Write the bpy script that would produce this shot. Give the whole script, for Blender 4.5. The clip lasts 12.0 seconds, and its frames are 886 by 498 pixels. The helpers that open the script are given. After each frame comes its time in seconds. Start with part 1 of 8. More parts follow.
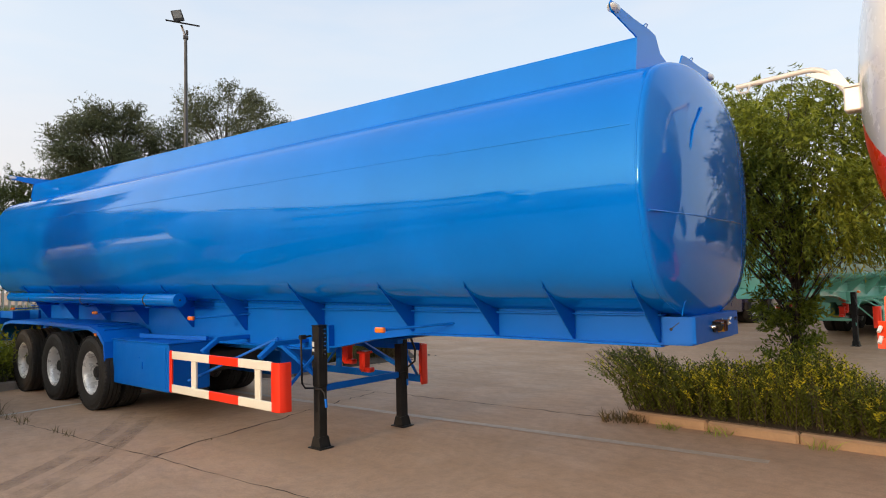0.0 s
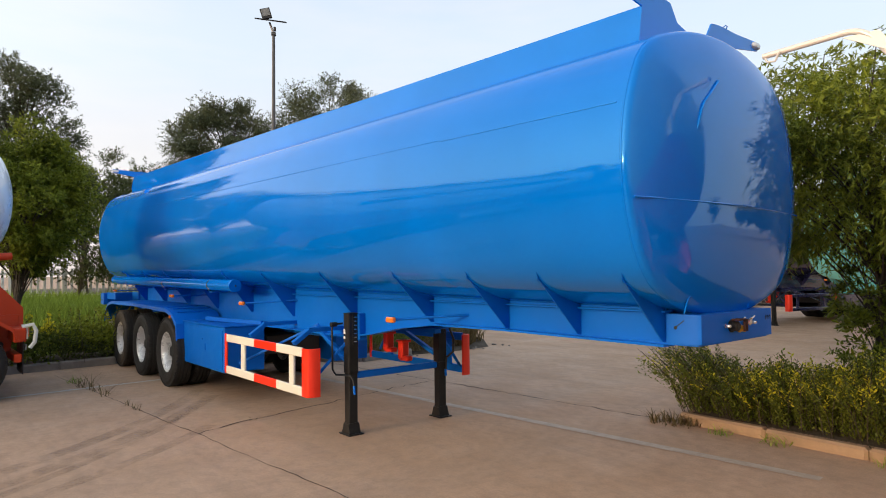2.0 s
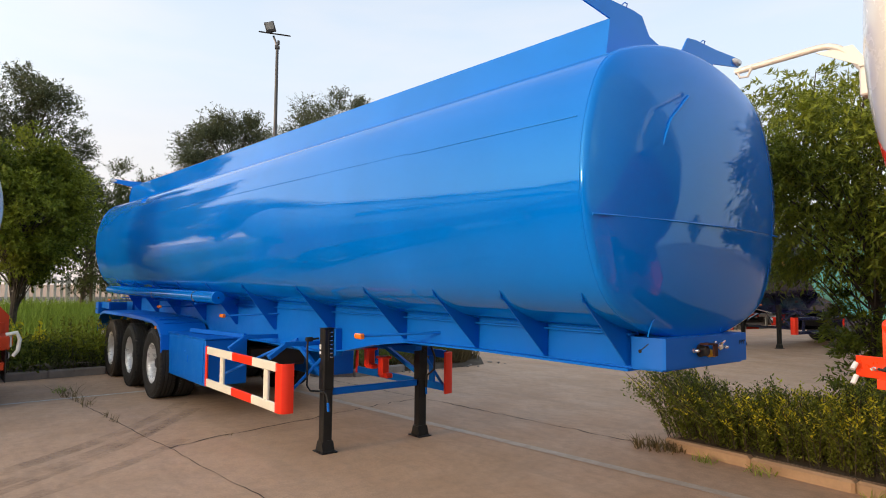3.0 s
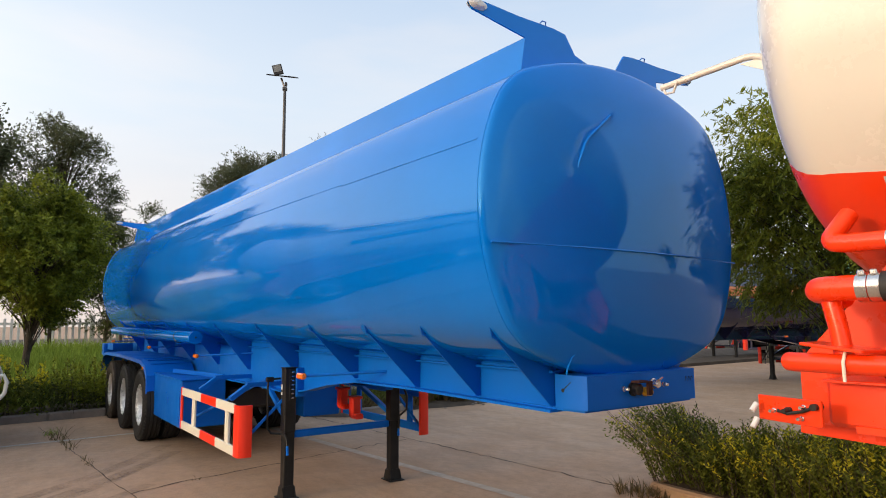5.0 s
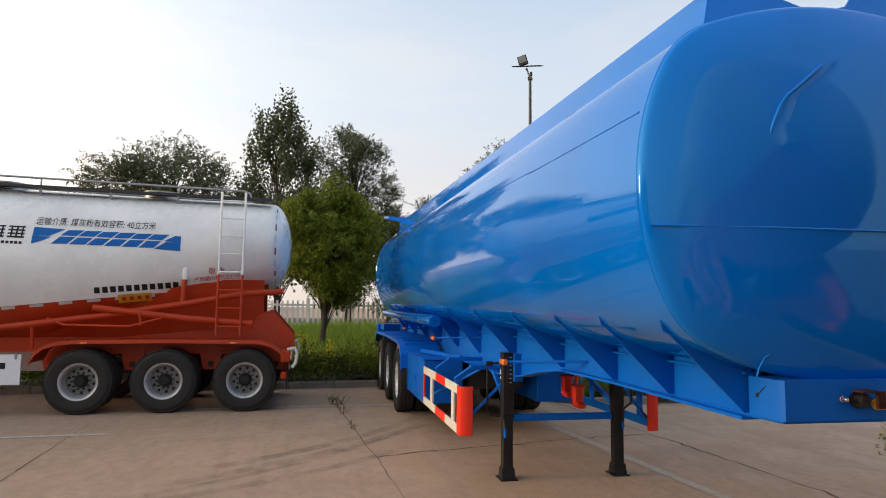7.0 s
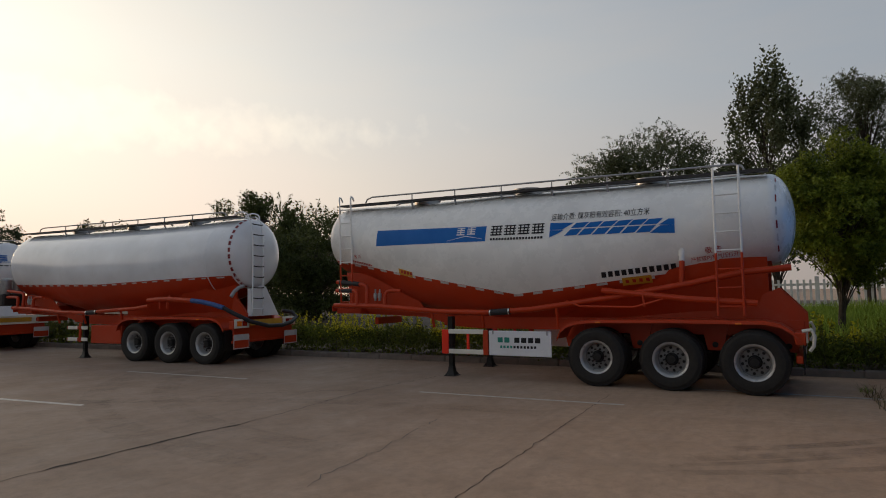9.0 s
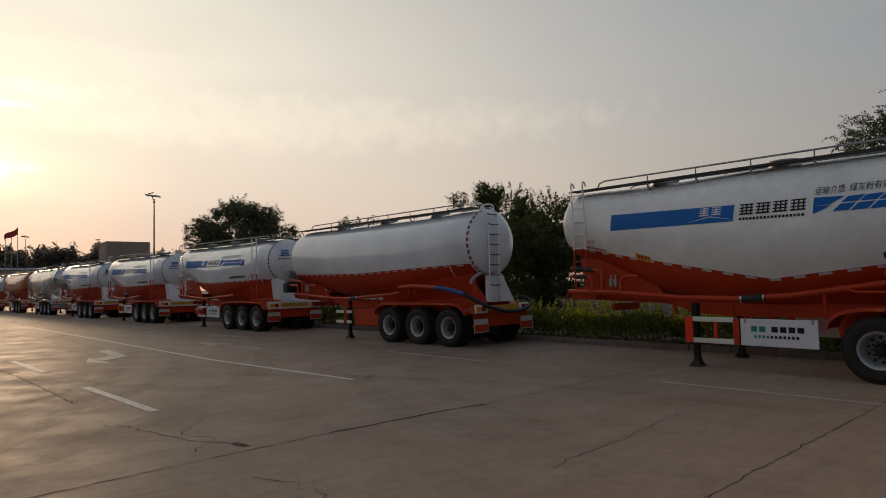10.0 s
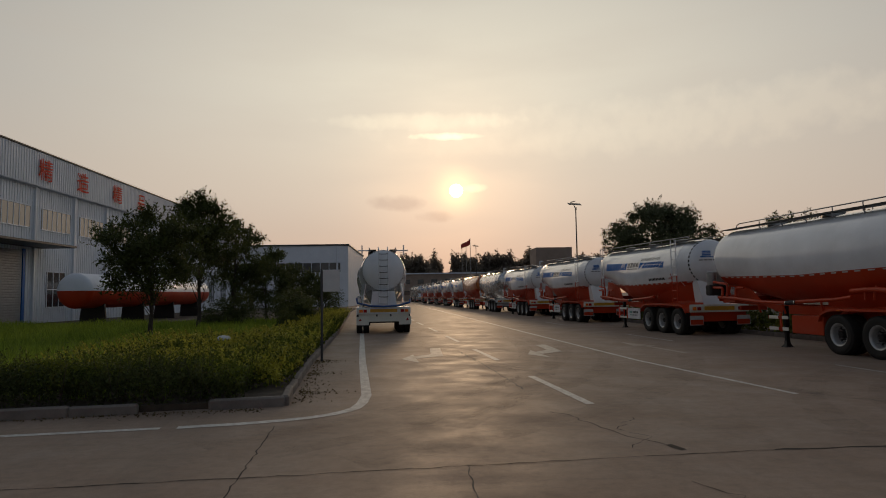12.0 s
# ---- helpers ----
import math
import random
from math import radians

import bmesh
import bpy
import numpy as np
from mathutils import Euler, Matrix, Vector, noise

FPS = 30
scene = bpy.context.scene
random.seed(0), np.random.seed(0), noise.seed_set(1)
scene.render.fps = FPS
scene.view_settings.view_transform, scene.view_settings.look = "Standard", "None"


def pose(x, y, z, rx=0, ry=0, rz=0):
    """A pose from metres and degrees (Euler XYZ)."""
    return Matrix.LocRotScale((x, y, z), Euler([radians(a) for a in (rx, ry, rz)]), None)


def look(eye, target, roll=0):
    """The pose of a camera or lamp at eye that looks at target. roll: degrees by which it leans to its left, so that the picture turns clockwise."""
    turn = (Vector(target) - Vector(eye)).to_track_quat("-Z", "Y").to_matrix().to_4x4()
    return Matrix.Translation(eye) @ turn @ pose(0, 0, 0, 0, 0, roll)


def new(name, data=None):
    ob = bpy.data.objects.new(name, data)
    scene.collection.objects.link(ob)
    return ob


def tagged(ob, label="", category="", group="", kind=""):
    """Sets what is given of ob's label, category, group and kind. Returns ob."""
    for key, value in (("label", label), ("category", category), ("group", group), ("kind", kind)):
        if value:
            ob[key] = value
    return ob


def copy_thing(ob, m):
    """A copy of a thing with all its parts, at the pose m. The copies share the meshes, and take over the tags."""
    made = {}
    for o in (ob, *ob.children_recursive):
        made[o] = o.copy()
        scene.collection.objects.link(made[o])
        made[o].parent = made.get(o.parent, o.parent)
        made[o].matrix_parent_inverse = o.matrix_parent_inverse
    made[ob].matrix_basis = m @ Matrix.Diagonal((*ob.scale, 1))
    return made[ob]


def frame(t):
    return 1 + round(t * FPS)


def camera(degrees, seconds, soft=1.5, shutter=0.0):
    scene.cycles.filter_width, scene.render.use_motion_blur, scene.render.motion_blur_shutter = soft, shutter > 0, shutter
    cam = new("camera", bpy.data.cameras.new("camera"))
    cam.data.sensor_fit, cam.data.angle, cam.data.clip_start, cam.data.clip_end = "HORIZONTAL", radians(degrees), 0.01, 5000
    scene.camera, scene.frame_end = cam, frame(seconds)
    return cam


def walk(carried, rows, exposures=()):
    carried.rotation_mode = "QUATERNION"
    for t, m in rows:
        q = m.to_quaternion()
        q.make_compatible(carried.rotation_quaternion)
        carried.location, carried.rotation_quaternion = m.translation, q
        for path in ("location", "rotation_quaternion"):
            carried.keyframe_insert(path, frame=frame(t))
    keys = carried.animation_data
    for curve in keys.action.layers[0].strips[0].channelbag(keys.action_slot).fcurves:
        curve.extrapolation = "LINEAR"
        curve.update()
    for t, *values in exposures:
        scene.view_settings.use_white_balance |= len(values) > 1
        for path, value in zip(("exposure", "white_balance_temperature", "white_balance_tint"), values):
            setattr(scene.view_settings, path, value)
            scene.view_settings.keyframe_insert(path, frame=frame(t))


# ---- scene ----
cam = camera(70.2, 12.0, soft=1.0)
PATH = [
    (0, (5.489, -4.035, 1.774), (4.225, -2.489, 1.88), -1.3),
    (0.5, (5.674, -3.851, 1.777), (4.272, -2.426, 1.847), -0.2),
    (1, (5.779, -3.665, 1.767), (4.356, -2.263, 1.872), -1.4),
    (1.5, (5.834, -3.498, 1.784), (4.428, -2.08, 1.912), -2.4),
    (2, (6.01, -3.31, 1.78), (4.495, -2.006, 1.853), -0.6),
    (2.5, (6.104, -3.13, 1.756), (4.616, -1.802, 1.898), -0.2),
    (3, (6.135, -2.958, 1.79), (4.599, -1.684, 1.911), 0.5),
    (3.2, (6.165, -2.91, 1.791), (4.604, -1.665, 1.905), -0.4),
    (5, (6.437, -2.204, 1.789), (4.838, -1.026, 2.023), -0.4),
    (5.5, (6.566, -2.046, 1.802), (4.859, -1.03, 2.036), 0.3),
    (6, (6.602, -1.869, 1.785), (4.881, -0.899, 2.097), -0.5),
    (6.5, (6.615, -1.729, 1.81), (4.794, -0.97, 2.137), -1.2),
    (7, (6.636, -1.644, 1.809), (4.689, -1.228, 1.996), 0.7),
    (7.2, (6.648, -1.655, 1.815), (4.67, -1.407, 1.973), 0.5),
    (8.8, (6.651, -1.827, 1.726), (4.846, -2.674, 1.878), -1.2),
    (9, (6.626, -1.8, 1.732), (4.902, -2.803, 1.874), -0.9),
    (9.5, (6.652, -1.824, 1.743), (5.122, -3.106, 1.865), -0.9),
    (10, (6.746, -1.807, 1.751), (5.487, -3.356, 1.862), -1.4),
    (10.5, (6.783, -1.793, 1.748), (5.862, -3.564, 1.869), -1.6),
    (11, (6.835, -1.786, 1.754), (6.242, -3.692, 1.877), -1.8),
    (11.5, (6.848, -1.842, 1.752), (6.547, -3.814, 1.892), -1.7),
    (12, (6.925, -1.766, 1.755), (6.834, -3.759, 1.899), -0.9),
]
walk(cam, [(t, look(eye, target, roll)) for t, eye, target, roll in PATH],
     [(0.0, 0.06, 6500, 10), (2.0, 0.17, 6500, 10), (3.0, 0.15, 6500, 10), (5.5, 0.06, 6500, 10), (7.2, -0.10, 6500, 10), (8.8, -1.15, 6450, 10), (9.5, -1.45, 6450, 10), (10.5, -2.0, 6500, 10), (12.0, -2.12, 6500, 10)])

# ---- light settings ----
SKY_STRENGTH, SUN_STRENGTH = 1.0, 1.95
SKY_WIDE, SKY_MID, SKY_NEAR = 2.35, 1.05, 1.5
# ---- world and sun ----
SUN_DIR = Vector((-0.067, -0.984, 0.163)).normalized()
world = bpy.data.worlds.new("hazy_evening_sky")
scene.world = world
world.use_nodes = True
wn, wl = world.node_tree.nodes, world.node_tree.links
wn.clear()


def wmath(op, a, b=None, clamp=False):
    n = wn.new("ShaderNodeMath")
    n.operation, n.use_clamp = op, clamp
    for i, v in enumerate((a, b)):
        if v is None:
            continue
        if isinstance(v, (int, float)):
            n.inputs[i].default_value = v
        else:
            wl.new(v, n.inputs[i])
    return n.outputs[0]


def wcolour(blend, fac, a, b):
    n = wn.new("ShaderNodeMix")
    n.data_type, n.blend_type = "RGBA", blend
    for sock, v in ((n.inputs[0], fac), (n.inputs[6], a), (n.inputs[7], b)):
        if isinstance(v, (int, float)):
            sock.default_value = v
        elif isinstance(v, tuple):
            sock.default_value = (*v, 1)
        else:
            wl.new(v, sock)
    return n.outputs[2]


def wscale(colour, k):
    n = wn.new("ShaderNodeVectorMath")
    n.operation = "SCALE"
    if isinstance(colour, tuple):
        n.inputs[0].default_value = colour
    else:
        wl.new(colour, n.inputs[0])
    if isinstance(k, (int, float)):
        n.inputs[3].default_value = k
    else:
        wl.new(k, n.inputs[3])
    return n.outputs[0]


def wadd(a, b):
    n = wn.new("ShaderNodeVectorMath")
    n.operation = "ADD"
    wl.new(a, n.inputs[0])
    wl.new(b, n.inputs[1])
    return n.outputs[0]


coord = wn.new("ShaderNodeTexCoord").outputs["Generated"]
sep = wn.new("ShaderNodeSeparateXYZ")
wl.new(coord, sep.inputs[0])
height = wmath("MAXIMUM", sep.outputs[2], 0.0)
dot = wn.new("ShaderNodeVectorMath")
dot.operation = "DOT_PRODUCT"
wl.new(coord, dot.inputs[0])
dot.inputs[1].default_value = SUN_DIR
toward = wmath("MAXIMUM", dot.outputs[1], 0.0)
half = wmath("MULTIPLY_ADD", dot.outputs[1], 0.5)
half.node.inputs[2].default_value = 0.5

ramp = wn.new("ShaderNodeValToRGB")
wl.new(height, ramp.inputs[0])
ramp.color_ramp.interpolation = "EASE"
stops = ramp.color_ramp.elements
stops[0].position, stops[0].color = 0.0, (0.72, 0.66, 0.64, 1)
stops[1].position, stops[1].color = 1.0, (0.30, 0.42, 0.62, 1)
for p, c in ((0.16, (0.70, 0.69, 0.72)), (0.32, (0.62, 0.70, 0.80)), (0.6, (0.42, 0.55, 0.74))):
    stops.new(p).color = (*c, 1)
base_sky = ramp.outputs[0]

# thin cloud, drawn out along the horizon
flat = wn.new("ShaderNodeMapping")
wl.new(coord, flat.inputs[0])
flat.inputs["Scale"].default_value = (1.6, 1.6, 7.0)
cloud = wn.new("ShaderNodeTexNoise")
wl.new(flat.outputs[0], cloud.inputs["Vector"])
cloud.inputs["Scale"].default_value, cloud.inputs["Detail"].default_value = 2.6, 7.0
cloud_ramp = wn.new("ShaderNodeValToRGB")
wl.new(cloud.outputs[0], cloud_ramp.inputs[0])
cloud_ramp.color_ramp.elements[0].position, cloud_ramp.color_ramp.elements[1].position = 0.42, 0.72
cloudy = cloud_ramp.outputs[0]
base_sky = wcolour("MIX", wmath("MULTIPLY", cloudy, 0.35), base_sky, (0.80, 0.76, 0.76))

low = wmath("SUBTRACT", 1.0, wmath("MULTIPLY", height, 1.2), True)
glow_wide = wmath("MULTIPLY", wmath("MULTIPLY", wmath("POWER", half, 4.0), SKY_WIDE), wmath("SUBTRACT", 1.0, wmath("MULTIPLY", height, 0.75), True))
lift = wmath("MULTIPLY", wmath("SUBTRACT", height, 0.10, True), 4.5, True)
glow_mid = wmath("MULTIPLY", wmath("MULTIPLY", wmath("POWER", toward, 10.0), lift), SKY_MID)
glow_near = wmath("MULTIPLY", wmath("POWER", toward, 110.0), SKY_NEAR)
veil = wmath("SUBTRACT", 1.0, wmath("MULTIPLY", cloudy, 0.30))
disc = wmath("MULTIPLY", wmath("GREATER_THAN", dot.outputs[1], math.cos(radians(0.62))), 14.0)
sky = wadd(base_sky, wscale((1.0, 0.87, 0.65), glow_wide))
sky = wadd(sky, wscale((1.0, 0.88, 0.54), wmath("MULTIPLY", glow_mid, veil)))
sky = wadd(sky, wscale((1.0, 0.60, 0.27), wmath("MULTIPLY", glow_near, veil)))
# the haze low over the horizon takes the light away
haze = wmath("POWER", wmath("SUBTRACT", 1.0, height, True), 8.0)
sky = wcolour("MULTIPLY", wmath("MULTIPLY", haze, wmath("MULTIPLY", wmath("POWER", half, 3.0), 0.95)), sky, (0.86, 0.52, 0.38))
# a lit streak of cloud above the sun, a grey one beside it
side_way = wn.new("ShaderNodeVectorMath")
side_way.operation = "DOT_PRODUCT"
wl.new(coord, side_way.inputs[0])
side_way.inputs[1].default_value = SUN_DIR.cross(Vector((0, 0, 1))).normalized()
ragged = wn.new("ShaderNodeTexNoise")
wl.new(coord, ragged.inputs["Vector"])
ragged.inputs["Scale"].default_value, ragged.inputs["Detail"].default_value = 34.0, 4.0


def wisp(a0, e0, wa, we):
    """A soft lens-shaped patch at a0, e0 from the sun, with a ragged edge."""
    u = wmath("DIVIDE", wmath("SUBTRACT", side_way.outputs[1], a0), wa)
    v = wmath("DIVIDE", wmath("SUBTRACT", sep.outputs[2], SUN_DIR.z + e0), we)
    d = wmath("ADD", wmath("MULTIPLY", u, u), wmath("MULTIPLY", v, v))
    d = wmath("ADD", d, wmath("MULTIPLY", wmath("SUBTRACT", ragged.outputs[0], 0.5), 2.2))
    front = wmath("GREATER_THAN", dot.outputs[1], 0.5)
    return wmath("MULTIPLY", wmath("SUBTRACT", 1.0, d, True), front)


sky = wadd(sky, wscale((1.0, 0.84, 0.45), wmath("MULTIPLY", wisp(-0.012, 0.083, 0.060, 0.0062), 2.2)))
sky = wadd(sky, wscale((1.0, 0.72, 0.36), wmath("MULTIPLY", wisp(0.026, 0.004, 0.024, 0.0075), 1.4)))
sky = wadd(sky, wscale((1.0, 0.80, 0.48), wmath("MULTIPLY", wisp(0.34, 0.085, 0.46, 0.045), 0.30)))
sky = wadd(sky, wscale((1.0, 0.84, 0.50), wmath("MULTIPLY", wisp(-0.05, 0.105, 0.16, 0.014), 0.45)))
sky = wcolour("MULTIPLY", wmath("MULTIPLY", wisp(-0.092, -0.018, 0.050, 0.014), 0.55), sky, (0.70, 0.66, 0.68))
sky = wcolour("MULTIPLY", wmath("MULTIPLY", wisp(-0.03, -0.040, 0.035, 0.010), 0.45), sky, (0.72, 0.66, 0.66))
glow_tight = wmath("MULTIPLY", wmath("POWER", toward, 2600.0), 2.6)
sky = wadd(sky, wscale((1.0, 0.62, 0.22), glow_tight))
sky = wadd(sky, wscale((1.0, 0.85, 0.55), disc))
nishita = wn.new("ShaderNodeTexSky")
nishita.sky_type, nishita.sun_disc = "NISHITA", False
nishita.sun_elevation = math.asin(SUN_DIR.z)
nishita.sun_rotation = math.atan2(SUN_DIR.x, SUN_DIR.y)
nishita.dust_density = 4.0
limited = wn.new("ShaderNodeVectorMath")
limited.operation = "MINIMUM"
wl.new(wscale(nishita.outputs[0], 0.05), limited.inputs[0])
limited.inputs[1].default_value = (0.22, 0.20, 0.18)
sky = wadd(sky, limited.outputs[0])
background = wn.new("ShaderNodeBackground")
wl.new(sky, background.inputs[0])
background.inputs[1].default_value = SKY_STRENGTH
out = wn.new("ShaderNodeOutputWorld")
wl.new(background.outputs[0], out.inputs[0])

lamp = bpy.data.lights.new("sun", "SUN")
lamp.energy, lamp.angle, lamp.color = SUN_STRENGTH, radians(6.0), (1.0, 0.66, 0.38)
sun = new("sun", lamp)
sun.matrix_world = look(SUN_DIR * 50, (0, 0, 0))

# ---- materials ----


def material(name):
    m = bpy.data.materials.new(name)
    m.use_nodes = True
    n, l = m.node_tree.nodes, m.node_tree.links
    return m, n, l, n["Principled BSDF"]


def texture(n, l, scale, detail=4.0, rough=0.55, coords="Object", stretch=None):
    t = n.new("ShaderNodeTexCoord")
    src = t.outputs[coords]
    if stretch:
        mp = n.new("ShaderNodeMapping")
        mp.inputs["Scale"].default_value = stretch
        l.new(src, mp.inputs[0])
        src = mp.outputs[0]
    k = n.new("ShaderNodeTexNoise")
    k.inputs["Scale"].default_value, k.inputs["Detail"].default_value, k.inputs["Roughness"].default_value = scale, detail, rough
    l.new(src, k.inputs["Vector"])
    return k.outputs[0]


def ramped(n, l, value, lo, hi, a, b):
    r = n.new("ShaderNodeValToRGB")
    r.color_ramp.elements[0].position, r.color_ramp.elements[1].position = lo, hi
    r.color_ramp.elements[0].color, r.color_ramp.elements[1].color = (*a, 1), (*b, 1)
    l.new(value, r.inputs[0])
    return r.outputs[0]


def mixed(n, l, fac, a, b, blend="MIX"):
    x = n.new("ShaderNodeMix")
    x.data_type, x.blend_type = "RGBA", blend
    for sock, v in ((x.inputs[0], fac), (x.inputs[6], a), (x.inputs[7], b)):
        if isinstance(v, (int, float)):
            sock.default_value = v
        elif isinstance(v, tuple):
            sock.default_value = (*v, 1)
        else:
            l.new(v, sock)
    return x.outputs[2]


def bumped(n, l, value, strength, distance, shader, under=None):
    b = n.new("ShaderNodeBump")
    b.inputs["Strength"].default_value, b.inputs["Distance"].default_value = strength, distance
    l.new(value, b.inputs["Height"])
    if under is not None:
        l.new(under, b.inputs["Normal"])
    l.new(b.outputs[0], shader.inputs["Normal"])
    return b.outputs[0]


def paint(name, rgb, rough=0.12, coat=1.0, ripple=0.35, dust=0.12, coords="Object"):
    """Sprayed enamel on sheet steel: slow waves of the sheet, fine peel, a film of dust."""
    m, n, l, s = material(name)
    slow = texture(n, l, 0.9, 2.0, coords=coords)
    fine = texture(n, l, 22.0, 3.0, coords=coords)
    dust_and_light = texture(n, l, 3.0, 6.0, 0.7, coords=coords)
    tone = ramped(n, l, slow, 0.3, 0.7, tuple(c * 0.90 for c in rgb), tuple(min(1, c * 1.06) for c in rgb))
    film = ramped(n, l, dust_and_light, 0.50, 0.80, (0, 0, 0), (dust, dust, dust))
    l.new(mixed(n, l, film, tone, (0.42, 0.36, 0.30)), s.inputs["Base Color"])
    l.new(ramped(n, l, dust_and_light, 0.35, 0.8, (rough,) * 3, (rough * 1.6 + 0.03,) * 3), s.inputs["Roughness"])
    s.inputs["Coat Weight"].default_value, s.inputs["Coat Roughness"].default_value = coat, 0.02
    first = n.new("ShaderNodeBump")
    first.inputs["Strength"].default_value, first.inputs["Distance"].default_value = ripple, 0.03
    l.new(slow, first.inputs["Height"])
    last = bumped(n, l, fine, 0.06, 0.002, s, first.outputs[0])
    l.new(last, s.inputs["Coat Normal"])
    return m


def matt(name, rgb, rgb2=None, rough=0.75, scale=6.0, bump=0.2, distance=0.004, metal=0.0, coords="Object"):
    m, n, l, s = material(name)
    a = texture(n, l, scale, 6.0, 0.6, coords=coords)
    b = texture(n, l, scale * 9, 3.0, coords=coords)
    rgb2 = rgb2 or tuple(c * 0.7 for c in rgb)
    tone = ramped(n, l, a, 0.3, 0.72, rgb2, rgb)
    l.new(mixed(n, l, ramped(n, l, b, 0.45, 0.75, (0, 0, 0), (0.35,) * 3), tone, rgb2), s.inputs["Base Color"])
    l.new(ramped(n, l, a, 0.3, 0.7, (min(1, rough + 0.1),) * 3, (max(0.05, rough - 0.12),) * 3), s.inputs["Roughness"])
    s.inputs["Metallic"].default_value = metal
    if max(rgb) < 0.06:
        s.inputs["Specular IOR Level"].default_value = 0.22
    bumped(n, l, b, bump, distance, s)
    return m


def foliage(name, dark, light, rough=0.5, through_light=0.35, edge=0.10):
    """Leaves that differ from one another, and let some light through."""
    m, n, l, s = material(name)
    g = n.new("ShaderNodeNewGeometry").outputs["Random Per Island"]
    big = texture(n, l, 0.9, 2.0)
    mid = mixed(n, l, ramped(n, l, big, 0.35, 0.65, (0, 0, 0), (1, 1, 1)), dark, light)
    tint = ramped(n, l, g, 0.0, 1.0, tuple(c * 0.55 for c in dark), tuple(min(1, c * 1.25) for c in light))
    col = mixed(n, l, 0.55, mid, tint)
    l.new(col, s.inputs["Base Color"])
    s.inputs["Roughness"].default_value = rough
    s.inputs["Specular IOR Level"].default_value = 0.16
    t = n.new("ShaderNodeBsdfTranslucent")
    l.new(col, t.inputs[0])
    x = n.new("ShaderNodeMixShader")
    x.inputs[0].default_value = through_light
    l.new(s.outputs[0], x.inputs[1])
    l.new(t.outputs[0], x.inputs[2])
    l.new(x.outputs[0], n["Material Output"].inputs[0])
    return m


def concrete():
    m, n, l, s = material("yard_concrete")
    broad = texture(n, l, 0.16, 5.0, 0.6)
    patch = texture(n, l, 0.9, 8.0, 0.68)
    drag = texture(n, l, 1.0, 5.0, 0.6, stretch=(0.35, 3.2, 1.0))
    swirl = texture(n, l, 0.35, 3.0, 0.5, stretch=(2.6, 0.45, 1.0))
    mottle = texture(n, l, 7.0, 9.0, 0.78)
    grain = texture(n, l, 60.0, 4.0, 0.6)
    tone = ramped(n, l, broad, 0.3, 0.7, (0.351, 0.238, 0.161), (0.452, 0.319, 0.224))
    tone = mixed(n, l, ramped(n, l, patch, 0.35, 0.72, (0.0,) * 3, (0.55,) * 3), tone, (0.504, 0.364, 0.264))
    tone = mixed(n, l, ramped(n, l, swirl, 0.52, 0.72, (0.0,) * 3, (0.28,) * 3), tone, (0.198, 0.149, 0.113))
    tone = mixed(n, l, ramped(n, l, drag, 0.50, 0.75, (0.0,) * 3, (0.30,) * 3), tone, (0.179, 0.133, 0.103))
    tone = mixed(n, l, ramped(n, l, mottle, 0.44, 0.66, (0.0,) * 3, (0.42,) * 3), tone, (0.202, 0.153, 0.118))
    tone = mixed(n, l, ramped(n, l, grain, 0.42, 0.72, (0.0,) * 3, (0.40,) * 3), tone, (0.216, 0.171, 0.135))
    # warm light on the island bays, cool sky light on the road, coloured in
    place = n.new("ShaderNodeSeparateXYZ")
    l.new(n.new("ShaderNodeTexCoord").outputs["Object"], place.inputs[0])
    reach = n.new("ShaderNodeMapRange")
    reach.inputs["From Min"].default_value, reach.inputs["From Max"].default_value = -9.0, -2.0
    reach.interpolation_type = "SMOOTHSTEP"
    l.new(place.outputs[1], reach.inputs["Value"])
    dust_and_light = mixed(n, l, 1.0, tone, (1.20, 1.12, 1.03), "MULTIPLY")
    skylit = mixed(n, l, 1.0, tone, (0.84, 0.87, 0.92), "MULTIPLY")
    l.new(mixed(n, l, reach.outputs[0], skylit, dust_and_light), s.inputs["Base Color"])
    l.new(ramped(n, l, patch, 0.3, 0.75, (0.74,) * 3, (0.44,) * 3), s.inputs["Roughness"])
    s.inputs["Specular IOR Level"].default_value = 0.10
    first = n.new("ShaderNodeBump")
    first.inputs["Strength"].default_value, first.inputs["Distance"].default_value = 0.35, 0.02
    l.new(mottle, first.inputs["Height"])
    bumped(n, l, grain, 0.3, 0.004, s, first.outputs[0])
    return m


def glowless_glass(name, rgb, rough=0.12):
    m, n, l, s = material(name)
    s.inputs["Base Color"].default_value = (*rgb, 1)
    s.inputs["Roughness"].default_value = rough
    s.inputs["Coat Weight"].default_value = 0.8
    s.inputs["Specular IOR Level"].default_value = 0.6
    bumped(n, l, texture(n, l, 60.0, 1.0), 0.3, 0.003, s)
    return m


BLUE = paint("blue_enamel", (0.0002, 0.153, 0.64), 0.015, 0.0, 0.012, 0.004)
gloss = BLUE.node_tree.nodes["Principled BSDF"]
gloss.inputs["Specular IOR Level"].default_value = 0.80
gloss.inputs["Specular Tint"].default_value = (0.28, 0.80, 0.95, 1)
BLUE_FRAME = paint("blue_chassis_paint", (0.0005, 0.125, 0.56), 0.36, 0.0, 0.03, 0.01)
BLUE_FRAME.node_tree.nodes["Principled BSDF"].inputs["Specular IOR Level"].default_value = 0.16
NAVY = paint("navy_enamel", (0.012, 0.014, 0.060), 0.15)
TEAL = paint("teal_enamel", (0.17, 0.46, 0.36), 0.15, 0.6)
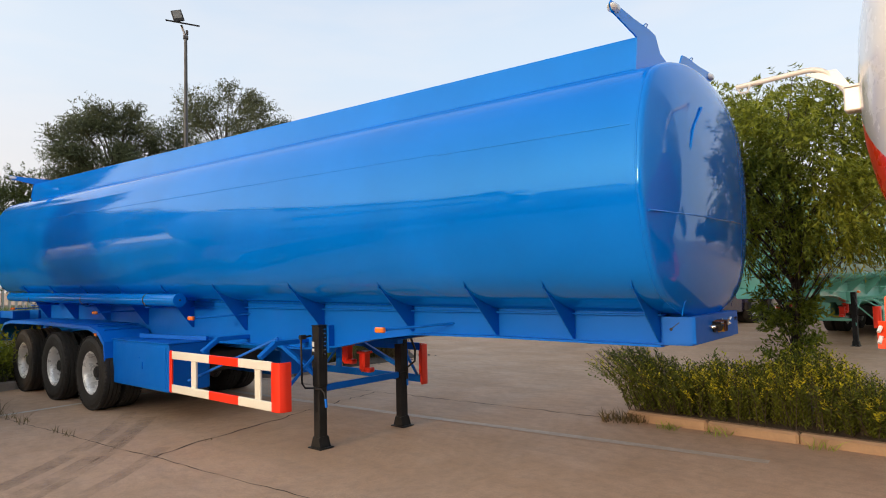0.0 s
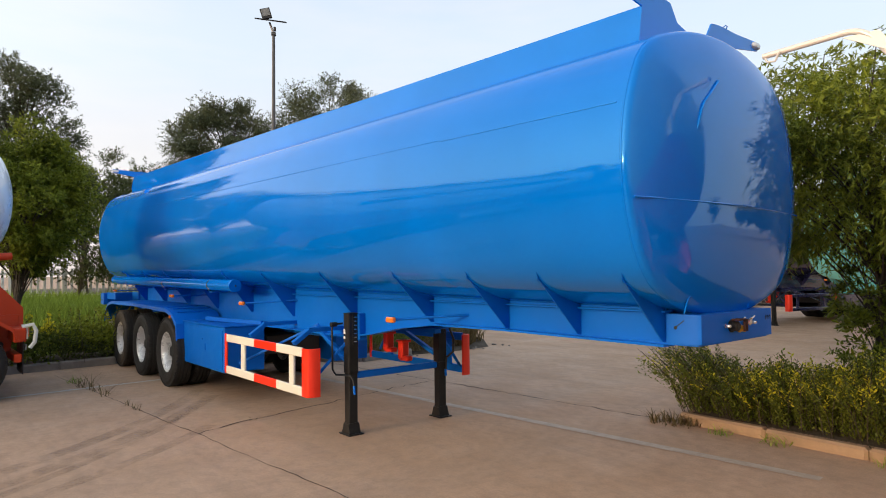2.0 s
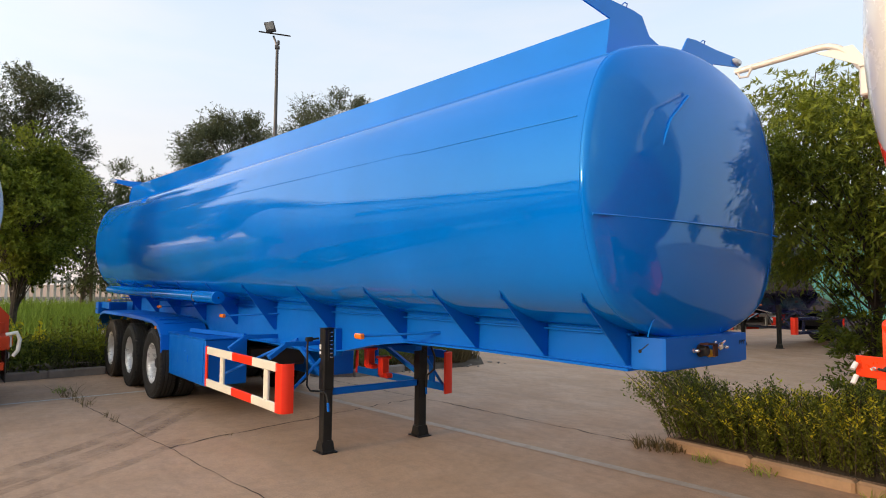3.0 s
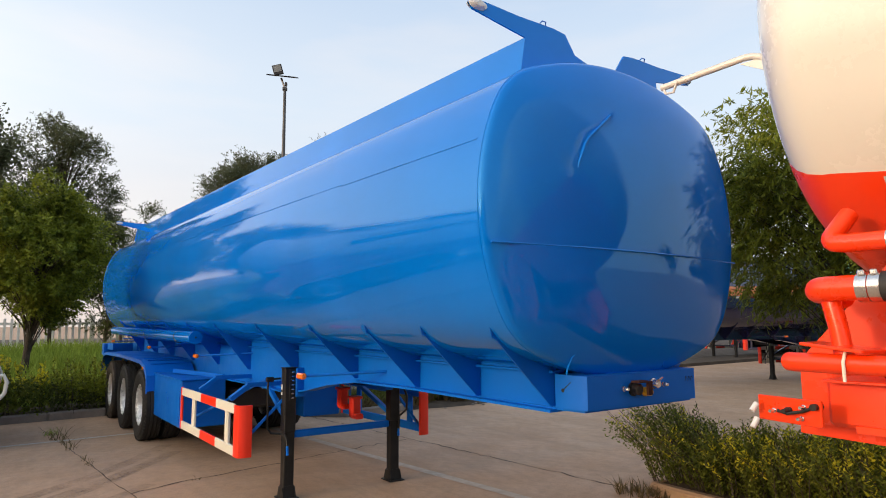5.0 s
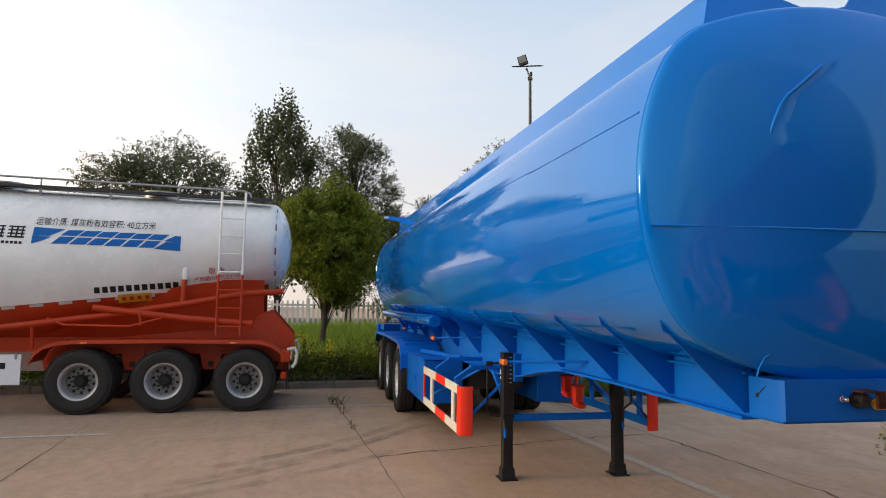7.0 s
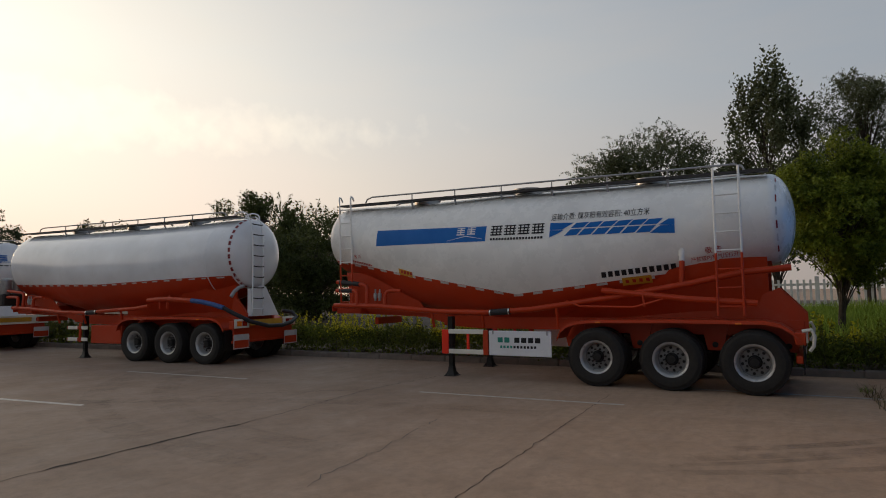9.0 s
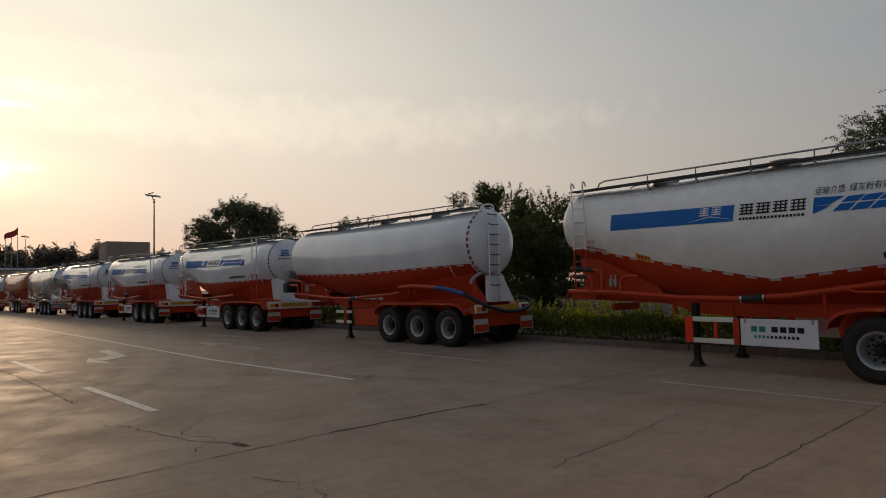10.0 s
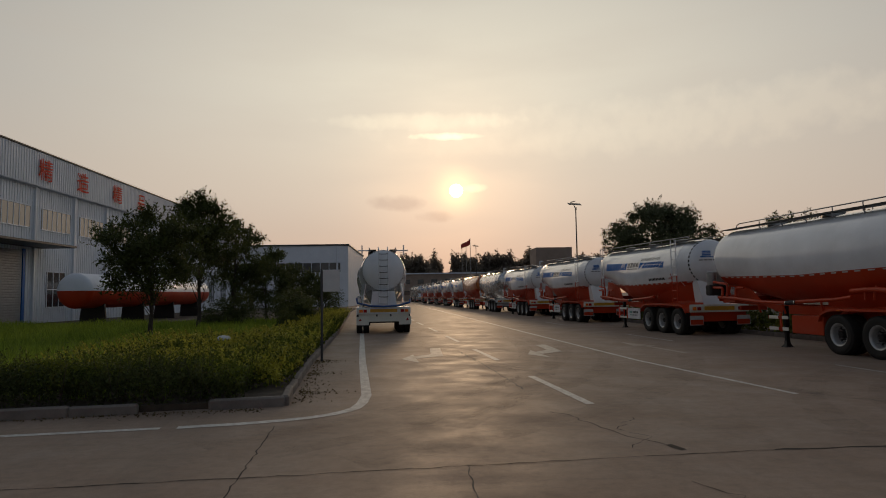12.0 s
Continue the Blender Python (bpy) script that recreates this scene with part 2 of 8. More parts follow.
WHITE = paint("white_enamel", (0.78, 0.79, 0.81), 0.18, 0.8, 0.25, 0.16)
SHELL_WHITE = paint("warm_white_enamel", (0.80, 0.79, 0.755), 0.22, 0.4, 0.2, 0.06)
CREAM = paint("cream_enamel", (0.72, 0.69, 0.62), 0.20, 0.7, 0.25, 0.12)
RED = paint("orange_red_enamel", (0.46, 0.040, 0.007), 0.34, 0.0, 0.2, 0.06)
RED.node_tree.nodes["Principled BSDF"].inputs["Specular IOR Level"].default_value = 0.28
BRIGHT_RED = paint("signal_red_film", (0.86, 0.030, 0.006), 0.30, 0.0, 0.05, 0.02)
# the row's orange-red made brighter, with sunlight put into the colour
VIVID = paint("sunlit_orange_red_enamel", (0.86, 0.048, 0.004), 0.24, 0.1, 0.1, 0.015)
ORANGE = paint("orange_enamel", (0.55, 0.16, 0.035), 0.25, 0.6)
SILVER = matt("brushed_alloy", (0.62, 0.62, 0.62), (0.50, 0.50, 0.51), 0.26, 2.0, 0.05, 0.002, 0.85)
RAIL_WHITE = paint("guard_white", (0.74, 0.72, 0.62), 0.35, 0.2, 0.1, 0.12)
# rim paint in a darker copy: shade of the recessed disc as colour
DISC = matt("shaded_wheel_disc", (0.27, 0.26, 0.25), (0.17, 0.165, 0.16), 0.5, 9.0, 0.1, 0.002, 0.1)
BRIGHT_RIM = matt("bright_rim_paint", (0.74, 0.73, 0.71), (0.60, 0.59, 0.57), 0.30, 9.0, 0.06, 0.002, 0.35)
STEEL_RIM = matt("silver_rim_paint", (0.50, 0.49, 0.475), (0.38, 0.37, 0.355), 0.34, 9.0, 0.08, 0.002, 0.35)
RUBBER = matt("tyre_rubber", (0.020, 0.019, 0.018), (0.036, 0.032, 0.028), 0.72, 14.0, 0.3, 0.003)
BLACK = matt("black_gear_paint", (0.012, 0.012, 0.013), (0.022, 0.021, 0.020), 0.42, 12.0, 0.15, 0.002)
DARK_STEEL = matt("dark_underframe", (0.030, 0.030, 0.034), (0.05, 0.042, 0.036), 0.6)
GREY_STEEL = matt("galvanised_steel", (0.42, 0.42, 0.42), (0.30, 0.30, 0.30), 0.45, 10.0, 0.1, 0.002, 0.5)
GREY_PAINT = matt("grey_paint", (0.34, 0.34, 0.35), (0.26, 0.26, 0.27), 0.5)
LAMP_FACE = matt("dull_lamp_face", (0.15, 0.155, 0.15), (0.11, 0.115, 0.11), 0.5)
BRASS = matt("brass_fitting", (0.55, 0.40, 0.16), (0.35, 0.25, 0.10), 0.35, 30.0, 0.1, 0.002, 0.9)
CHROME = matt("chrome_fitting", (0.75, 0.75, 0.74), (0.55, 0.55, 0.54), 0.2, 30.0, 0.1, 0.002, 0.95)
YELLOW = matt("yellow_cap", (0.75, 0.42, 0.02), (0.60, 0.32, 0.02), 0.4)
AMBER = glowless_glass("amber_lens", (0.85, 0.19, 0.02))
RED_LENS = glowless_glass("red_lens", (0.35, 0.012, 0.01))
CLEAR_LENS = glowless_glass("clear_lens", (0.62, 0.62, 0.60))
BLIND = glowless_glass("tan_blind_behind_glass", (0.42, 0.37, 0.29), 0.15)
WINDOW = glowless_glass("window_glass", (0.045, 0.05, 0.055), 0.05)
DECAL_BLUE = matt("blue_decal", (0.006, 0.130, 0.44), (0.005, 0.112, 0.39), 0.55, 3.0, 0.02)
DECAL_BLUE.node_tree.nodes["Principled BSDF"].inputs["Specular IOR Level"].default_value = 0.2
DECAL_BLACK = matt("black_decal", (0.02, 0.02, 0.022), None, 0.4, 3.0, 0.02)
DECAL_RED = matt("red_decal", (0.50, 0.03, 0.02), None, 0.4, 3.0, 0.02)
DECAL_WHITE = matt("white_decal", (0.72, 0.72, 0.72), (0.62, 0.62, 0.62), 0.4, 3.0, 0.02)
DECAL_GREEN = matt("green_decal", (0.02, 0.27, 0.20), None, 0.4, 3.0, 0.02)
DECAL_YELLOW = matt("yellow_decal", (0.70, 0.36, 0.03), None, 0.4, 3.0, 0.02)
TAPE_WHITE = matt("reflective_tape_white", (0.62, 0.60, 0.58), None, 0.35, 5.0, 0.05)
TAPE_RED = matt("reflective_tape_red", (0.26, 0.02, 0.02), None, 0.35, 5.0, 0.05)
HOSE = matt("black_hose", (0.025, 0.025, 0.028), (0.04, 0.04, 0.042), 0.5, 20.0, 0.3, 0.004)
BLUE_WRAP = matt("blue_woven_wrap", (0.04, 0.12, 0.34), (0.02, 0.06, 0.2), 0.6, 20.0, 0.4, 0.004)
CONCRETE = concrete()
KERB = matt("kerb_stone", (0.40, 0.27, 0.165), (0.26, 0.18, 0.115), 0.85, 3.0, 0.5, 0.008)
KERB_GREY = matt("grey_kerb_stone", (0.27, 0.23, 0.195), (0.17, 0.145, 0.125), 0.85, 3.0, 0.5, 0.008)
CRACK = matt("crack_filler", (0.035, 0.030, 0.026), (0.06, 0.05, 0.042), 0.9, 6.0, 0.4, 0.004)
JOINT = matt("worn_joint", (0.10, 0.088, 0.076), (0.15, 0.13, 0.11), 0.9, 4.0, 0.3, 0.004)
SOIL = matt("soil", (0.10, 0.075, 0.05), (0.055, 0.042, 0.03), 0.95, 4.0, 0.6, 0.02)
FENCE_WHITE = matt("fence_paint", (0.80, 0.76, 0.70), (0.62, 0.58, 0.53), 0.7)
BARK = matt("bark", (0.085, 0.065, 0.048), (0.04, 0.032, 0.026), 0.95, 9.0, 0.8, 0.02)
POLE = matt("pole_paint", (0.06, 0.062, 0.066), None, 0.5)
CLADDING = matt("grey_cladding", (0.82, 0.86, 0.92), (0.72, 0.76, 0.82), 0.5, 0.8, 0.1, 0.004)
ROOFING = matt("roof_sheet", (0.74, 0.79, 0.87), (0.64, 0.69, 0.76), 0.5, 0.8, 0.1, 0.004)
SHUTTER = matt("shutter_steel", (0.40, 0.40, 0.40), None, 0.5)
FAR_WALL = matt("far_wall_render", (0.36, 0.28, 0.23), (0.28, 0.22, 0.18), 0.9, 0.6)
LEAF_TREE = foliage("broad_leaf", (0.058, 0.092, 0.016), (0.290, 0.330, 0.036))
LEAF_DARK = foliage("dark_leaf", (0.045, 0.062, 0.020), (0.115, 0.135, 0.040))
# greyer than the near leaves, with the haze before these trees coloured in
LEAF_HAZY = foliage("haze_grey_leaf", (0.070, 0.084, 0.046), (0.150, 0.168, 0.085))
# base lightened and greyed: distance haze put into the leaf colour
LEAF_FAR_HAZE = foliage("far_leaf", (0.260, 0.220, 0.175), (0.380, 0.325, 0.265), 0.6, 0.8)
LEAF_HEDGE = foliage("hedge_leaf", (0.052, 0.078, 0.016), (0.190, 0.220, 0.032))
LEAF_GOLD = foliage("golden_hedge_leaf", (0.220, 0.240, 0.018), (0.660, 0.600, 0.035))
LEAF_TIP = foliage("hedge_tip_leaf", (0.200, 0.210, 0.030), (0.560, 0.520, 0.075))
GRASS = foliage("grass_blades", (0.150, 0.240, 0.026), (0.340, 0.440, 0.070), 0.6)
LAWN = foliage("lawn_blades", (0.135, 0.215, 0.022), (0.330, 0.430, 0.055), 0.6)
DRY = foliage("dry_grass", (0.10, 0.075, 0.035), (0.20, 0.15, 0.07), 0.7)


def worn_paint(name, low_tone, high_tone):
    m, n, l, s = material(name)
    a = texture(n, l, 7.0, 8.0, 0.75)
    l.new(ramped(n, l, a, 0.40, 0.60, low_tone, high_tone), s.inputs["Base Color"])
    s.inputs["Roughness"].default_value = 0.62
    bumped(n, l, a, 0.3, 0.004, s)
    return m


ROAD_PAINT = worn_paint("road_paint", (0.44, 0.40, 0.35), (0.70, 0.67, 0.60))
FADED = worn_paint("faded_road_paint", (0.37, 0.285, 0.21), (0.46, 0.37, 0.285))
ARROW_PAINT = worn_paint("worn_arrow_paint", (0.36, 0.31, 0.25), (0.58, 0.54, 0.46))


def scuff(name, most):
    """Rubber rubbed into the concrete: broken dark streaks."""
    m, n, l, s = material(name)
    s.inputs["Base Color"].default_value = (0.085, 0.072, 0.062, 1)
    s.inputs["Roughness"].default_value = 0.75
    a = texture(n, l, 1.6, 7.0, 0.7)
    b = texture(n, l, 26.0, 3.0, 0.6)
    k = mixed(n, l, 1.0, ramped(n, l, a, 0.38, 0.75, (0.0,) * 3, (most,) * 3), ramped(n, l, b, 0.3, 0.7, (0.25,) * 3, (1.0,) * 3), "MULTIPLY")
    l.new(k, s.inputs["Alpha"])
    return m


SCUFF = scuff("tyre_scuff", 0.60)
FAINT = scuff("old_tyre_scuff", 0.30)
ROOF_RED = matt("red_sign_sheet", (0.70, 0.035, 0.015), (0.58, 0.03, 0.012), 0.75, 3.0, 0.05)

# ---- mesh tools ----


class Mesh:
    """Gathers vertices and faces of one part."""

    def __init__(self):
        self.v, self.f = [], []

    def add(self, verts, faces, m=None):
        k = len(self.v)
        self.v += [tuple(m @ Vector(p)) for p in verts] if m is not None else [tuple(p) for p in verts]
        self.f += [tuple(i + k for i in f) for f in faces]
        return self

    def box(self, c, s, b=0.006, m=None):
        """A box with chamfered edges; c is its centre."""
        hx, hy, hz = (a / 2 for a in s)
        b = min(b, hx * 0.45, hy * 0.45, hz * 0.45)
        verts, idx = [], {}
        for sx in (-1, 1):
            for sy in (-1, 1):
                for sz in (-1, 1):
                    for ax in range(3):
                        p = [sx * (hx - b), sy * (hy - b), sz * (hz - b)]
                        p[ax] = (sx * hx, sy * hy, sz * hz)[ax]
                        idx[sx, sy, sz, ax] = len(verts)
                        verts.append((c[0] + p[0], c[1] + p[1], c[2] + p[2]))
        faces = []
        for ax in range(3):
            o = [a for a in range(3) if a != ax]
            for sg in (-1, 1):
                ring = []
                for s1, s2 in ((-1, -1), (1, -1), (1, 1), (-1, 1)):
                    k = [0, 0, 0]
                    k[ax], k[o[0]], k[o[1]] = sg, s1, s2
                    ring.append(idx[(*k, ax)])
                flip = (sg > 0) == (ax == 1)
                faces.append(tuple(reversed(ring)) if flip else tuple(ring))
            for s1 in (-1, 1):
                for s2 in (-1, 1):
                    q = []
                    for sg, side in ((-1, o[0]), (1, o[0]), (1, o[1]), (-1, o[1])):
                        k = [0, 0, 0]
                        k[ax], k[o[0]], k[o[1]] = sg, s1, s2
                        q.append(idx[(*k, side)])
                    faces.append(tuple(q))
        for sx in (-1, 1):
            for sy in (-1, 1):
                for sz in (-1, 1):
                    faces.append(tuple(idx[sx, sy, sz, a] for a in range(3)))
        return self.add(verts, faces, m)

    def beam(self, p, q, w, h, b=0.004, up=(0, 0, 1)):
        """A bar from p to q, w wide and h high."""
        p, q = Vector(p), Vector(q)
        d = (q - p)
        x = d.normalized()
        y = Vector(up).cross(x)
        y = y.normalized() if y.length > 1e-5 else Vector((0, 1, 0))
        z = x.cross(y)
        m = Matrix((x, y, z)).transposed().to_4x4()
        m.translation = (p + q) / 2
        return self.box((0, 0, 0), (d.length, w, h), b, m)

    def tube(self, pts, r, n=10, caps=True):
        """A round bar along pts; r one radius or one a point."""
        pts = [Vector(p) for p in pts]
        rs = r if isinstance(r, (list, tuple)) else [r] * len(pts)
        t0 = (pts[1] - pts[0]).normalized()
        side = t0.cross(Vector((0, 0, 1)))
        if side.length < 1e-3:
            side = t0.cross(Vector((0, 1, 0)))
        side.normalize()
        verts, faces = [], []
        for i, p in enumerate(pts):
            a, b = pts[max(i - 1, 0)], pts[min(i + 1, len(pts) - 1)]
            t = (b - a).normalized()
            side = (side - t * side.dot(t)).normalized()
            up = t.cross(side)
            for k in range(n):
                w = 2 * math.pi * k / n
                verts.append(p + (side * math.cos(w) + up * math.sin(w)) * rs[i])
        for i in range(len(pts) - 1):
            for k in range(n):
                a, b = i * n + k, i * n + (k + 1) % n
                faces.append((a, a + n, b + n, b))
        if caps:
            faces.append(tuple(range(n)))
            faces.append(tuple((len(pts) - 1) * n + k for k in reversed(range(n))))
        return self.add(verts, faces)

    def lathe(self, prof, n=32, m=None, caps=False):
        """prof: (radius, place along local x), turned about x."""
        verts, faces = [], []
        for r, x in prof:
            for k in range(n):
                w = 2 * math.pi * k / n
                verts.append((x, r * math.cos(w), r * math.sin(w)))
        for i in range(len(prof) - 1):
            for k in range(n):
                a, b = i * n + k, i * n + (k + 1) % n
                faces.append((a, b, b + n, a + n))
        if caps:
            faces.append(tuple(reversed(range(n))))
            faces.append(tuple((len(prof) - 1) * n + k for k in range(n)))
        return self.add(verts, faces, m)

    def prism(self, poly, axis, lo, hi, m=None):
        """A flat plate with the outline poly, across axis from lo to hi."""
        n = len(poly)

        def at(p, d):
            return {"x": (d, p[0], p[1]), "y": (p[0], d, p[1]), "z": (p[0], p[1], d)}[axis]
        verts = [at(p, lo) for p in poly] + [at(p, hi) for p in poly]
        faces = [tuple(range(n)), tuple(reversed(range(n, 2 * n)))]
        faces += [(i, i + n, (i + 1) % n + n, (i + 1) % n) for i in range(n)]
        return self.add(verts, faces, m)

    def loft(self, rings, closed=True, caps=(False, False)):
        n = len(rings[0])
        verts = [p for r in rings for p in r]
        faces = []
        for i in range(len(rings) - 1):
            for k in range(n if closed else n - 1):
                a, b = i * n + k, i * n + (k + 1) % n
                faces.append((a, a + n, b + n, b))
        if caps[0]:
            faces.append(tuple(range(n)))
        if caps[1]:
            faces.append(tuple((len(rings) - 1) * n + k for k in reversed(range(n))))
        return self.add(verts, faces)

    def data(self, name, mat, sharp=35):
        d = bpy.data.meshes.new(name)
        d.from_pydata(self.v, [], self.f)
        d.validate()
        bm = bmesh.new()
        bm.from_mesh(d)
        bmesh.ops.recalc_face_normals(bm, faces=bm.faces)
        bm.to_mesh(d)
        bm.free()
        d.polygons.foreach_set("use_smooth", [True] * len(d.polygons))
        d.set_sharp_from_angle(angle=radians(sharp))
        d.materials.append(mat)
        return d


def part(name, mesh, mat, parent, label="", sharp=35):
    ob = new(name, mesh.data(name, mat, sharp) if isinstance(mesh, Mesh) else mesh)
    if parent is not None:
        ob.parent = parent
    return tagged(ob, label)


def thing(name, m, label, category, group="", kind=""):
    ob = new(name)
    ob.empty_display_size = 0.2
    ob.matrix_basis = m
    return tagged(ob, label, category, group, kind)


def solid(name, mesh, mat, label, category, group="", kind="", m=None, sharp=35):
    ob = new(name, mesh.data(name, mat, sharp) if isinstance(mesh, Mesh) else mesh)
    if m is not None:
        ob.matrix_basis = m
    return tagged(ob, label, category, group, kind)




def lettering(text, size, spacing=1.0):
    """Outline mesh of a line of text, flat in xz, from x = 0 on, with its baseline at z = 0."""
    cu = bpy.data.curves.new("letters", "FONT")
    cu.body, cu.size, cu.space_character = text, size, spacing
    ob = bpy.data.objects.new("letters", cu)
    scene.collection.objects.link(ob)
    bpy.context.view_layer.update()
    d = bpy.data.meshes.new_from_object(ob.evaluated_get(bpy.context.evaluated_depsgraph_get()))
    pts = [(v.co.x, 0.0, v.co.y) for v in d.vertices]
    faces = [tuple(p.vertices) for p in d.polygons]
    bpy.data.objects.remove(ob)
    bpy.data.meshes.remove(d)
    return pts, faces

# ---- ground, kerbs, painted lines ----
g = Mesh()
g.add([(-1500, -1500, 0), (1500, -1500, 0), (1500, 1500, 0), (-1500, 1500, 0)], [(0, 1, 2, 3)])
solid("ground", g, CONCRETE, "worn grey-brown concrete yard with cracks and dust", "ground", kind="structure")


def ribbon(pts, width, z=0.004, jitter=0.0, seed=1):
    """A thin flat strip along pts on the ground."""
    rng = random.Random(seed)
    fine = []
    for a, b in zip(pts, pts[1:]):
        n = max(1, int(math.dist(a, b) / 0.12)) if jitter else 1
        for i in range(n):
            u = i / n
            fine.append((a[0] + (b[0] - a[0]) * u, a[1] + (b[1] - a[1]) * u))
    fine.append(pts[-1])
    m = Mesh()
    left, right = [], []
    for i, p in enumerate(fine):
        a, b = fine[max(0, i - 1)], fine[min(len(fine) - 1, i + 1)]
        d = math.hypot(b[0] - a[0], b[1] - a[1]) or 1
        nx, ny = -(b[1] - a[1]) / d, (b[0] - a[0]) / d
        j = rng.gauss(0, jitter)
        w = width / 2 * (rng.uniform(0.35, 1.5) if jitter else 1)
        left.append((p[0] + nx * (j + w), p[1] + ny * (j + w), z))
        right.append((p[0] + nx * (j - w), p[1] + ny * (j - w), z))
    k = len(fine)
    m.add(left + right, [(i, i + 1, k + i + 1, k + i) for i in range(k - 1)])
    return m


def crack(pts, width=0.016, seed=1, jitter=0.012, mat=None):
    solid("crack", ribbon(pts, width, 0.004, jitter, seed), mat or CRACK, "dark irregular crack across the concrete", "crack", "cracks", "structure")


crack([(-7.2, -1.2), (-5.45, -1.06), (-2.9, -0.88), (-2.0, -0.84), (-1.17, -0.76), (-0.39, -0.74), (1.14, -0.62), (3.5, -0.5)], 0.009, 2, 0.008)
crack([(-1.17, -0.76), (-1.36, -0.30), (-1.5, 0.32), (-1.6, 0.9), (-1.8, 1.85), (-1.93, 2.5), (-2.02, 3.28)], 0.018, 3, 0.022)
crack([(-6.0, 3.1), (-2.25, 3.34), (-1.36, 3.41), (0.46, 3.5), (2.0, 3.56)], 0.018, 4, 0.014)
crack([(12.5, -7.8), (8.65, -8.14), (6.0, -8.38), (3.9, -8.58), (3.0, -8.64)], 0.016, 7, 0.012)
crack([(3.0, -8.64), (1.15, -8.69), (0.5, -8.62)], 0.040, 8, 0.012)
crack([(0.5, -8.62), (-1.2, -8.75), (-2.8, -8.93), (-5.0, -8.7)], 0.012, 9, 0.02)
crack([(8.85, -10.6), (8.75, -9.2), (8.62, -7.5), (8.5, -5.0)], 0.014, 10, 0.010)
crack([(1.9, -4.5), (-1.0, -4.65), (-4.0, -4.8)], 0.011, 11, 0.010)
crack([(3.7, -4.4), (1.9, -4.5)], 0.011, 12, 0.010)
crack([(4.5, -8.9), (4.1, -9.4), (4.35, -9.9), (3.9, -10.6)], 0.010, 13, 0.03)
crack([(3.95, -8.75), (4.05, -9.0)], 0.07, 14, 0.02)
crack([(4.4, -7.6), (4.1, -6.9), (4.3, -6.2)], 0.010, 15, 0.03)
crack([(-2.8, -8.93), (-1.6, -10.5), (0.4, -12.0)], 0.010, 16, 0.03)
crack([(5.6, -21.5), (5.27, -18.0), (4.95, -13.4)], 0.022, 17, 0.02, JOINT)
crack([(6.5, 1.2), (6.4, -8.4)], 0.012, 20, 0.012, JOINT)
crack([(-1.0, -6.4), (0.6, -6.1), (2.2, -5.9)], 0.010, 21, 0.03, JOINT)
crack([(4.05, -9.0), (4.5, -9.7), (4.6, -10.4), (4.9, -11.2)], 0.012, 22, 0.04)


def tyre_mark(pts, w, mat):
    solid("tyre_mark", ribbon(pts, w, 0.0025), mat, "dark rubber mark of a turning tyre", "tyre mark", "tyre marks", "structure")


def curve(p, q, bulge, n=14):
    (ax, ay), (bx, by) = p, q
    mx, my = (ax + bx) / 2 - (by - ay) * bulge, (ay + by) / 2 + (bx - ax) * bulge
    return [((1 - u) ** 2 * ax + 2 * u * (1 - u) * mx + u * u * bx, (1 - u) ** 2 * ay + 2 * u * (1 - u) * my + u * u * by) for u in [i / n for i in range(n + 1)]]


for p, q, bl, w, mat in (((-3.9, 0.2), (-1.0, -2.6), 0.12, 0.20, SCUFF), ((-3.3, 0.2), (-0.4, -2.9), 0.10, 0.20, SCUFF), ((-1.5, -0.5), (0.3, -3.2), 0.10, 0.16, SCUFF), ((-2.6, -0.3), (0.0, -3.1), 0.10, 0.12, SCUFF),
                         ((9.5, -9.5), (2.0, -24.0), -0.22, 0.45, FAINT), ((8.6, -9.0), (1.2, -22.0), -0.22, 0.40, FAINT), ((7.0, -10.5), (3.4, -28.0), -0.15, 0.5, FAINT), ((6.4, -10.2), (2.8, -27.0), -0.15, 0.4, FAINT),
                         ((7.6, -8.6), (-0.6, -19.0), -0.18, 0.6, FAINT), ((1.0, -6.5), (-3.4, -14.5), 0.25, 0.45, FAINT), ((1.8, -6.9), (-2.7, -15.5), 0.25, 0.5, FAINT), ((-2.0, -5.2), (2.4, -15.0), -0.2, 0.4, FAINT), ((3.0, -13.0), (6.6, -34.0), 0.16, 0.5, FAINT)):
    tyre_mark(curve(p, q, bl), w, mat)

# painted lines of the road and the bays


def line(pts, w, label="worn white road line", mat=ROAD_PAINT):
    solid("road_line", ribbon(pts, w, 0.005), mat, label, "road marking", "road lines", "structure")




line([(-4.5, 2.06), (-2.54, 2.16), (-0.58, 2.28), (1.18, 2.41), (4.0, 2.6)], 0.13, "faded white line under the trailer", FADED)
line([(-5.2, -4.2), (-5.35, 1.2)], 0.10, "thin worn white bay line", ARROW_PAINT)
line([(-2.95, -7.9), (-3.16, -4.35)], 0.10, "thin worn white bay line", ARROW_PAINT)
line([(-2.72, -16.0), (-2.92, -12.2)], 0.10, "thin worn white bay line", ARROW_PAINT)
line([(-1.8, -27.5), (-2.1, -23.6)], 0.10, "thin worn white bay line", ARROW_PAINT)
line([(-0.9, -39.5), (-1.2, -35.5)], 0.10, "thin worn white bay line", ARROW_PAINT)
line([(0.56, -12.2), (1.27, -17.8), (2.05, -31.3), (4.25, -70.0), (9.0, -150.0)], 0.11, "long worn yellowish white lane line")
for i in range(14):
    y = -11.72 - i * 6.75
    x = 4.19 + (0.083 if i < 9 else 0.083) * (-11.72 - y) * 1.02
    line([(x, y), (x + 0.30, y - 3.45)], 0.15, "white broken centre line")
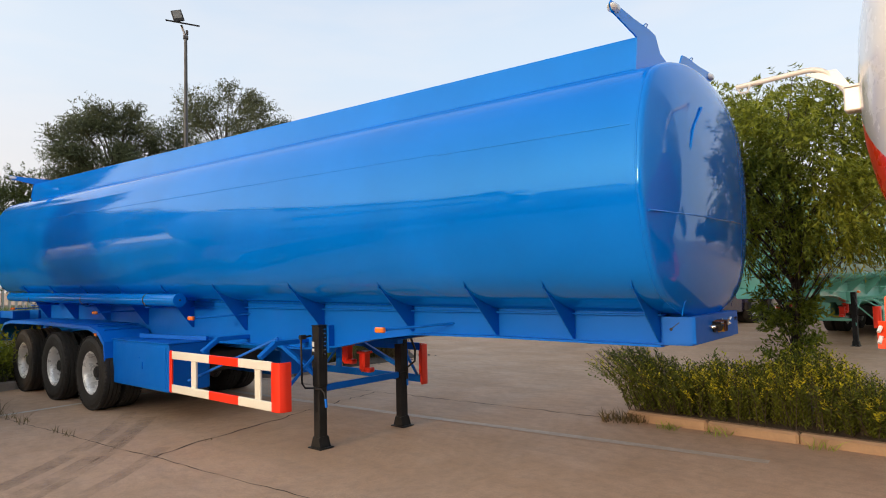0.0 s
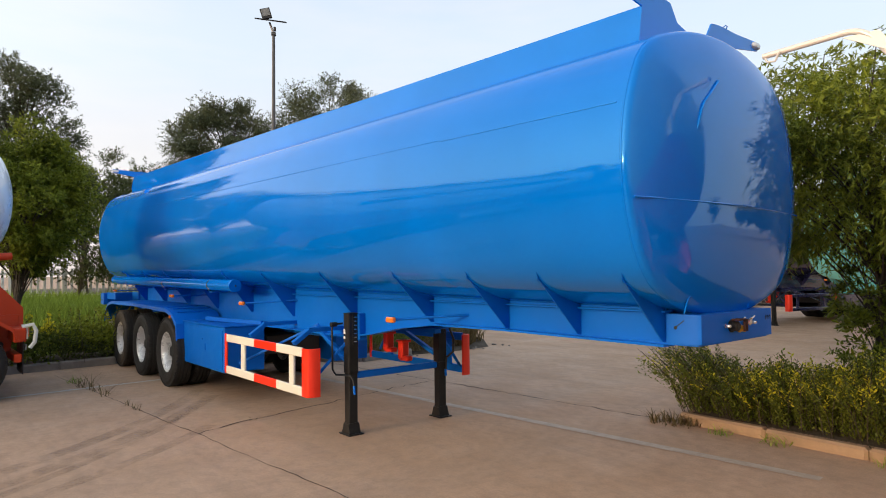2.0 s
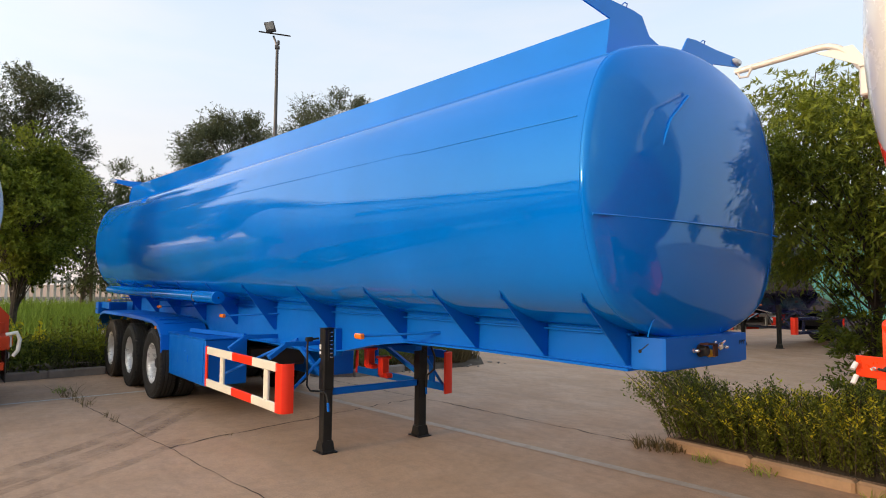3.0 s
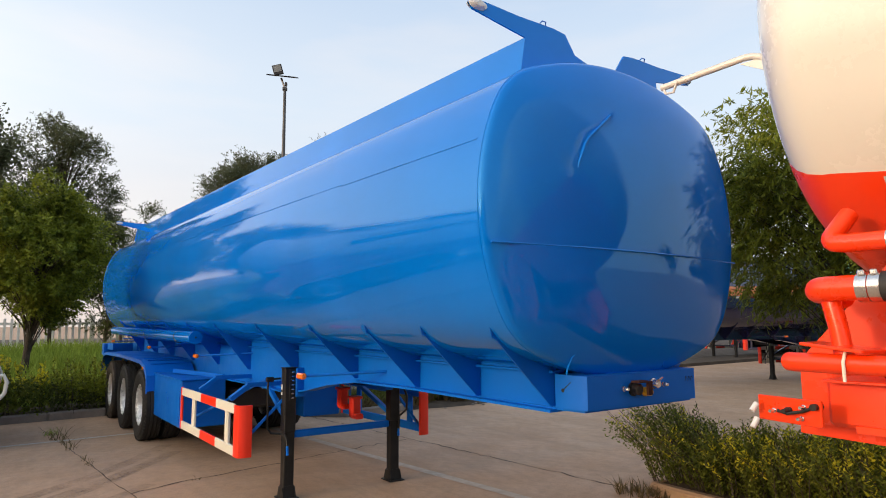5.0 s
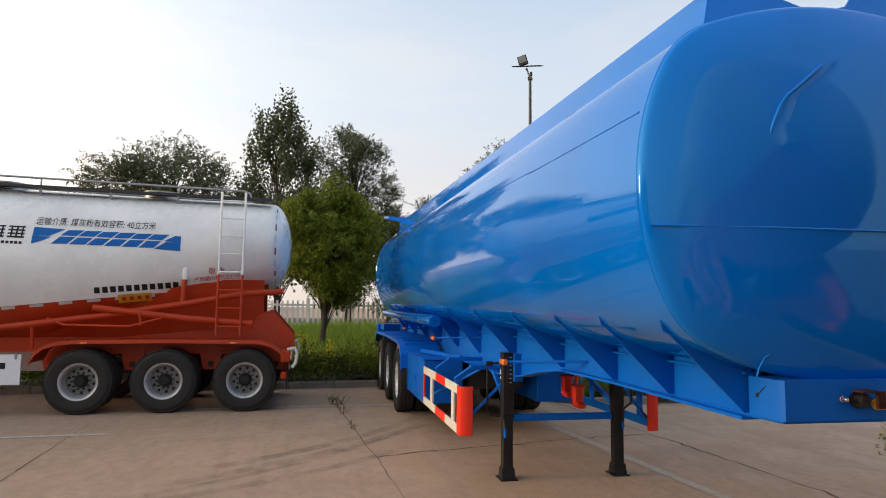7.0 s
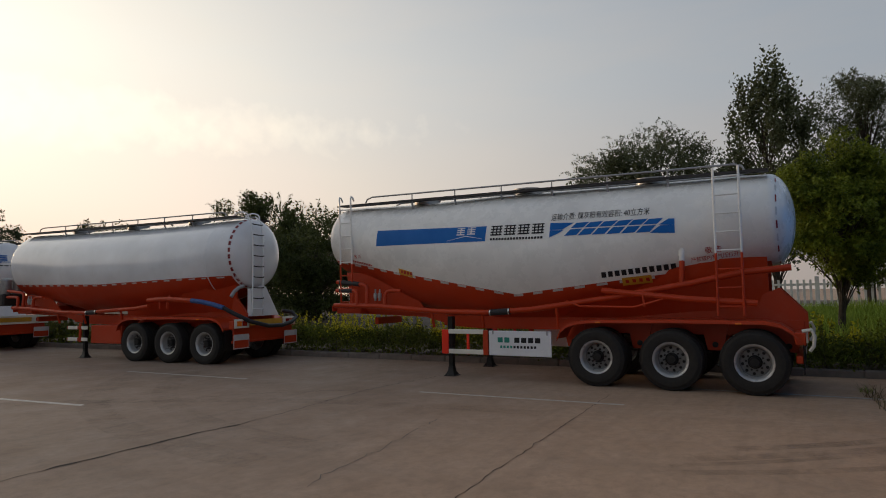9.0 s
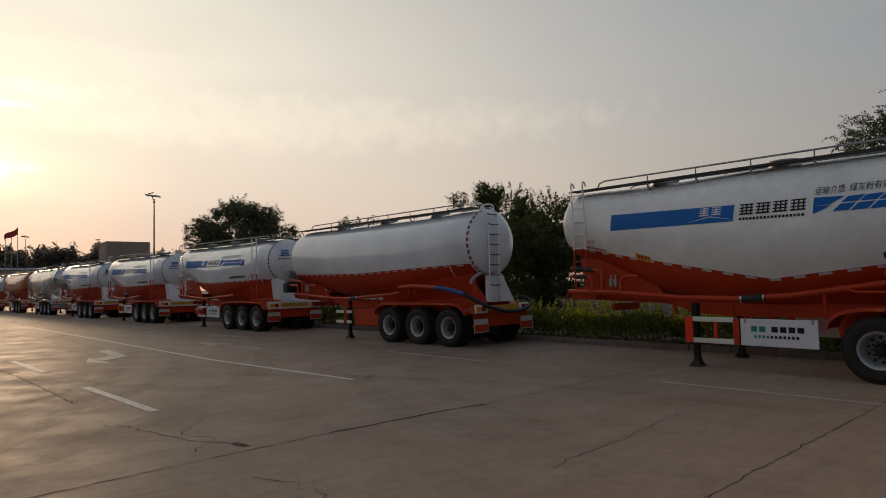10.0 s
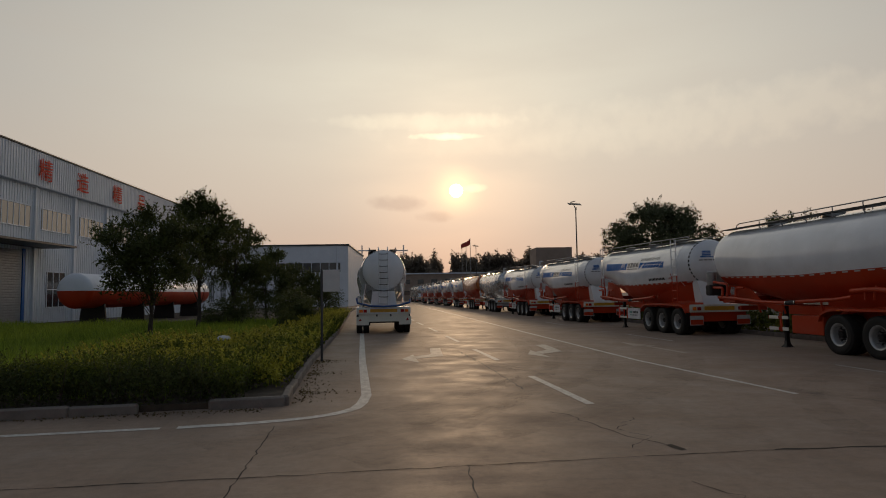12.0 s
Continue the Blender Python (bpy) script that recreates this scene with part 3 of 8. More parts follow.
line([(16.0, -9.95), (12.34, -10.38), (10.40, -10.63)], 0.14, "white edge line beside the lawn corner")
line([(10.18, -10.66), (9.4, -10.80), (8.83, -10.98), (8.48, -11.14), (8.20, -11.34), (8.0, -11.58), (7.87, -11.86), (7.81, -12.3), (7.80, -13.1), (8.35, -18.9), (9.1, -27.8), (12.0, -62.0)], 0.18, "white edge line that bends round the corner")


def road_arrow(x, y, bent):
    """A worn arrow: bent, its stem runs towards +y and its head turns to +x; straight, it points to -y."""
    m = Mesh()
    if bent:
        polys = [[(0.0, -2.55), (0.34, -2.50), (0.36, -0.62), (0.02, 0.02)], [(0.30, -0.62), (0.88, 0.10), (0.76, 0.66), (0.02, 0.02)],
                 [(0.88, -0.55), (1.18, 0.75), (0.72, 1.72)]]
    else:
        polys = [[(-0.07, 1.5), (-0.24, 1.5), (0.02, -1.2), (0.19, -1.2)], [(-0.26, -1.0), (0.34, -2.7), (0.48, -0.9)]]
    for poly in polys:
        m.prism([(x + a, y + b) for a, b in poly], "z", 0.003, 0.006)
    solid("road_arrow", m, ARROW_PAINT if bent else FADED, "worn white turning arrow on the road" if bent else "faint worn straight arrow on the road", "road marking", "road arrows", "structure")


road_arrow(2.52, -20.65, True)
road_arrow(6.12, -20.0, True)
road_arrow(-0.55, -20.9, False)


def kerb(pts, mat, label, height=0.16, w=0.13, piece=0.98, group=""):
    """Kerb stones end to end along pts, each a stone of its own."""
    owner = thing("kerb", Matrix.Identity(4), label, "kerb", group, "structure")
    rng = random.Random(5)
    for a, b in zip(pts, pts[1:]):
        a, b = Vector((*a, 0)), Vector((*b, 0))
        n = max(1, round((b - a).length / piece))
        step = (b - a) / n
        stone = Mesh()
        stone.box((0, 0, 0), (step.length - 0.005, w, height + 0.1), 0.026)
        d = stone.data("kerb_stone", mat)
        yaw = math.atan2(step.y, step.x)
        for i in range(n):
            o = new("kerb_stone", d)
            o.parent = owner
            p = a + step * (i + 0.5)
            o.matrix_basis = Matrix.Translation((p.x, p.y, height / 2 - 0.05 + rng.uniform(-0.012, 0.008))) @ Matrix.Rotation(yaw + rng.uniform(-0.012, 0.012), 4, "Z") @ Matrix.Rotation(rng.uniform(-0.02, 0.02), 4, "X")
    return owner


kerb([(2.2, 6.6), (2.2, 3.66), (6.0, 3.42), (16.0, 2.95)], KERB, "sandy worn kerb stones round the planted island", 0.115)
kerb([(-5.35, 3.15), (-4.72, 3.75), (-4.80, 5.05)], KERB_GREY, "short grey kerb of the weedy patch behind the blue trailer", 0.14)
kerb([(-8.3, 6.0), (-7.95, -1.0), (-7.45, -12.0), (-6.9, -20.0), (-3.0, -66.0)], KERB_GREY, "grey kerb stones along the hedge")
kerb([(24.0, -10.6), (13.1, -11.5), (11.2, -11.82)], KERB_GREY, "grey kerb stones in front of the lawn")
kerb([(10.2, -12.03), (9.05, -12.22), (9.2, -13.4), (9.68, -18.5), (10.6, -32.0), (13.5, -66.0)], KERB_GREY, "grey kerb stones along the road edge")


def bed(name, outline, heights, mat, label):
    """A planted bed: a low mound filling an outline."""
    m = Mesh()
    n = len(outline)
    m.add([(*p, h) for p, h in zip(outline, heights)] + [(*p, -0.05) for p in outline], [tuple(range(n))] + [(i, (i + 1) % n, n + (i + 1) % n, n + i) for i in range(n)])
    solid(name, m, mat, label, "soil", kind="structure")


bed("island_soil", [(2.27, 3.72), (6.0, 3.5), (16.0, 3.03), (16.0, 6.6), (2.27, 6.6)], [0.11] * 5, SOIL, "dry brown soil of the planted island")
bed("verge_soil", [(-8.36, 6.0), (-8.02, -1.0), (-7.52, -12.0), (-6.97, -20.0), (-3.07, -66.0), (-30, -66), (-60, -20), (-60, 40), (-8.4, 40)], [0.12] * 9, SOIL, "dark soil under hedge and tall grass")
bed("lawn_soil", [(9.12, -12.3), (13.1, -11.6), (24.0, -10.7), (60, -10.7), (60, -90), (15, -90), (13.6, -66.0), (10.67, -32.0), (9.75, -18.5)], [0.10] * 9, SOIL, "dark soil under the lawn and low hedge")
patch = Mesh()
patch.loft([[(-6.3 + k * dx, 3.3 + (y - 3.3), z) for k, z in ((0, 0.0), (0.35, 0.13), (0.8, 0.11), (0.95, 0.05), (1.0, -0.01))] for y, dx in ((3.7, 1.5), (4.6, 1.48), (5.4, 1.55), (6.4, 1.70), (7.3, 1.62), (7.9, 0.9))], False)
solid("weedy_soil", patch, SOIL, "heap of dry soil behind the blue trailer", "soil", kind="structure")
bank = Mesh()
bank.add([(-11.0, 40, 0.10), (-11.0, -20, 0.10), (-14.5, -20, 0.62), (-14.5, 40, 0.62), (-60, -20, 0.62), (-60, 40, 0.62), (-11, -66, 0.1), (-14.5, -66, 0.5), (-60, -66, 0.5)], [(0, 1, 2, 3), (3, 2, 4, 5), (1, 6, 7, 2), (2, 7, 8, 4)])
solid("bank", bank, SOIL, "raised dark soil bank below the fence", "bank", kind="structure")

# ---- wheels ----


def wheel_meshes(tag, rim_mat, disc_mat):
    """Meshes of one wheel, its axle along x, the outer face at +x; centred on the tyre's middle."""
    R, W = 0.53, 0.27
    tyre = Mesh()
    prof = [(0.300, -W / 2 + 0.035), (0.315, -W / 2 + 0.012), (0.36, -W / 2), (0.43, -W / 2 - 0.004), (0.485, -W / 2 + 0.012), (0.518, -W / 2 + 0.03)]
    prof += [(R, -0.098), (R, -0.062), (R - 0.014, -0.059), (R - 0.014, -0.053), (R + 0.002, -0.050), (R + 0.002, -0.006), (R - 0.014, -0.004),
             (R - 0.014, 0.004), (R + 0.002, 0.006), (R + 0.002, 0.050), (R - 0.014, 0.053), (R - 0.014, 0.059), (R, 0.062), (R, 0.098)]
    prof += [(0.518, W / 2 - 0.03), (0.485, W / 2 - 0.012), (0.46, W / 2 - 0.002), (0.455, W / 2 + 0.003), (0.43, W / 2 + 0.004), (0.39, W / 2 + 0.006),
             (0.36, W / 2), (0.315, W / 2 - 0.012), (0.300, W / 2 - 0.035)]
    tyre.lathe(prof, 56)
    for k in range(56):
        a = 2 * math.pi * k / 56
        for sgn in (-1, 1):
            m = Matrix.Rotation(a, 4, "X") @ Matrix.Translation((sgn * 0.112, 0, 0.516)) @ Matrix.Rotation(sgn * 0.5, 4, "Y")
            tyre.box((0, 0, 0), (0.030, 0.036, 0.022), 0.004, m)
    rim = Mesh()
    rim.lathe([(0.300, -0.10), (0.292, -0.10), (0.262, -0.06), (0.258, 0.03), (0.272, 0.075), (0.290, 0.098), (0.304, 0.103), (0.309, 0.108), (0.304, 0.113),
               (0.288, 0.108), (0.268, 0.092), (0.252, 0.05), (0.246, -0.03), (0.240, -0.06), (0.225, -0.080), (0.150, -0.066), (0.135, -0.056), (0.0, -0.056)], 48)
    holes = Mesh()
    holes.lathe([(0.0, 0.010), (0.022, 0.010), (0.026, 0.004), (0.026, -0.006)], 12)
    hub = Mesh()
    hub.lathe([(0.112, -0.058), (0.112, -0.040), (0.104, -0.030), (0.090, -0.024), (0.084, 0.030), (0.074, 0.046), (0.0, 0.050)], 28)
    nuts = Mesh()
    nuts.lathe([(0.017, -0.03), (0.017, 0.016), (0.010, 0.018), (0.010, 0.034), (0.0, 0.036)], 6)
    rim_d = rim.data("rim_" + tag, rim_mat)
    # faces inside the dish get the darker material, painting its shade
    rim_d.materials.append(disc_mat)
    for f in rim_d.polygons:
        f.material_index = int(math.hypot(f.center.y, f.center.z) < 0.236)
    return {"tyre": tyre.data("tyre_" + tag, RUBBER), "rim": rim_d, "holes": holes.data("holes_" + tag, BLACK),
            "hub": hub.data("hub_" + tag, BLACK), "nuts": nuts.data("nuts_" + tag, DARK_STEEL)}


WHEEL = wheel_meshes("steel", STEEL_RIM, DISC)
NEW_WHEEL = wheel_meshes("bright", BRIGHT_RIM, STEEL_RIM)


def add_wheel(parent, x, side, half, z=0.53, fine=True, kit=WHEEL, size=1.0):
    """An outer wheel and its twin inside it, at the end of an axle. side +1: the trailer's left."""
    for inner in (False, True):
        y = side * (half - 0.135 - (0.31 if inner else 0.0))
        turn = (-1 if inner else 1) * side
        w = new("wheel", kit["tyre"])
        w.parent = parent
        w.matrix_basis = Matrix.Translation((x, y, z)) @ Matrix.Rotation(radians(90 * turn), 4, "Z") @ Matrix.Rotation(random.uniform(0, 6.28), 4, "X") @ Matrix.Diagonal((1, size, size, 1))
        tagged(w, "inner twin tyre" if inner else "black truck tyre on a steel rim")
        for k in (("rim",) if inner else ("rim", "hub")):
            new(k, kit[k]).parent = w
        if inner or not fine:
            continue
        for k in range(10):
            hole, nut = new("hand_hole", kit["holes"]), new("wheel_nut", kit["nuts"])
            hole.parent = nut.parent = w
            hole.matrix_basis = Matrix.Rotation(2 * math.pi * k / 10, 4, "X") @ Matrix.Translation((-0.072, 0, 0.196))
            nut.matrix_basis = Matrix.Rotation(2 * math.pi * (k + 0.5) / 10, 4, "X") @ Matrix.Translation((-0.030, 0, 0.136))


# ---- fuel tank trailer ----


def arc_profile(w, h, r_top, r_corner, r_side, k=30):
    """A quarter of a rolled tank's outline from the top round to the side: three arcs that meet smoothly."""
    best = None
    for i in range(5, 60):
        c1 = math.cos(radians(i))
        c2 = (h - r_top + (r_top - r_corner) * c1) / (r_side - r_corner)
        if not -1 < c2 < c1:
            continue
        s1, s2 = math.sin(radians(i)), math.sqrt(1 - c2 * c2)
        miss = abs((r_top - r_corner) * s1 + (r_corner - r_side) * s2 + r_side - w)
        if best is None or miss < best[0]:
            best = (miss, radians(i), math.acos(c2))
    _, a1, a2 = best
    y, z, pts, n = 0.0, h, [(0.0, h)], 900
    for i in range(n):
        a = (i + 0.5) / n * math.pi / 2
        r = r_top if a < a1 else r_corner if a < a2 else r_side
        y, z = y + r * math.cos(a) * math.pi / 2 / n, z - r * math.sin(a) * math.pi / 2 / n
        pts.append((y, z))
    pts = np.array(pts)
    run = np.concatenate([[0], np.cumsum(np.hypot(*np.diff(pts, axis=0).T))])
    at = np.linspace(0, run[-1], k + 1)
    return np.column_stack([np.interp(at, run, pts[:, 0]) / y, (np.interp(at, run, pts[:, 1]) - z) / (h - z)])


QUARTER = arc_profile(1.195, 0.98, 2.15, 0.50, 1.30)


def oval(x, w, h, zc):
    """Outline of the tank at x: half width w, half height h."""
    q = [(a, b) for a, b in QUARTER]
    full = q + [(a, -b) for a, b in reversed(q[:-1])] + [(-a, -b) for a, b in q[1:]] + [(-a, b) for a, b in reversed(q[1:-1])]
    return [(x, w * a, zc + h * b) for a, b in full]


def flank(u):
    """How far out the tank's side stands, as a share of its half width, at the height u from -1 to 1."""
    return float(np.interp(-abs(u), -QUARTER[:, 1], QUARTER[:, 0]))


def fuel_trailer(paint_mat, m, label, group="", detail=True, band=None):
    """A three-axle oval tank trailer; local x forward, the legs at x = 0, z up from the ground."""
    t = thing("tank_trailer", m, label, "tank trailer", group)
    HW, ZC, FRONT, REAR = 1.195, 2.435, 3.93, -8.85

    def back_of(x):
        """Metres behind the front head, in the trailer's full length."""
        return FRONT - (x if x > -2.5 else -2.5 + (x + 2.5) * 1.17)

    def zc(x):
        return ZC + 0.017 * back_of(x)

    def hh(x):
        return 0.98 + 0.0095 * back_of(x)

    def side_at(x, dz):
        return flank(dz / hh(x)) * HW

    def board_top(x):
        return 3.548 + 0.0335 * back_of(x)

    def skin(x, y):
        """Height of the tank's top at y from its middle."""
        return zc(x) + hh(x) * float(np.interp(abs(y) / HW, QUARTER[:, 0], QUARTER[:, 1]))

    # shell with a slight lip at each ring weld
    shell = Mesh()
    xs = [REAR + (FRONT - REAR) * i / 36 for i in range(37)]
    shell.loft([oval(x, HW, hh(x), zc(x)) for x in xs])
    body = part("tank_shell", shell, paint_mat, t, "", 60)
    for end, sgn in ((FRONT, 1), (REAR, -1)):
        head = Mesh()
        steps = [(0.0, 1.0), (0.010, 0.999), (0.020, 0.994), (0.030, 0.984), (0.038, 0.970), (0.056, 0.92), (0.085, 0.84), (0.105, 0.74), (0.128, 0.58), (0.146, 0.38), (0.155, 0.18), (0.158, 0.02)]
        head.loft([oval(end + sgn * d, HW * k, hh(end) * k, zc(end)) for d, k in steps], True, (False, True))
        part("dished_head", head, paint_mat, t, "", 60)
        rim = Mesh()
        rim.loft([oval(end + sgn * d, HW + e, hh(end) + e, zc(end)) for d, e in ((-0.018, -0.002), (-0.012, 0.004), (-0.004, 0.004), (0.002, -0.003))])
        part("rim_weld", rim, paint_mat, body)
        bead = Mesh()
        bead.tube([(end + sgn * (0.045 + 0.112 * (1 - (y / HW) ** 2)), y, zc(end) - 0.225) for y in [HW * 0.965 * i / 20 for i in range(-20, 21)]], 0.007, 6)
        part("weld_seam", bead, paint_mat, t)
    # welds along the flank
    for side in (-1, 1):
        for z0, xa, xb, r in ((0.355, FRONT - 0.06, 2.2, 0.0045), (0.365, 2.2, REAR + 0.1, 0.003)):
            seam = Mesh()
            seam.tube([(x, side * (side_at(x, z0 + 0.006 * (FRONT - x)) + 0.0005), zc(x) + z0 + 0.006 * (FRONT - x)) for x in [xa + (xb - xa) * i / 12 for i in range(13)]], r, 5)
            part("weld_seam", seam, paint_mat, t)
    # saddle plates that close the space between frame and tank
    for side in (-1, 1):
        saddle = Mesh()
        saddle.prism([(3.78, 1.49), (-8.25, 1.51), (-8.25, 1.76), (3.78, 1.58)], "y", side * 0.50 - 0.004, side * 0.50 + 0.004)
        part("saddle_plate", saddle, paint_mat, t)
    if band:
        for side in (-1, 1):
            for za, zb, nm, mt in ((0.02, 0.27, "colour_band", band),):
                bm_ = Mesh()
                rows = []
                for i in range(25):
                    x = FRONT - 0.12 - i * 0.5
                    rows.append([(x, side * (side_at(x, z) + 0.004), zc(x) + z) for z in (za, (za + zb) / 2, zb)])
                bm_.loft(rows, False)
                part(nm, bm_, mt, body)
    if not detail:
        for side in (-1, 1):
            for i in range(26):
                x = FRONT - 0.15 - i * 0.46
                tp = Mesh()
                u = HW + 0.006
                tp.add([(x, side * u, zc(x) - 0.05), (x - 0.23, side * u, zc(x) - 0.05), (x - 0.23, side * u, zc(x)), (x, side * u, zc(x))], [(0, 1, 2, 3)])
                part("reflective_tape", tp, TAPE_WHITE if i % 2 else TAPE_RED, body)
    # side boards along the top, thin sheet with a folded edge, standing on the tank's shoulder
    for side in (-1, 1):
        board = Mesh()
        xs = [3.735, 2.5, 1.0, -0.5, -2.0, -3.5, -5.0, -6.6, -8.2]
        board.loft([[(x, side * 0.697, skin(x, 0.70) - 0.01), (x, side * 0.703, skin(x, 0.70) - 0.012), (x, side * 0.655, board_top(x) - 0.012), (x, side * 0.650, board_top(x)),
                     (x, side * 0.610, board_top(x) - 0.006), (x, side * 0.612, board_top(x) - 0.010), (x, side * 0.646, board_top(x) - 0.012)] for x in xs], True, (True, True))
        part("side_board", board, paint_mat, t)
        edge = Mesh()
        edge.tube([(x, side * 0.707, skin(x, 0.707) + 0.001) for x in xs], 0.006, 6)
        part("board_weld", edge, paint_mat, t)
        for xk in (0.4, -2.6, -5.6):
            web = Mesh()
            web.prism([(side * 0.66, skin(xk, 0.66) - 0.01), (side * 0.45, skin(xk, 0.45) - 0.01), (side * 0.635, board_top(xk) - 0.03)], "x", xk - 0.004, xk + 0.004)
            part("board_web", web, paint_mat, t)
    # end plates with their ears
    for xk, tall in ((3.74, 1.0), (-8.22, 1.0)):
        z0 = board_top(xk) - board_top(3.74)
        for side in (-1, 1):
            plate = Mesh()
            poly = [(0.03, 3.36), (0.06, 3.505), (0.14, 3.525), (0.21, 3.545), (0.245, 3.595), (0.295, 3.665), (0.40, 3.678), (0.70, 3.676), (1.075, 3.692), (1.095, 3.665), (1.07, 3.618), (0.655, 3.552), (0.705, 3.27), (0.4, 3.34)]
            plate.prism([(side * a, b + z0) for a, b in poly], "x", xk - 0.006, xk + 0.006)
            ear = part("end_plate", plate, paint_mat, t)
            lens = Mesh()
            for sg in (-1, 1):
                lens.lathe([(0.0, 0.03), (0.02, 0.028), (0.034, 0.012), (0.036, 0.0)], 16,
                           Matrix.Translation((xk + sg * 0.006, side * 1.03, 3.652 + z0)) @ Matrix.Rotation(0 if sg > 0 else math.pi, 4, "Z") @ Matrix.Diagonal((1, 1.9, 0.9, 1)))
            part("outline_lamp", lens, CLEAR_LENS, ear, "clear oval marker lamp")
            loop = Mesh()
            loop.tube([(xk, side * 0.47, 3.67 + z0), (xk + 0.02, side * 0.485, 3.692 + z0), (xk + 0.02, side * 0.515, 3.692 + z0), (xk, side * 0.53, 3.67 + z0)], 0.004, 6)
            part("lifting_loop", loop, paint_mat, ear)
    # walkway on top
    deck = Mesh()
    deck.loft([[(x, -0.25, skin(x, 0) + 0.03), (x, 0.25, skin(x, 0) + 0.03), (x, 0.25, skin(x, 0) + 0.01), (x, -0.25, skin(x, 0) + 0.01)] for x in (3.4, 0.0, -3.0, -7.8)], True, (True, True))
    part("walkway", deck, paint_mat, t)
    for xk in (1.6, -0.9, -3.6, -6.1):
        man = Mesh()
        man.lathe([(0.28, 0.0), (0.28, 0.12), (0.31, 0.125), (0.31, 0.15), (0.1, 0.19), (0.0, 0.19)], 24, Matrix.Translation((xk, 0, zc(xk) + hh(xk))) @ Matrix.Rotation(radians(-90), 4, "Y"))
        part("manhole", man, paint_mat, t)
    # rail on the front head: a bent handle
    grab = Mesh()
    hz = zc(FRONT) - ZC
    grab.tube([(FRONT + 0.12, -0.56, 2.645), (FRONT + 0.135, -0.556, 2.70), (FRONT + 0.138, -0.505, 2.815), (FRONT + 0.138, -0.47, 2.86), (FRONT + 0.136, -0.385, 2.93), (FRONT + 0.13, -0.26, 3.035), (FRONT + 0.10, -0.25, 3.045)], 0.009, 8)
    part("grab_handle", grab, paint_mat, t)
    # frame: two deep beams with a raised neck
    for side in (-1, 1):
        web = Mesh()
        y = side * 0.50
        outline = [(3.80, 1.285), (2.3, 1.295), (1.35, 1.285), (0.8, 1.22), (0.2, 1.11), (-0.4, 1.055), (-1.0, 1.06), (-8.3, 1.02), (-8.3, 1.52), (3.80, 1.50)]
        web.prism(outline, "y", y - 0.006, y + 0.006)
        part("frame_web", web, paint_mat, t)
        fl = Mesh()
        low = outline[:8]
        fl.loft([[(x, y - 0.075, z), (x, y + 0.075, z), (x, y + 0.075, z - 0.016), (x, y - 0.075, z - 0.016)] for x, z in low], True, (True, True))
        part("frame_flange", fl, paint_mat, t)
        top = Mesh()
        top.beam((3.8, y, 1.50), (-8.3, y, 1.52), 0.10, 0.014)
        part("frame_top_flange", top, paint_mat, t)
        for xk in (3.77, 3.07, 2.32, 1.30, -0.08, -1.62, -2.9, -4.1, -5.3, -6.5, -7.7):
            gus = Mesh()
            lowz = 1.30 if xk > 1 else (1.28 if xk > -1 else 1.22)
            dz = 0.010 * back_of(xk)
            gus.prism([(y, lowz), (y + side * 0.04, lowz), (y + side * 0.455, 1.695 + dz), (y + side * 0.472, 1.702 + dz), (y + side * 0.508, 1.812 + dz), (y + side * 0.497, 1.842 + dz),
                       (y + side * 0.44, 1.78 + dz), (y + side * 0.30, 1.70 + dz), (y + side * 0.12, 1.60 + dz), (y, 1.55 + dz)], "x", xk - 0.005, xk + 0.005)
            g = part("support_gusset", gus, paint_mat, t)
            lip = Mesh()
            lip.tube([(xk - 0.06, y + side * 0.552, 1.885 + dz), (xk - 0.01, y + side * 0.538, 1.865 + dz), (xk + 0.006, y + side * 0.516, 1.832 + dz), (xk + 0.006, y + side * 0.490, 1.728 + dz), (xk - 0.01, y + side * 0.472, 1.702 + dz)], 0.0045, 6)
            part("gusset_weld", lip, paint_mat, g)
    # king-pin plate and front box with its couplings
    kp = Mesh()
    kp.prism([(3.80, -0.52), (4.00, -0.50), (4.00, 0.50), (3.80, 0.52), (2.2, 0.5), (2.2, -0.5)], "z", 1.281, 1.2945)
    part("king_pin_plate", kp, paint_mat, t)
    pin = Mesh()
    pin.lathe([(0.09, 0), (0.09, 0.01), (0.045, 0.012), (0.036, 0.04), (0.045, 0.07), (0.0, 0.075)], 20, Matrix.Translation((2.95, 0, 1.281)) @ Matrix.Rotation(radians(90), 4, "Y"))
    part("king_pin", pin, DARK_STEEL, t)
    fb = Mesh()
    fb.prism([(3.80, -0.53), (4.00, -0.525), (4.03, -0.51), (4.03, 0.51), (4.00, 0.525), (3.80, 0.53)], "z", 1.295, 1.487)
    fbox = part("front_box", fb, paint_mat, t)
    for yy in (-0.617, 0.258):
        hook = Mesh()
        hook.tube([(FRONT + 0.045, yy, 1.50), (FRONT + 0.047, yy + 0.015, 1.545), (FRONT + 0.05, yy + 0.045, 1.592), (FRONT + 0.052, yy + 0.085, 1.618), (FRONT + 0.052, yy + 0.13, 1.622), (FRONT + 0.05, yy + 0.165, 1.612)], 0.005, 6)
        part("head_weld", hook, paint_mat, t)
    if detail:
        fx = 4.032

        def plug(y, z, r, d, mat, name, lab):
            p = Mesh()
            p.lathe([(r * 1.25, 0), (r * 1.25, 0.012), (r, 0.014), (r, d), (r * 0.7, d + 0.008), (0, d + 0.008)], 18, Matrix.Translation((fx, y, z)))
            return part(name, p, mat, fbox, lab)
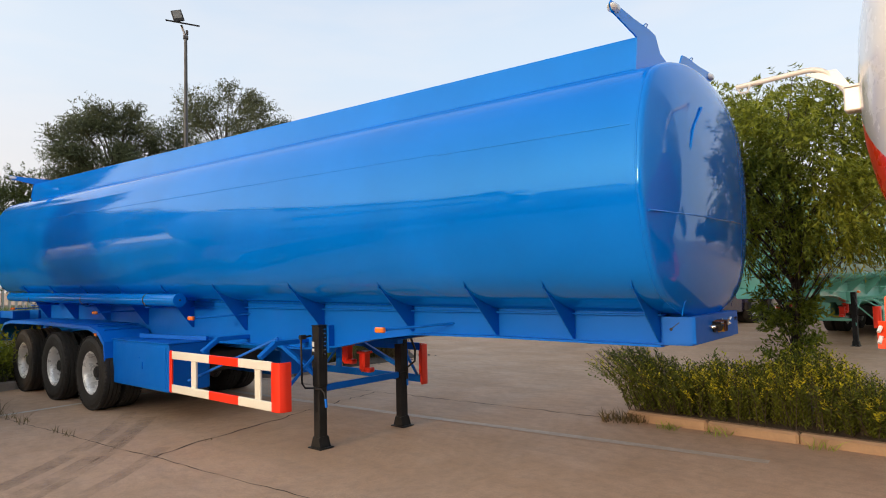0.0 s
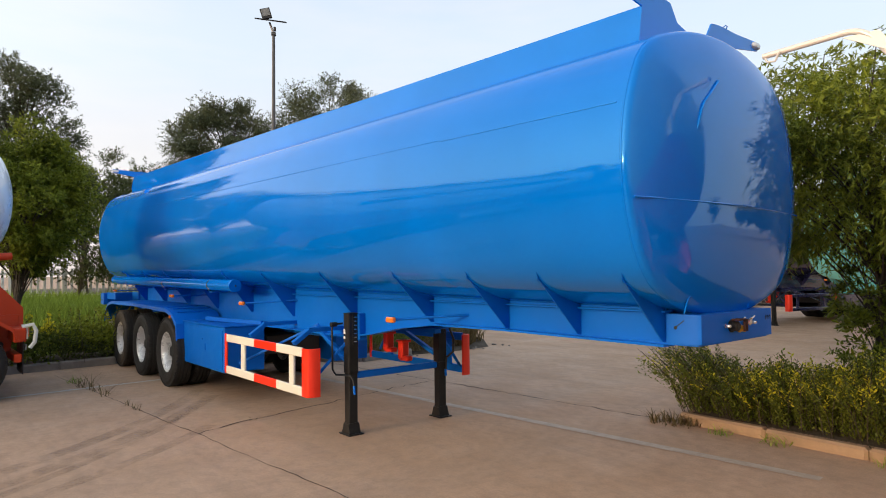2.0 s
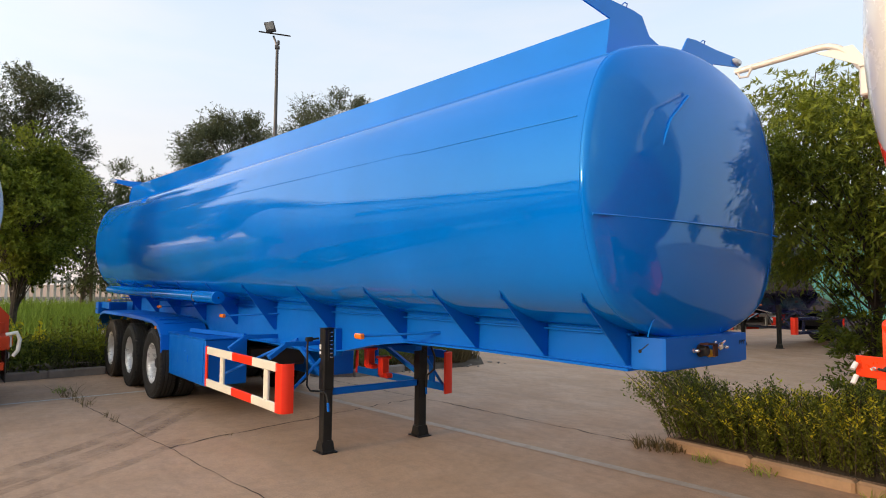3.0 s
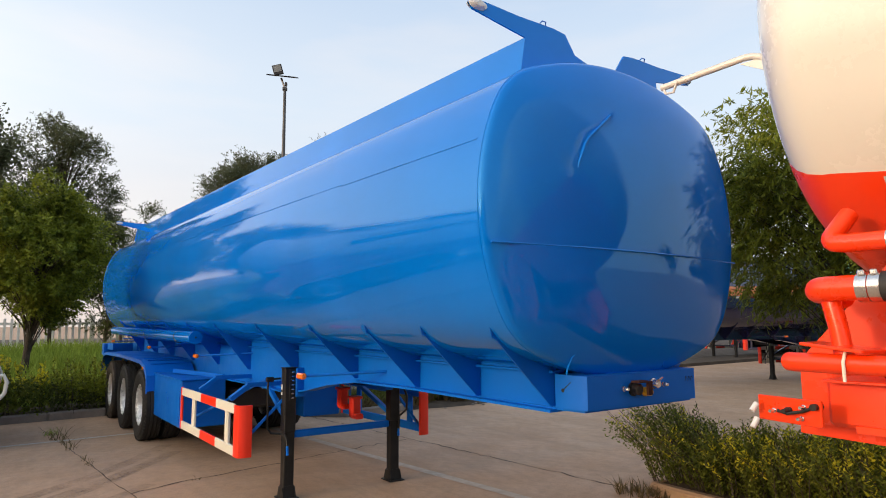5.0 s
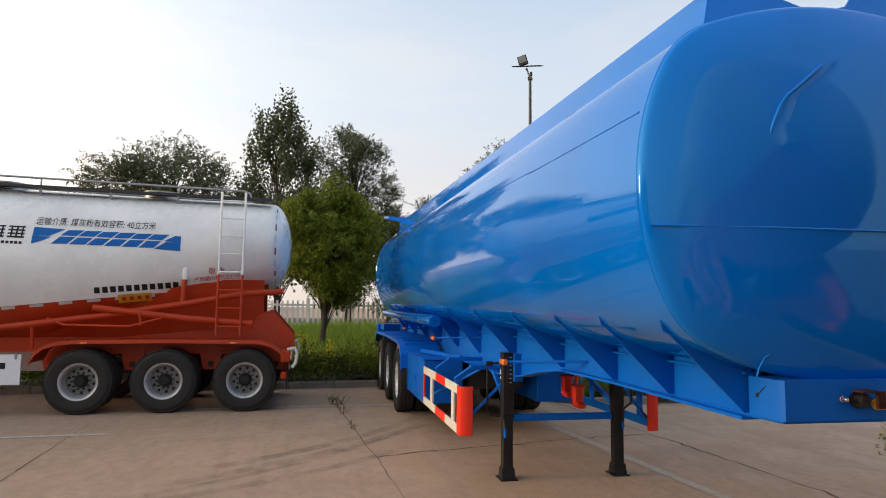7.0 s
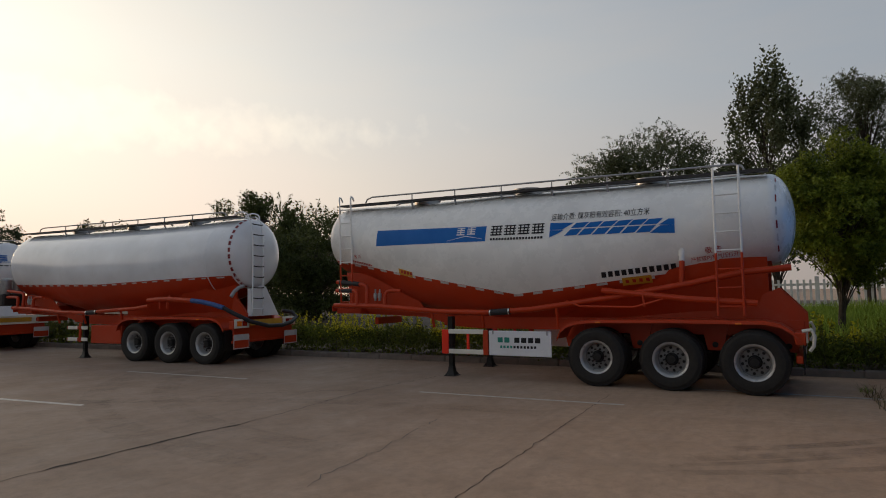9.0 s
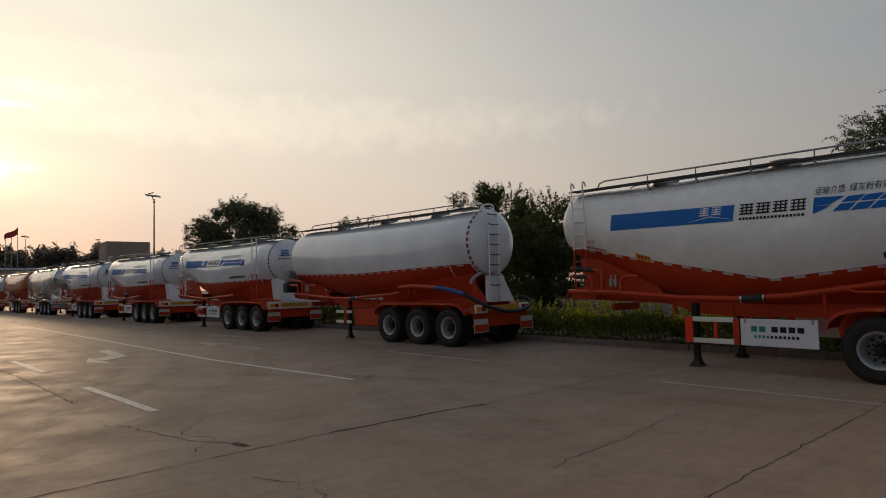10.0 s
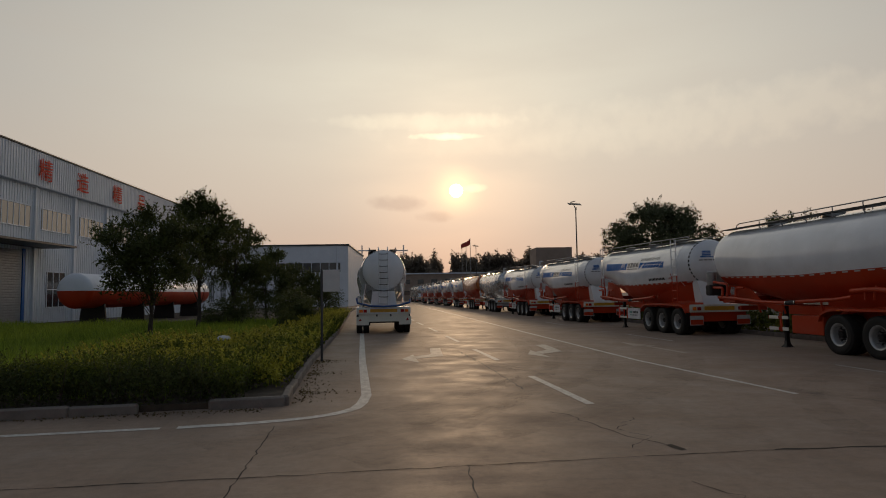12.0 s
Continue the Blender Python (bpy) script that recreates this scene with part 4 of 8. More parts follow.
        plug(-0.12, 1.395, 0.034, 0.05, BLACK, "socket", "black electrical socket with a brown lid")
        lid = Mesh()
        lid.prism([(-0.07, 1.36), (-0.03, 1.36), (-0.03, 1.44), (-0.07, 1.44)], "x", fx + 0.06, fx + 0.075)
        lid.box((fx + 0.05, -0.115, 1.44), (0.06, 0.09, 0.012), 0.003)
        part("socket_lid", lid, matt("brown_lid", (0.05, 0.018, 0.014)), fbox)
        plug(-0.21, 1.40, 0.012, 0.035, CHROME, "air_nipple", "brass air coupling")
        plug(-0.01, 1.372, 0.022, 0.045, YELLOW, "air_coupling", "yellow air coupling cap")
        plug(0.065, 1.415, 0.026, 0.045, CHROME, "air_coupling", "chrome air coupling")
        plug(0.165, 1.405, 0.012, 0.035, CHROME, "air_nipple", "brass air coupling")
        arm = Mesh()
        arm.tube([(fx + 0.05, 0.085, 1.45), (fx + 0.075, 0.06, 1.455), (fx + 0.07, 0.03, 1.44)], 0.008, 6)
        part("coupling_lever", arm, CHROME, fbox)
        wire = Mesh()
        wire.tube([(3.95, -0.52, 1.47), (3.91, -0.524, 1.44), (3.86, -0.526, 1.40)], 0.005, 5)
        wire.lathe([(0.012, 0), (0.012, 0.01), (0.0, 0.011)], 10, Matrix.Translation((3.86, -0.52, 1.398)) @ Matrix.Rotation(radians(-90), 4, "Z"))
        part("earth_wire", wire, BLACK, fbox)
        mark = Mesh()
        for k in range(3):
            mark.tube([(fx + 0.003, 0.40 + k * 0.03, 1.41), (fx + 0.003, 0.41 + k * 0.03, 1.44), (fx + 0.003, 0.425 + k * 0.03, 1.425)], 0.002, 4)
        part("scribble", mark, DECAL_BLACK, fbox)
    # landing legs
    for side in (-1, 1):
        y = side * 0.64
        leg = Mesh()
        leg.box((0, y, 1.0), (0.115, 0.125, 0.66), 0.008)
        legob = part("landing_leg", leg, BLACK, t, "black square landing leg")
        inner = Mesh()
        inner.box((0, y, 0.40), (0.100, 0.110, 0.66), 0.006)
        part("inner_leg", inner, BLACK, legob)
        foot = Mesh()
        foot.loft([[(a * w, y + b * w2, z) for a, b in ((-1, -1), (1, -1), (1, 1), (-1, 1))] for w, w2, z in ((0.054, 0.058, 0.13), (0.058, 0.062, 0.075), (0.068, 0.066, 0.022), (0.070, 0.068, 0.014))], True, (True, True))
        foot.box((0, y, 0.008), (0.22, 0.19, 0.014), 0.003)
        for sg in (-1, 1):
            foot.prism([(-0.085, 0.014), (0.085, 0.014), (0.05, 0.12), (-0.05, 0.12)], "y", y + sg * 0.066 - 0.004, y + sg * 0.066 + 0.004)
        part("foot_plate", foot, BLACK, legob)
        head = Mesh()
        head.box((0, y, 1.332), (0.125, 0.135, 0.008), 0.002)
        part("leg_cap", head, BLACK, legob)
        rack = Mesh()
        rack.box((0.062, y - 0.01, 1.16), (0.008, 0.012, 0.34), 0.002)
        part("bolt_strip", rack, BLACK, legob)
        for k in range(7):
            stud = Mesh()
            stud.box((0.062, y + 0.02, 1.29 - k * 0.045), (0.012, 0.03, 0.014), 0.003)
            part("bolt", stud, CHROME if side < 0 else BLACK, legob)
        if side < 0:
            for z, h in ((1.13, 0.055), (1.065, 0.03)):
                st = Mesh()
                st.box((-0.035, y - 0.0635, z), (0.04, 0.002, h), 0.0005)
                part("sticker", st, DECAL_WHITE, legob, "small white sticker")
        br = Mesh()
        br.box((-0.02, y + side * -0.10, 1.18), (0.22, 0.10, 0.30), 0.006)
        part("leg_bracket", br, paint_mat, legob)
        stay = Mesh()
        stay.beam((-0.05, y - side * 0.02, 0.76), (-0.92, y - side * 0.08, 1.12), 0.05, 0.05)
        part("leg_stay", stay, paint_mat, legob)
        crank = Mesh()
        if side < 0:
            crank.tube([(-0.06, y - 0.07, 1.22), (-0.06, y - 0.16, 1.215), (-0.06, y - 0.20, 1.20), (-0.06, y - 0.205, 1.15), (-0.05, y - 0.205, 0.72), (-0.04, y - 0.17, 0.665), (0.0, y - 0.08, 0.655), (0.12, y - 0.08, 0.655), (0.17, y - 0.08, 0.62), (0.19, y - 0.08, 0.55)], 0.011, 8)
            crank.tube([(-0.06, y - 0.15, 1.215), (-0.06, y - 0.22, 1.215)], 0.026, 10)
        else:
            crank.tube([(0.05, y - 0.02, 1.28), (0.09, y + 0.03, 1.2), (0.15, y + 0.10, 0.95), (0.14, y + 0.10, 0.80), (0.06, y + 0.05, 0.72), (0.06, y + 0.04, 0.56)], 0.014, 8)
        part("crank_handle", crank, BLACK, legob)
        grip = Mesh()
        grip.tube([(0.19, y - 0.08, 0.56), (0.20, y - 0.08, 0.47)] if side < 0 else [(0.06, y + 0.04, 0.58), (0.065, y + 0.04, 0.50)], 0.014, 8)
        part("crank_grip", grip, paint_mat, legob)
    tie = Mesh()
    tie.beam((0, -0.58, 0.64), (0, 0.58, 0.64), 0.05, 0.075, 0.02)
    part("leg_tie", tie, paint_mat, t)
    # side guards
    for side in (-1, 1):
        y = side * 1.155
        guard = Mesh()
        guard.loft([[(xx, y - side * yy, 0.4575), (xx, y - side * yy, 0.9725), (xx - 0.02, y - side * (yy + 0.010), 0.9725), (xx - 0.02, y - side * (yy + 0.010), 0.4575)] for xx, yy in ((-0.15, -0.010), (-0.06, -0.010), (-0.02, 0.0), (0.0, 0.03), (0.006, 0.08), (0.006, 0.13))], True, (True, True))
        g = part("side_guard", guard, BRIGHT_RED, t, "red end panel of the side guard")
        for z in (0.93, 0.51):
            for k, (xa, xb) in enumerate(((-0.15, -0.78), (-0.78, -1.40), (-1.40, -2.30))):
                rail = Mesh()
                rail.box(((xa + xb) / 2, y, z), (xb - xa if xb > xa else xa - xb, 0.03, 0.10), 0.008)
                part("guard_rail", rail, (RAIL_WHITE, BRIGHT_RED, RAIL_WHITE)[k] if side < 0 else paint_mat, g, ("cream rail", "red rail", "cream rail")[k] if side < 0 else "")
        for xk in (-0.42, -1.78):
            post = Mesh()
            post.box((xk, y - side * 0.012, 0.72), (0.11, 0.03, 0.34), 0.006)
            part("guard_post", post, RAIL_WHITE if side < 0 else paint_mat, g)
        endp = Mesh()
        endp.box((-2.335, y, 0.72), (0.06, 0.026, 0.53), 0.006)
        part("guard_end", endp, BRIGHT_RED, g)
        for xk in (-0.42, -1.62):
            armb = Mesh()
            armb.beam((xk, y - side * 0.03, 1.0), (xk, y - side * 0.22, 1.13), 0.075, 0.05)
            armb.beam((xk, y - side * 0.20, 1.14), (xk + 0.02, side * 0.50, 1.14), 0.075, 0.05)
            part("guard_arm", armb, paint_mat, g)
        for pa, pb in (((-0.15, y - side * 0.05, 0.55), (0.0, side * 0.55, 1.15)), ((-2.0, y - side * 0.05, 0.62), (-0.9, side * 0.55, 1.15))):
            brace = Mesh()
            brace.beam(pa, pb, 0.03, 0.03)
            part("guard_brace", brace, paint_mat, g)
        # tool chest
        chest = Mesh()
        chest.box((-3.15, side * 0.86, 0.745), (1.45, 0.58, 0.62), 0.012)
        ch = part("tool_chest", chest, paint_mat, t)
        door = Mesh()
        door.box((-3.15, side * 1.153, 0.745), (1.33, 0.008, 0.53), 0.003)
        dr = part("chest_door", door, paint_mat, ch)
        for c, sz in (((-3.05, side * 1.161, 0.74), (0.03, 0.016, 0.10)), ((-3.15, side * 1.161, 0.84), (0.06, 0.012, 0.02))):
            latch = Mesh()
            latch.box(c, sz, 0.004)
            part("latch", latch, paint_mat, dr)
        lid = Mesh()
        lid.box((-3.15, side * 0.86, 1.062), (1.49, 0.61, 0.014), 0.004)
        part("chest_lid", lid, paint_mat, ch)
        sup = Mesh()
        sup.beam((-2.45, side * 0.6, 1.09), (-3.4, side * 1.0, 1.12), 0.04, 0.06)
        part("chest_bracket", sup, paint_mat, ch)
        # mudguard over the three wheels
        fen = Mesh()
        outer = [(-3.86, 0.80), (-3.89, 1.02), (-4.05, 1.16), (-4.35, 1.235), (-5.0, 1.25), (-6.0, 1.26), (-7.5, 1.25), (-7.8, 1.20), (-7.98, 1.05), (-8.04, 0.85)]
        fen.loft([[(x, side * 0.55, z), (x, side * 1.265, z), (x, side * 1.275, z - 0.055), (x, side * 1.262, z - 0.055), (x, side * 1.25, z - 0.012), (x, side * 0.55, z - 0.012)] for x, z in outer], True, (True, True))
        f = part("mudguard", fen, paint_mat, t)
        for xk, zk in ((-4.1, 1.18), (-4.3, 1.227), (-4.55, 1.24)):
            ribm = Mesh()
            ribm.tube([(xk, side * 0.56, zk + 0.006), (xk, side * 1.17, zk + 0.006)], 0.009, 6)
            part("mudguard_rib", ribm, paint_mat, f)
        flap = Mesh()
        flap.box((-8.05, side * 0.9, 0.62), (0.012, 0.56, 0.46), 0.004)
        part("mud_flap", flap, RAIL_WHITE, f)
        # hose tube
        tube = Mesh()
        ty, tz = side * 0.99, 1.62
        tube.tube([(-2.45, ty, tz), (-2.46, ty, tz), (-8.3, ty, tz + 0.06)], 0.085, 24)
        tb = part("hose_tube", tube, paint_mat, t)
        cap = Mesh()
        cap.lathe([(0.088, -0.05), (0.092, -0.01), (0.088, 0.006), (0.0, 0.008)], 24, Matrix.Translation((-2.45, ty, tz)))
        part("tube_cap", cap, paint_mat, tb)
        eye = Mesh()
        eye.lathe([(0.012, 0.008), (0.012, 0.02), (0.0, 0.02)], 10, Matrix.Translation((-2.45, ty, tz)))
        part("cap_eye", eye, BLACK, tb)
        for xk in (-3.2, -5.1, -7.2):
            strap = Mesh()
            strap.lathe([(0.088, -0.012), (0.092, -0.012), (0.092, 0.012), (0.088, 0.012)], 24, Matrix.Translation((xk, ty, tz + 0.008 * (-xk - 2.4) / 2)))
            part("strap", strap, BLACK, tb)
            shelf = Mesh()
            shelf.box((xk, side * 0.80, tz - 0.10), (0.09, 0.44, 0.016), 0.003)
            part("tube_bracket", shelf, paint_mat, tb)
            stem = Mesh()
            stem.tube([(xk + 0.015, ty + side * 0.06, tz - 0.06), (xk + 0.015, ty + side * 0.085, tz - 0.02)], 0.008, 6)
            part("strap_bolt", stem, CHROME, tb)
        # marker lamps on rods
        for xk, zk in ((1.46, 1.36), (-1.9, 1.40), (-4.5, 1.43), (-8.0, 1.45)):
            rod = Mesh()
            ye = side * (1.10 if xk > -5 else 1.05)
            rod.tube([(xk + 0.35, side * 0.5, zk + 0.03), (xk, ye, zk)] if xk > -4 else [(xk, side * 0.5, zk), (xk, ye, zk)], 0.012, 8)
            r = part("lamp_rod", rod, paint_mat, t)
            lm = Mesh()
            lm.box((xk - 0.01, ye + side * 0.015, zk), (0.11, 0.05, 0.05), 0.014)
            part("side_marker", lm, AMBER, r, "amber side marker lamp")
        lm = Mesh()
        lm.box((-4.12, side * 1.275, 1.12), (0.05, 0.03, 0.05), 0.012)
        part("side_marker", lm, AMBER, f, "amber side marker lamp")
        for k in range(3):
            add_wheel(t, -4.60 - 1.50 * k, side, 1.285, 0.545, detail and side < 0, NEW_WHEEL, 1.045)
    # axles, springs and rear
    for k in range(3):
        ax = Mesh()
        ax.tube([(-4.51 - 1.26 * k, -0.95, 0.53), (-4.51 - 1.26 * k, 0.95, 0.53)], 0.075, 12)
        part("axle", ax, DARK_STEEL, t)
        for side in (-1, 1):
            sp = Mesh()
            for j in range(5):
                sp.box((-4.51 - 1.26 * k, side * 0.5, 0.62 + j * 0.018), (1.15 - j * 0.16, 0.09, 0.016), 0.003)
            sp.box((-4.51 - 1.26 * k, side * 0.5, 0.77), (0.12, 0.10, 0.30), 0.01)
            part("leaf_spring", sp, DARK_STEEL, t)
    for xk in (-1.2, -2.4, -3.6, -6.0, -8.25):
        cr = Mesh()
        cr.box((xk, 0, 1.1), (0.06, 1.0, 0.18), 0.008)
        part("cross_member", cr, paint_mat, t)
    rb = Mesh()
    rb.box((-8.75, 0, 1.26), (0.22, 2.30, 0.26), 0.015)
    rear = part("rear_bumper_box", rb, paint_mat, t)
    for side in (-1, 1):
        for end_x, yk, zk, wide, tall in ((-8.2, 0.5, 1.30, 0.10, 0.20), (-8.0, 1.05, 1.33, 0.04, 0.14)):
            ext = Mesh()
            ext.beam((end_x, side * yk, zk), (-8.68, side * yk, zk), wide, tall)
            part("rear_arm", ext, paint_mat, rear)
        for k in range(3):
            b = Mesh()
            b.box((-8.8 + k * 0.07, side * 1.153, 1.24), (0.022, 0.008, 0.022), 0.003)
            part("bolt", b, CHROME, rear)
    under = Mesh()
    under.box((-8.6, 0, 0.62), (0.09, 2.2, 0.10), 0.01)
    for side in (-1, 1):
        under.beam((-8.55, side * 0.6, 0.66), (-8.4, side * 0.55, 1.0), 0.06, 0.06)
    part("underrun_bar", under, paint_mat, t)
    spare = Mesh()
    spare.box((-3.3, 0.0, 0.75), (1.3, 0.9, 0.3), 0.03)
    part("pump_box", spare, DARK_STEEL, t)
    for yk in (-0.1, 0.25):
        tp = Mesh()
        tp.tube([(-1.5, yk, 0.98), (-6.5, yk, 0.95)], 0.06, 12)
        part("discharge_pipe", tp, paint_mat, t)
    for xk, zk in ((-0.62, 0.90), (-0.30, 0.82)):
        vb = Mesh()
        vb.box((xk, 0.30, zk), (0.10, 0.12, 0.24), 0.02)
        vb.box((xk + 0.05, 0.30, zk - 0.10), (0.17, 0.10, 0.06), 0.02)
        vb.box((xk, 0.30, zk + 0.11), (0.15, 0.14, 0.03), 0.01)
        part("valve", vb, BRIGHT_RED, t, "red discharge valve")
    # the chassis carries a duller coat than the tank
    glossy = {"tank_shell", "dished_head", "rim_weld", "weld_seam", "side_board", "board_weld", "end_plate", "hose_tube", "tube_cap", "grab_handle", "head_weld"}
    for ob in t.children_recursive if paint_mat is BLUE else ():
        if ob.type == "MESH" and ob.data.materials[0] is paint_mat and ob.name.split(".")[0] not in glossy:
            ob.data.materials[0] = BLUE_FRAME
    # behind the tool chest all is drawn out to the trailer's full length
    for ob in t.children_recursive:
        if ob.type == "MESH" and ob.data.users == 1:
            for v in ob.data.vertices:
                if v.co.x < -2.5:
                    v.co.x = -2.5 + (v.co.x + 2.5) * 1.17
    return t


fuel_trailer(BLUE, pose(0, 1.145, 0, 0, 0, -0.9), "glossy blue oval fuel tank trailer standing on black landing legs")

# ---- powder tank trailers ----


class TankShape:
    """Outline of a powder tank: its top runs straight, its belly drops to the middle."""

    def __init__(self, stations, n=2.0):
        self.s, self.n = stations, n

    def at(self, x):
        s = self.s
        for a, b in zip(s, s[1:]):
            if a[0] <= x <= b[0]:
                u = (x - a[0]) / (b[0] - a[0])
                return [p + (q - p) * u for p, q in zip(a[1:], b[1:])]
        return list(s[0][1:] if x < s[0][0] else s[-1][1:])

    def surface(self, x, z, proud=0.004):
        zc, w, h = self.at(x)
        u = max(-0.999, min(0.999, (z - zc) / h))
        return w * (1 - abs(u) ** self.n) ** (1 / self.n) + proud


def decal(shape, verts, faces, name, mat, parent, label="", proud=0.005, side=1):
    m = Mesh()
    m.add([(x, side * shape.surface(x, z, proud + y), z) for x, y, z in verts], faces)
    return part(name, m, mat, parent, label)


def strip(shape, poly, name, mat, parent, label="", proud=0.005, cells=14, side=1):
    """A four-cornered film (x, z) laid on the tank's flank."""
    (ax, az), (bx, bz), (cx, cz), (dx, dz) = poly
    verts, faces, rows = [], [], 5
    for i in range(cells + 1):
        u = i / cells
        for j in range(rows + 1):
            w = j / rows
            x = (ax + (bx - ax) * u) * (1 - w) + (dx + (cx - dx) * u) * w
            z = (az + (bz - az) * u) * (1 - w) + (dz + (cz - dz) * u) * w
            verts.append((x, 0.0, z))
    for i in range(cells):
        for j in range(rows):
            a = i * (rows + 1) + j
            faces.append((a, a + 1, a + rows + 2, a + rows + 1))
    return decal(shape, verts, faces, name, mat, parent, label, proud, side)


def powder_trailer(m, label, upper, lower, edge, shape, mark=True, rear_ladder="side", group="", white_board=True, chassis=None, hose=False, fine=True, nose="ladder", bolts=True):
    """A three-axle powder trailer; local x forward from the middle axle, left is +y, z up."""
    t = thing("powder_tanker", m, label, "tank trailer", group)
    chassis = chassis or lower
    x0, x1 = shape.s[0][0], shape.s[-1][0]

    def edge_z(x):
        for a, b in zip(edge, edge[1:]):
            if a[0] <= x <= b[0]:
                return a[1] + (b[1] - a[1]) * (x - a[0]) / (b[0] - a[0])
        return edge[0][1] if x < edge[0][0] else edge[-1][1]

    def ring(x, grow, k, top, dx=0.0, full=False):
        zc, w, h = shape.at(x)
        u = max(-0.96, min(0.96, (edge_z(x) - zc) / h))
        a0 = math.asin(u)
        pts = []
        for i in range(k + 1):
            a = a0 + (math.pi - 2 * a0) * i / k if top else math.pi - a0 + (math.pi + 2 * a0) * i / k
            pts.append((x + dx, w * grow * math.cos(a), zc + h * grow * math.sin(a)))
        return pts

    xs = sorted({x0, x1, *(e[0] for e in edge if x0 < e[0] < x1), *(s[0] for s in shape.s), *[x0 + (x1 - x0) * i / 20 for i in range(21)]})
    up, low = Mesh(), Mesh()
    up.loft([ring(x, 1, 40, True) for x in xs], False)
    low.loft([ring(x, 1, 40, False) for x in xs], False)
    shell = part("tank_shell", up, upper, t, "", 50)
    part("tank_belly", low, lower, t, "painted lower half of the tank", 50)
    for end, sgn in ((x0, -1), (x1, 1)):
        for top, mat, nm in ((True, upper, "dished_head"), (False, lower, "lower_head")):
            h = Mesh()
            steps = [(0, 1), (0.04, 0.995), (0.10, 0.97), (0.16, 0.92), (0.22, 0.84), (0.27, 0.73), (0.32, 0.58), (0.36, 0.40), (0.385, 0.2), (0.39, 0.02)]
            h.loft([ring(end, k, 40, top, sgn * d) for d, k in steps], False)
            part(nm, h, upper if (mat is upper or (rear_ladder == "rear" and sgn < 0) or abs(edge_z(end) - shape.at(end)[0] + shape.at(end)[2]) < 0.25) else mat, t, "", 50)
    # tape along the edge of the two colours
    for side in (1, -1):
        n = int((x1 - x0) / 0.42) if fine else 0
        drop = 0.052
        for i in range(n):
            xa = x0 + 0.2 + i * 0.42
            if xa + 0.2 > x1:
                break
            za, zb = edge_z(xa), edge_z(xa + 0.2)
            strip(shape, [(xa, za - drop), (xa + 0.2, zb - drop), (xa + 0.2, zb + (0.045 if mark else 0.034) - drop), (xa, za + (0.045 if mark else 0.034) - drop)], "reflective_tape", TAPE_WHITE, shell, "", 0.004, 1, side)
    # platform and hand rail on the top
    ends = [shape.at(x)[0] + shape.at(x)[2] for x in (x0 + 0.1, x1 - 0.1)]

    def topz(x):
        return ends[0] + (ends[1] - ends[0]) * (x - x0) / (x1 - x0)

    for side in (1, -1):
        ledge = Mesh()
        y = side * 0.60
        ledge.loft([[(x, y - side * 0.28, topz(x) + 0.015), (x, y + side * 0.06, topz(x) + 0.015), (x, y + side * 0.075, topz(x) - 0.035), (x, y + side * 0.06, topz(x) - 0.035), (x, y + side * 0.05, topz(x) - 0.005), (x, y - side * 0.28, topz(x) - 0.005)] for x in (x0 - 0.02, x1 + (0.15 if nose == "ladder" else -2.2))], True, (True, True))
        # a light grey ledge, coloured dark to paint the shadow line beneath it
        lg = part("walkway", ledge, DARK_STEEL, t, "steel walkway along the tank top, coloured dark for its shadow line")
        rail = Mesh()
        pts = [(x0 + 0.35, y + side * 0.03, topz(x0) + 0.02), (x0 + 0.38, y + side * 0.03, topz(x0) + 0.10), (x0 + 0.5, y + side * 0.03, topz(x0) + 0.14)]
        pts += [(x1 - 0.9, y + side * 0.03, topz(x1) + 0.14), (x1 - 0.75, y + side * 0.03, topz(x1) + 0.10), (x1 - 0.7, y + side * 0.03, topz(x1) + 0.02)]
        rail.tube(pts, 0.019, 8)
        rl = part("hand_rail", rail, GREY_STEEL, t)
        for k in range(1, 7):
            xk = x0 + 0.5 + (x1 - x0 - 1.4) * k / 7
            post = Mesh()
            post.tube([(xk, y + side * 0.03, topz(xk) + 0.0), (xk, y + side * 0.03, topz(xk) + 0.14)], 0.015, 6)
            part("rail_post", post, GREY_STEEL, rl)
            br = Mesh()
            br.prism([(y + side * 0.04, topz(xk) - 0.02), (y - side * 0.04, topz(xk) - 0.20), (y - side * 0.02, topz(xk) - 0.20), (y + side * 0.06, topz(xk) - 0.05)], "x", xk - 0.02, xk + 0.02)
            part("walkway_bracket", br, GREY_PAINT, lg)
    for u in (0.22, 0.5, 0.78):
        xk = x0 + (x1 - x0) * u
        man = Mesh()
        man.lathe([(0.30, -0.02), (0.30, 0.07), (0.33, 0.075), (0.33, 0.10), (0.12, 0.135), (0.0, 0.135)], 24, Matrix.Translation((xk, 0, shape.at(xk)[0] + shape.at(xk)[2])) @ Matrix.Rotation(radians(-90), 4, "Y"))
        part("manhole", man, GREY_STEEL, t, "round steel manhole cover")

    # ladders: white above, chassis colour below the edge
    def ladder(xa, ya, za, xb, yb, zb, w, rungs, along, name="ladder"):
        la = None
        p0, p1 = Vector((xa, ya, za)), Vector((xb, yb, zb))
        off = Vector((w / 2, 0, 0)) if along == "x" else Vector((0, w / 2, 0))
        split = 0.42
        mid = p0 + (p1 - p0) * split
        for a, b, mat in ((mid, p1, upper), (p0, mid, lower)):
            for sg in (-1, 1):
                st = Mesh()
                st.tube([a + off * sg, b + off * sg], 0.021, 8)
                ob = part("ladder" if la is None else "stile", st, mat, t if la is None else la)
                la = la or ob
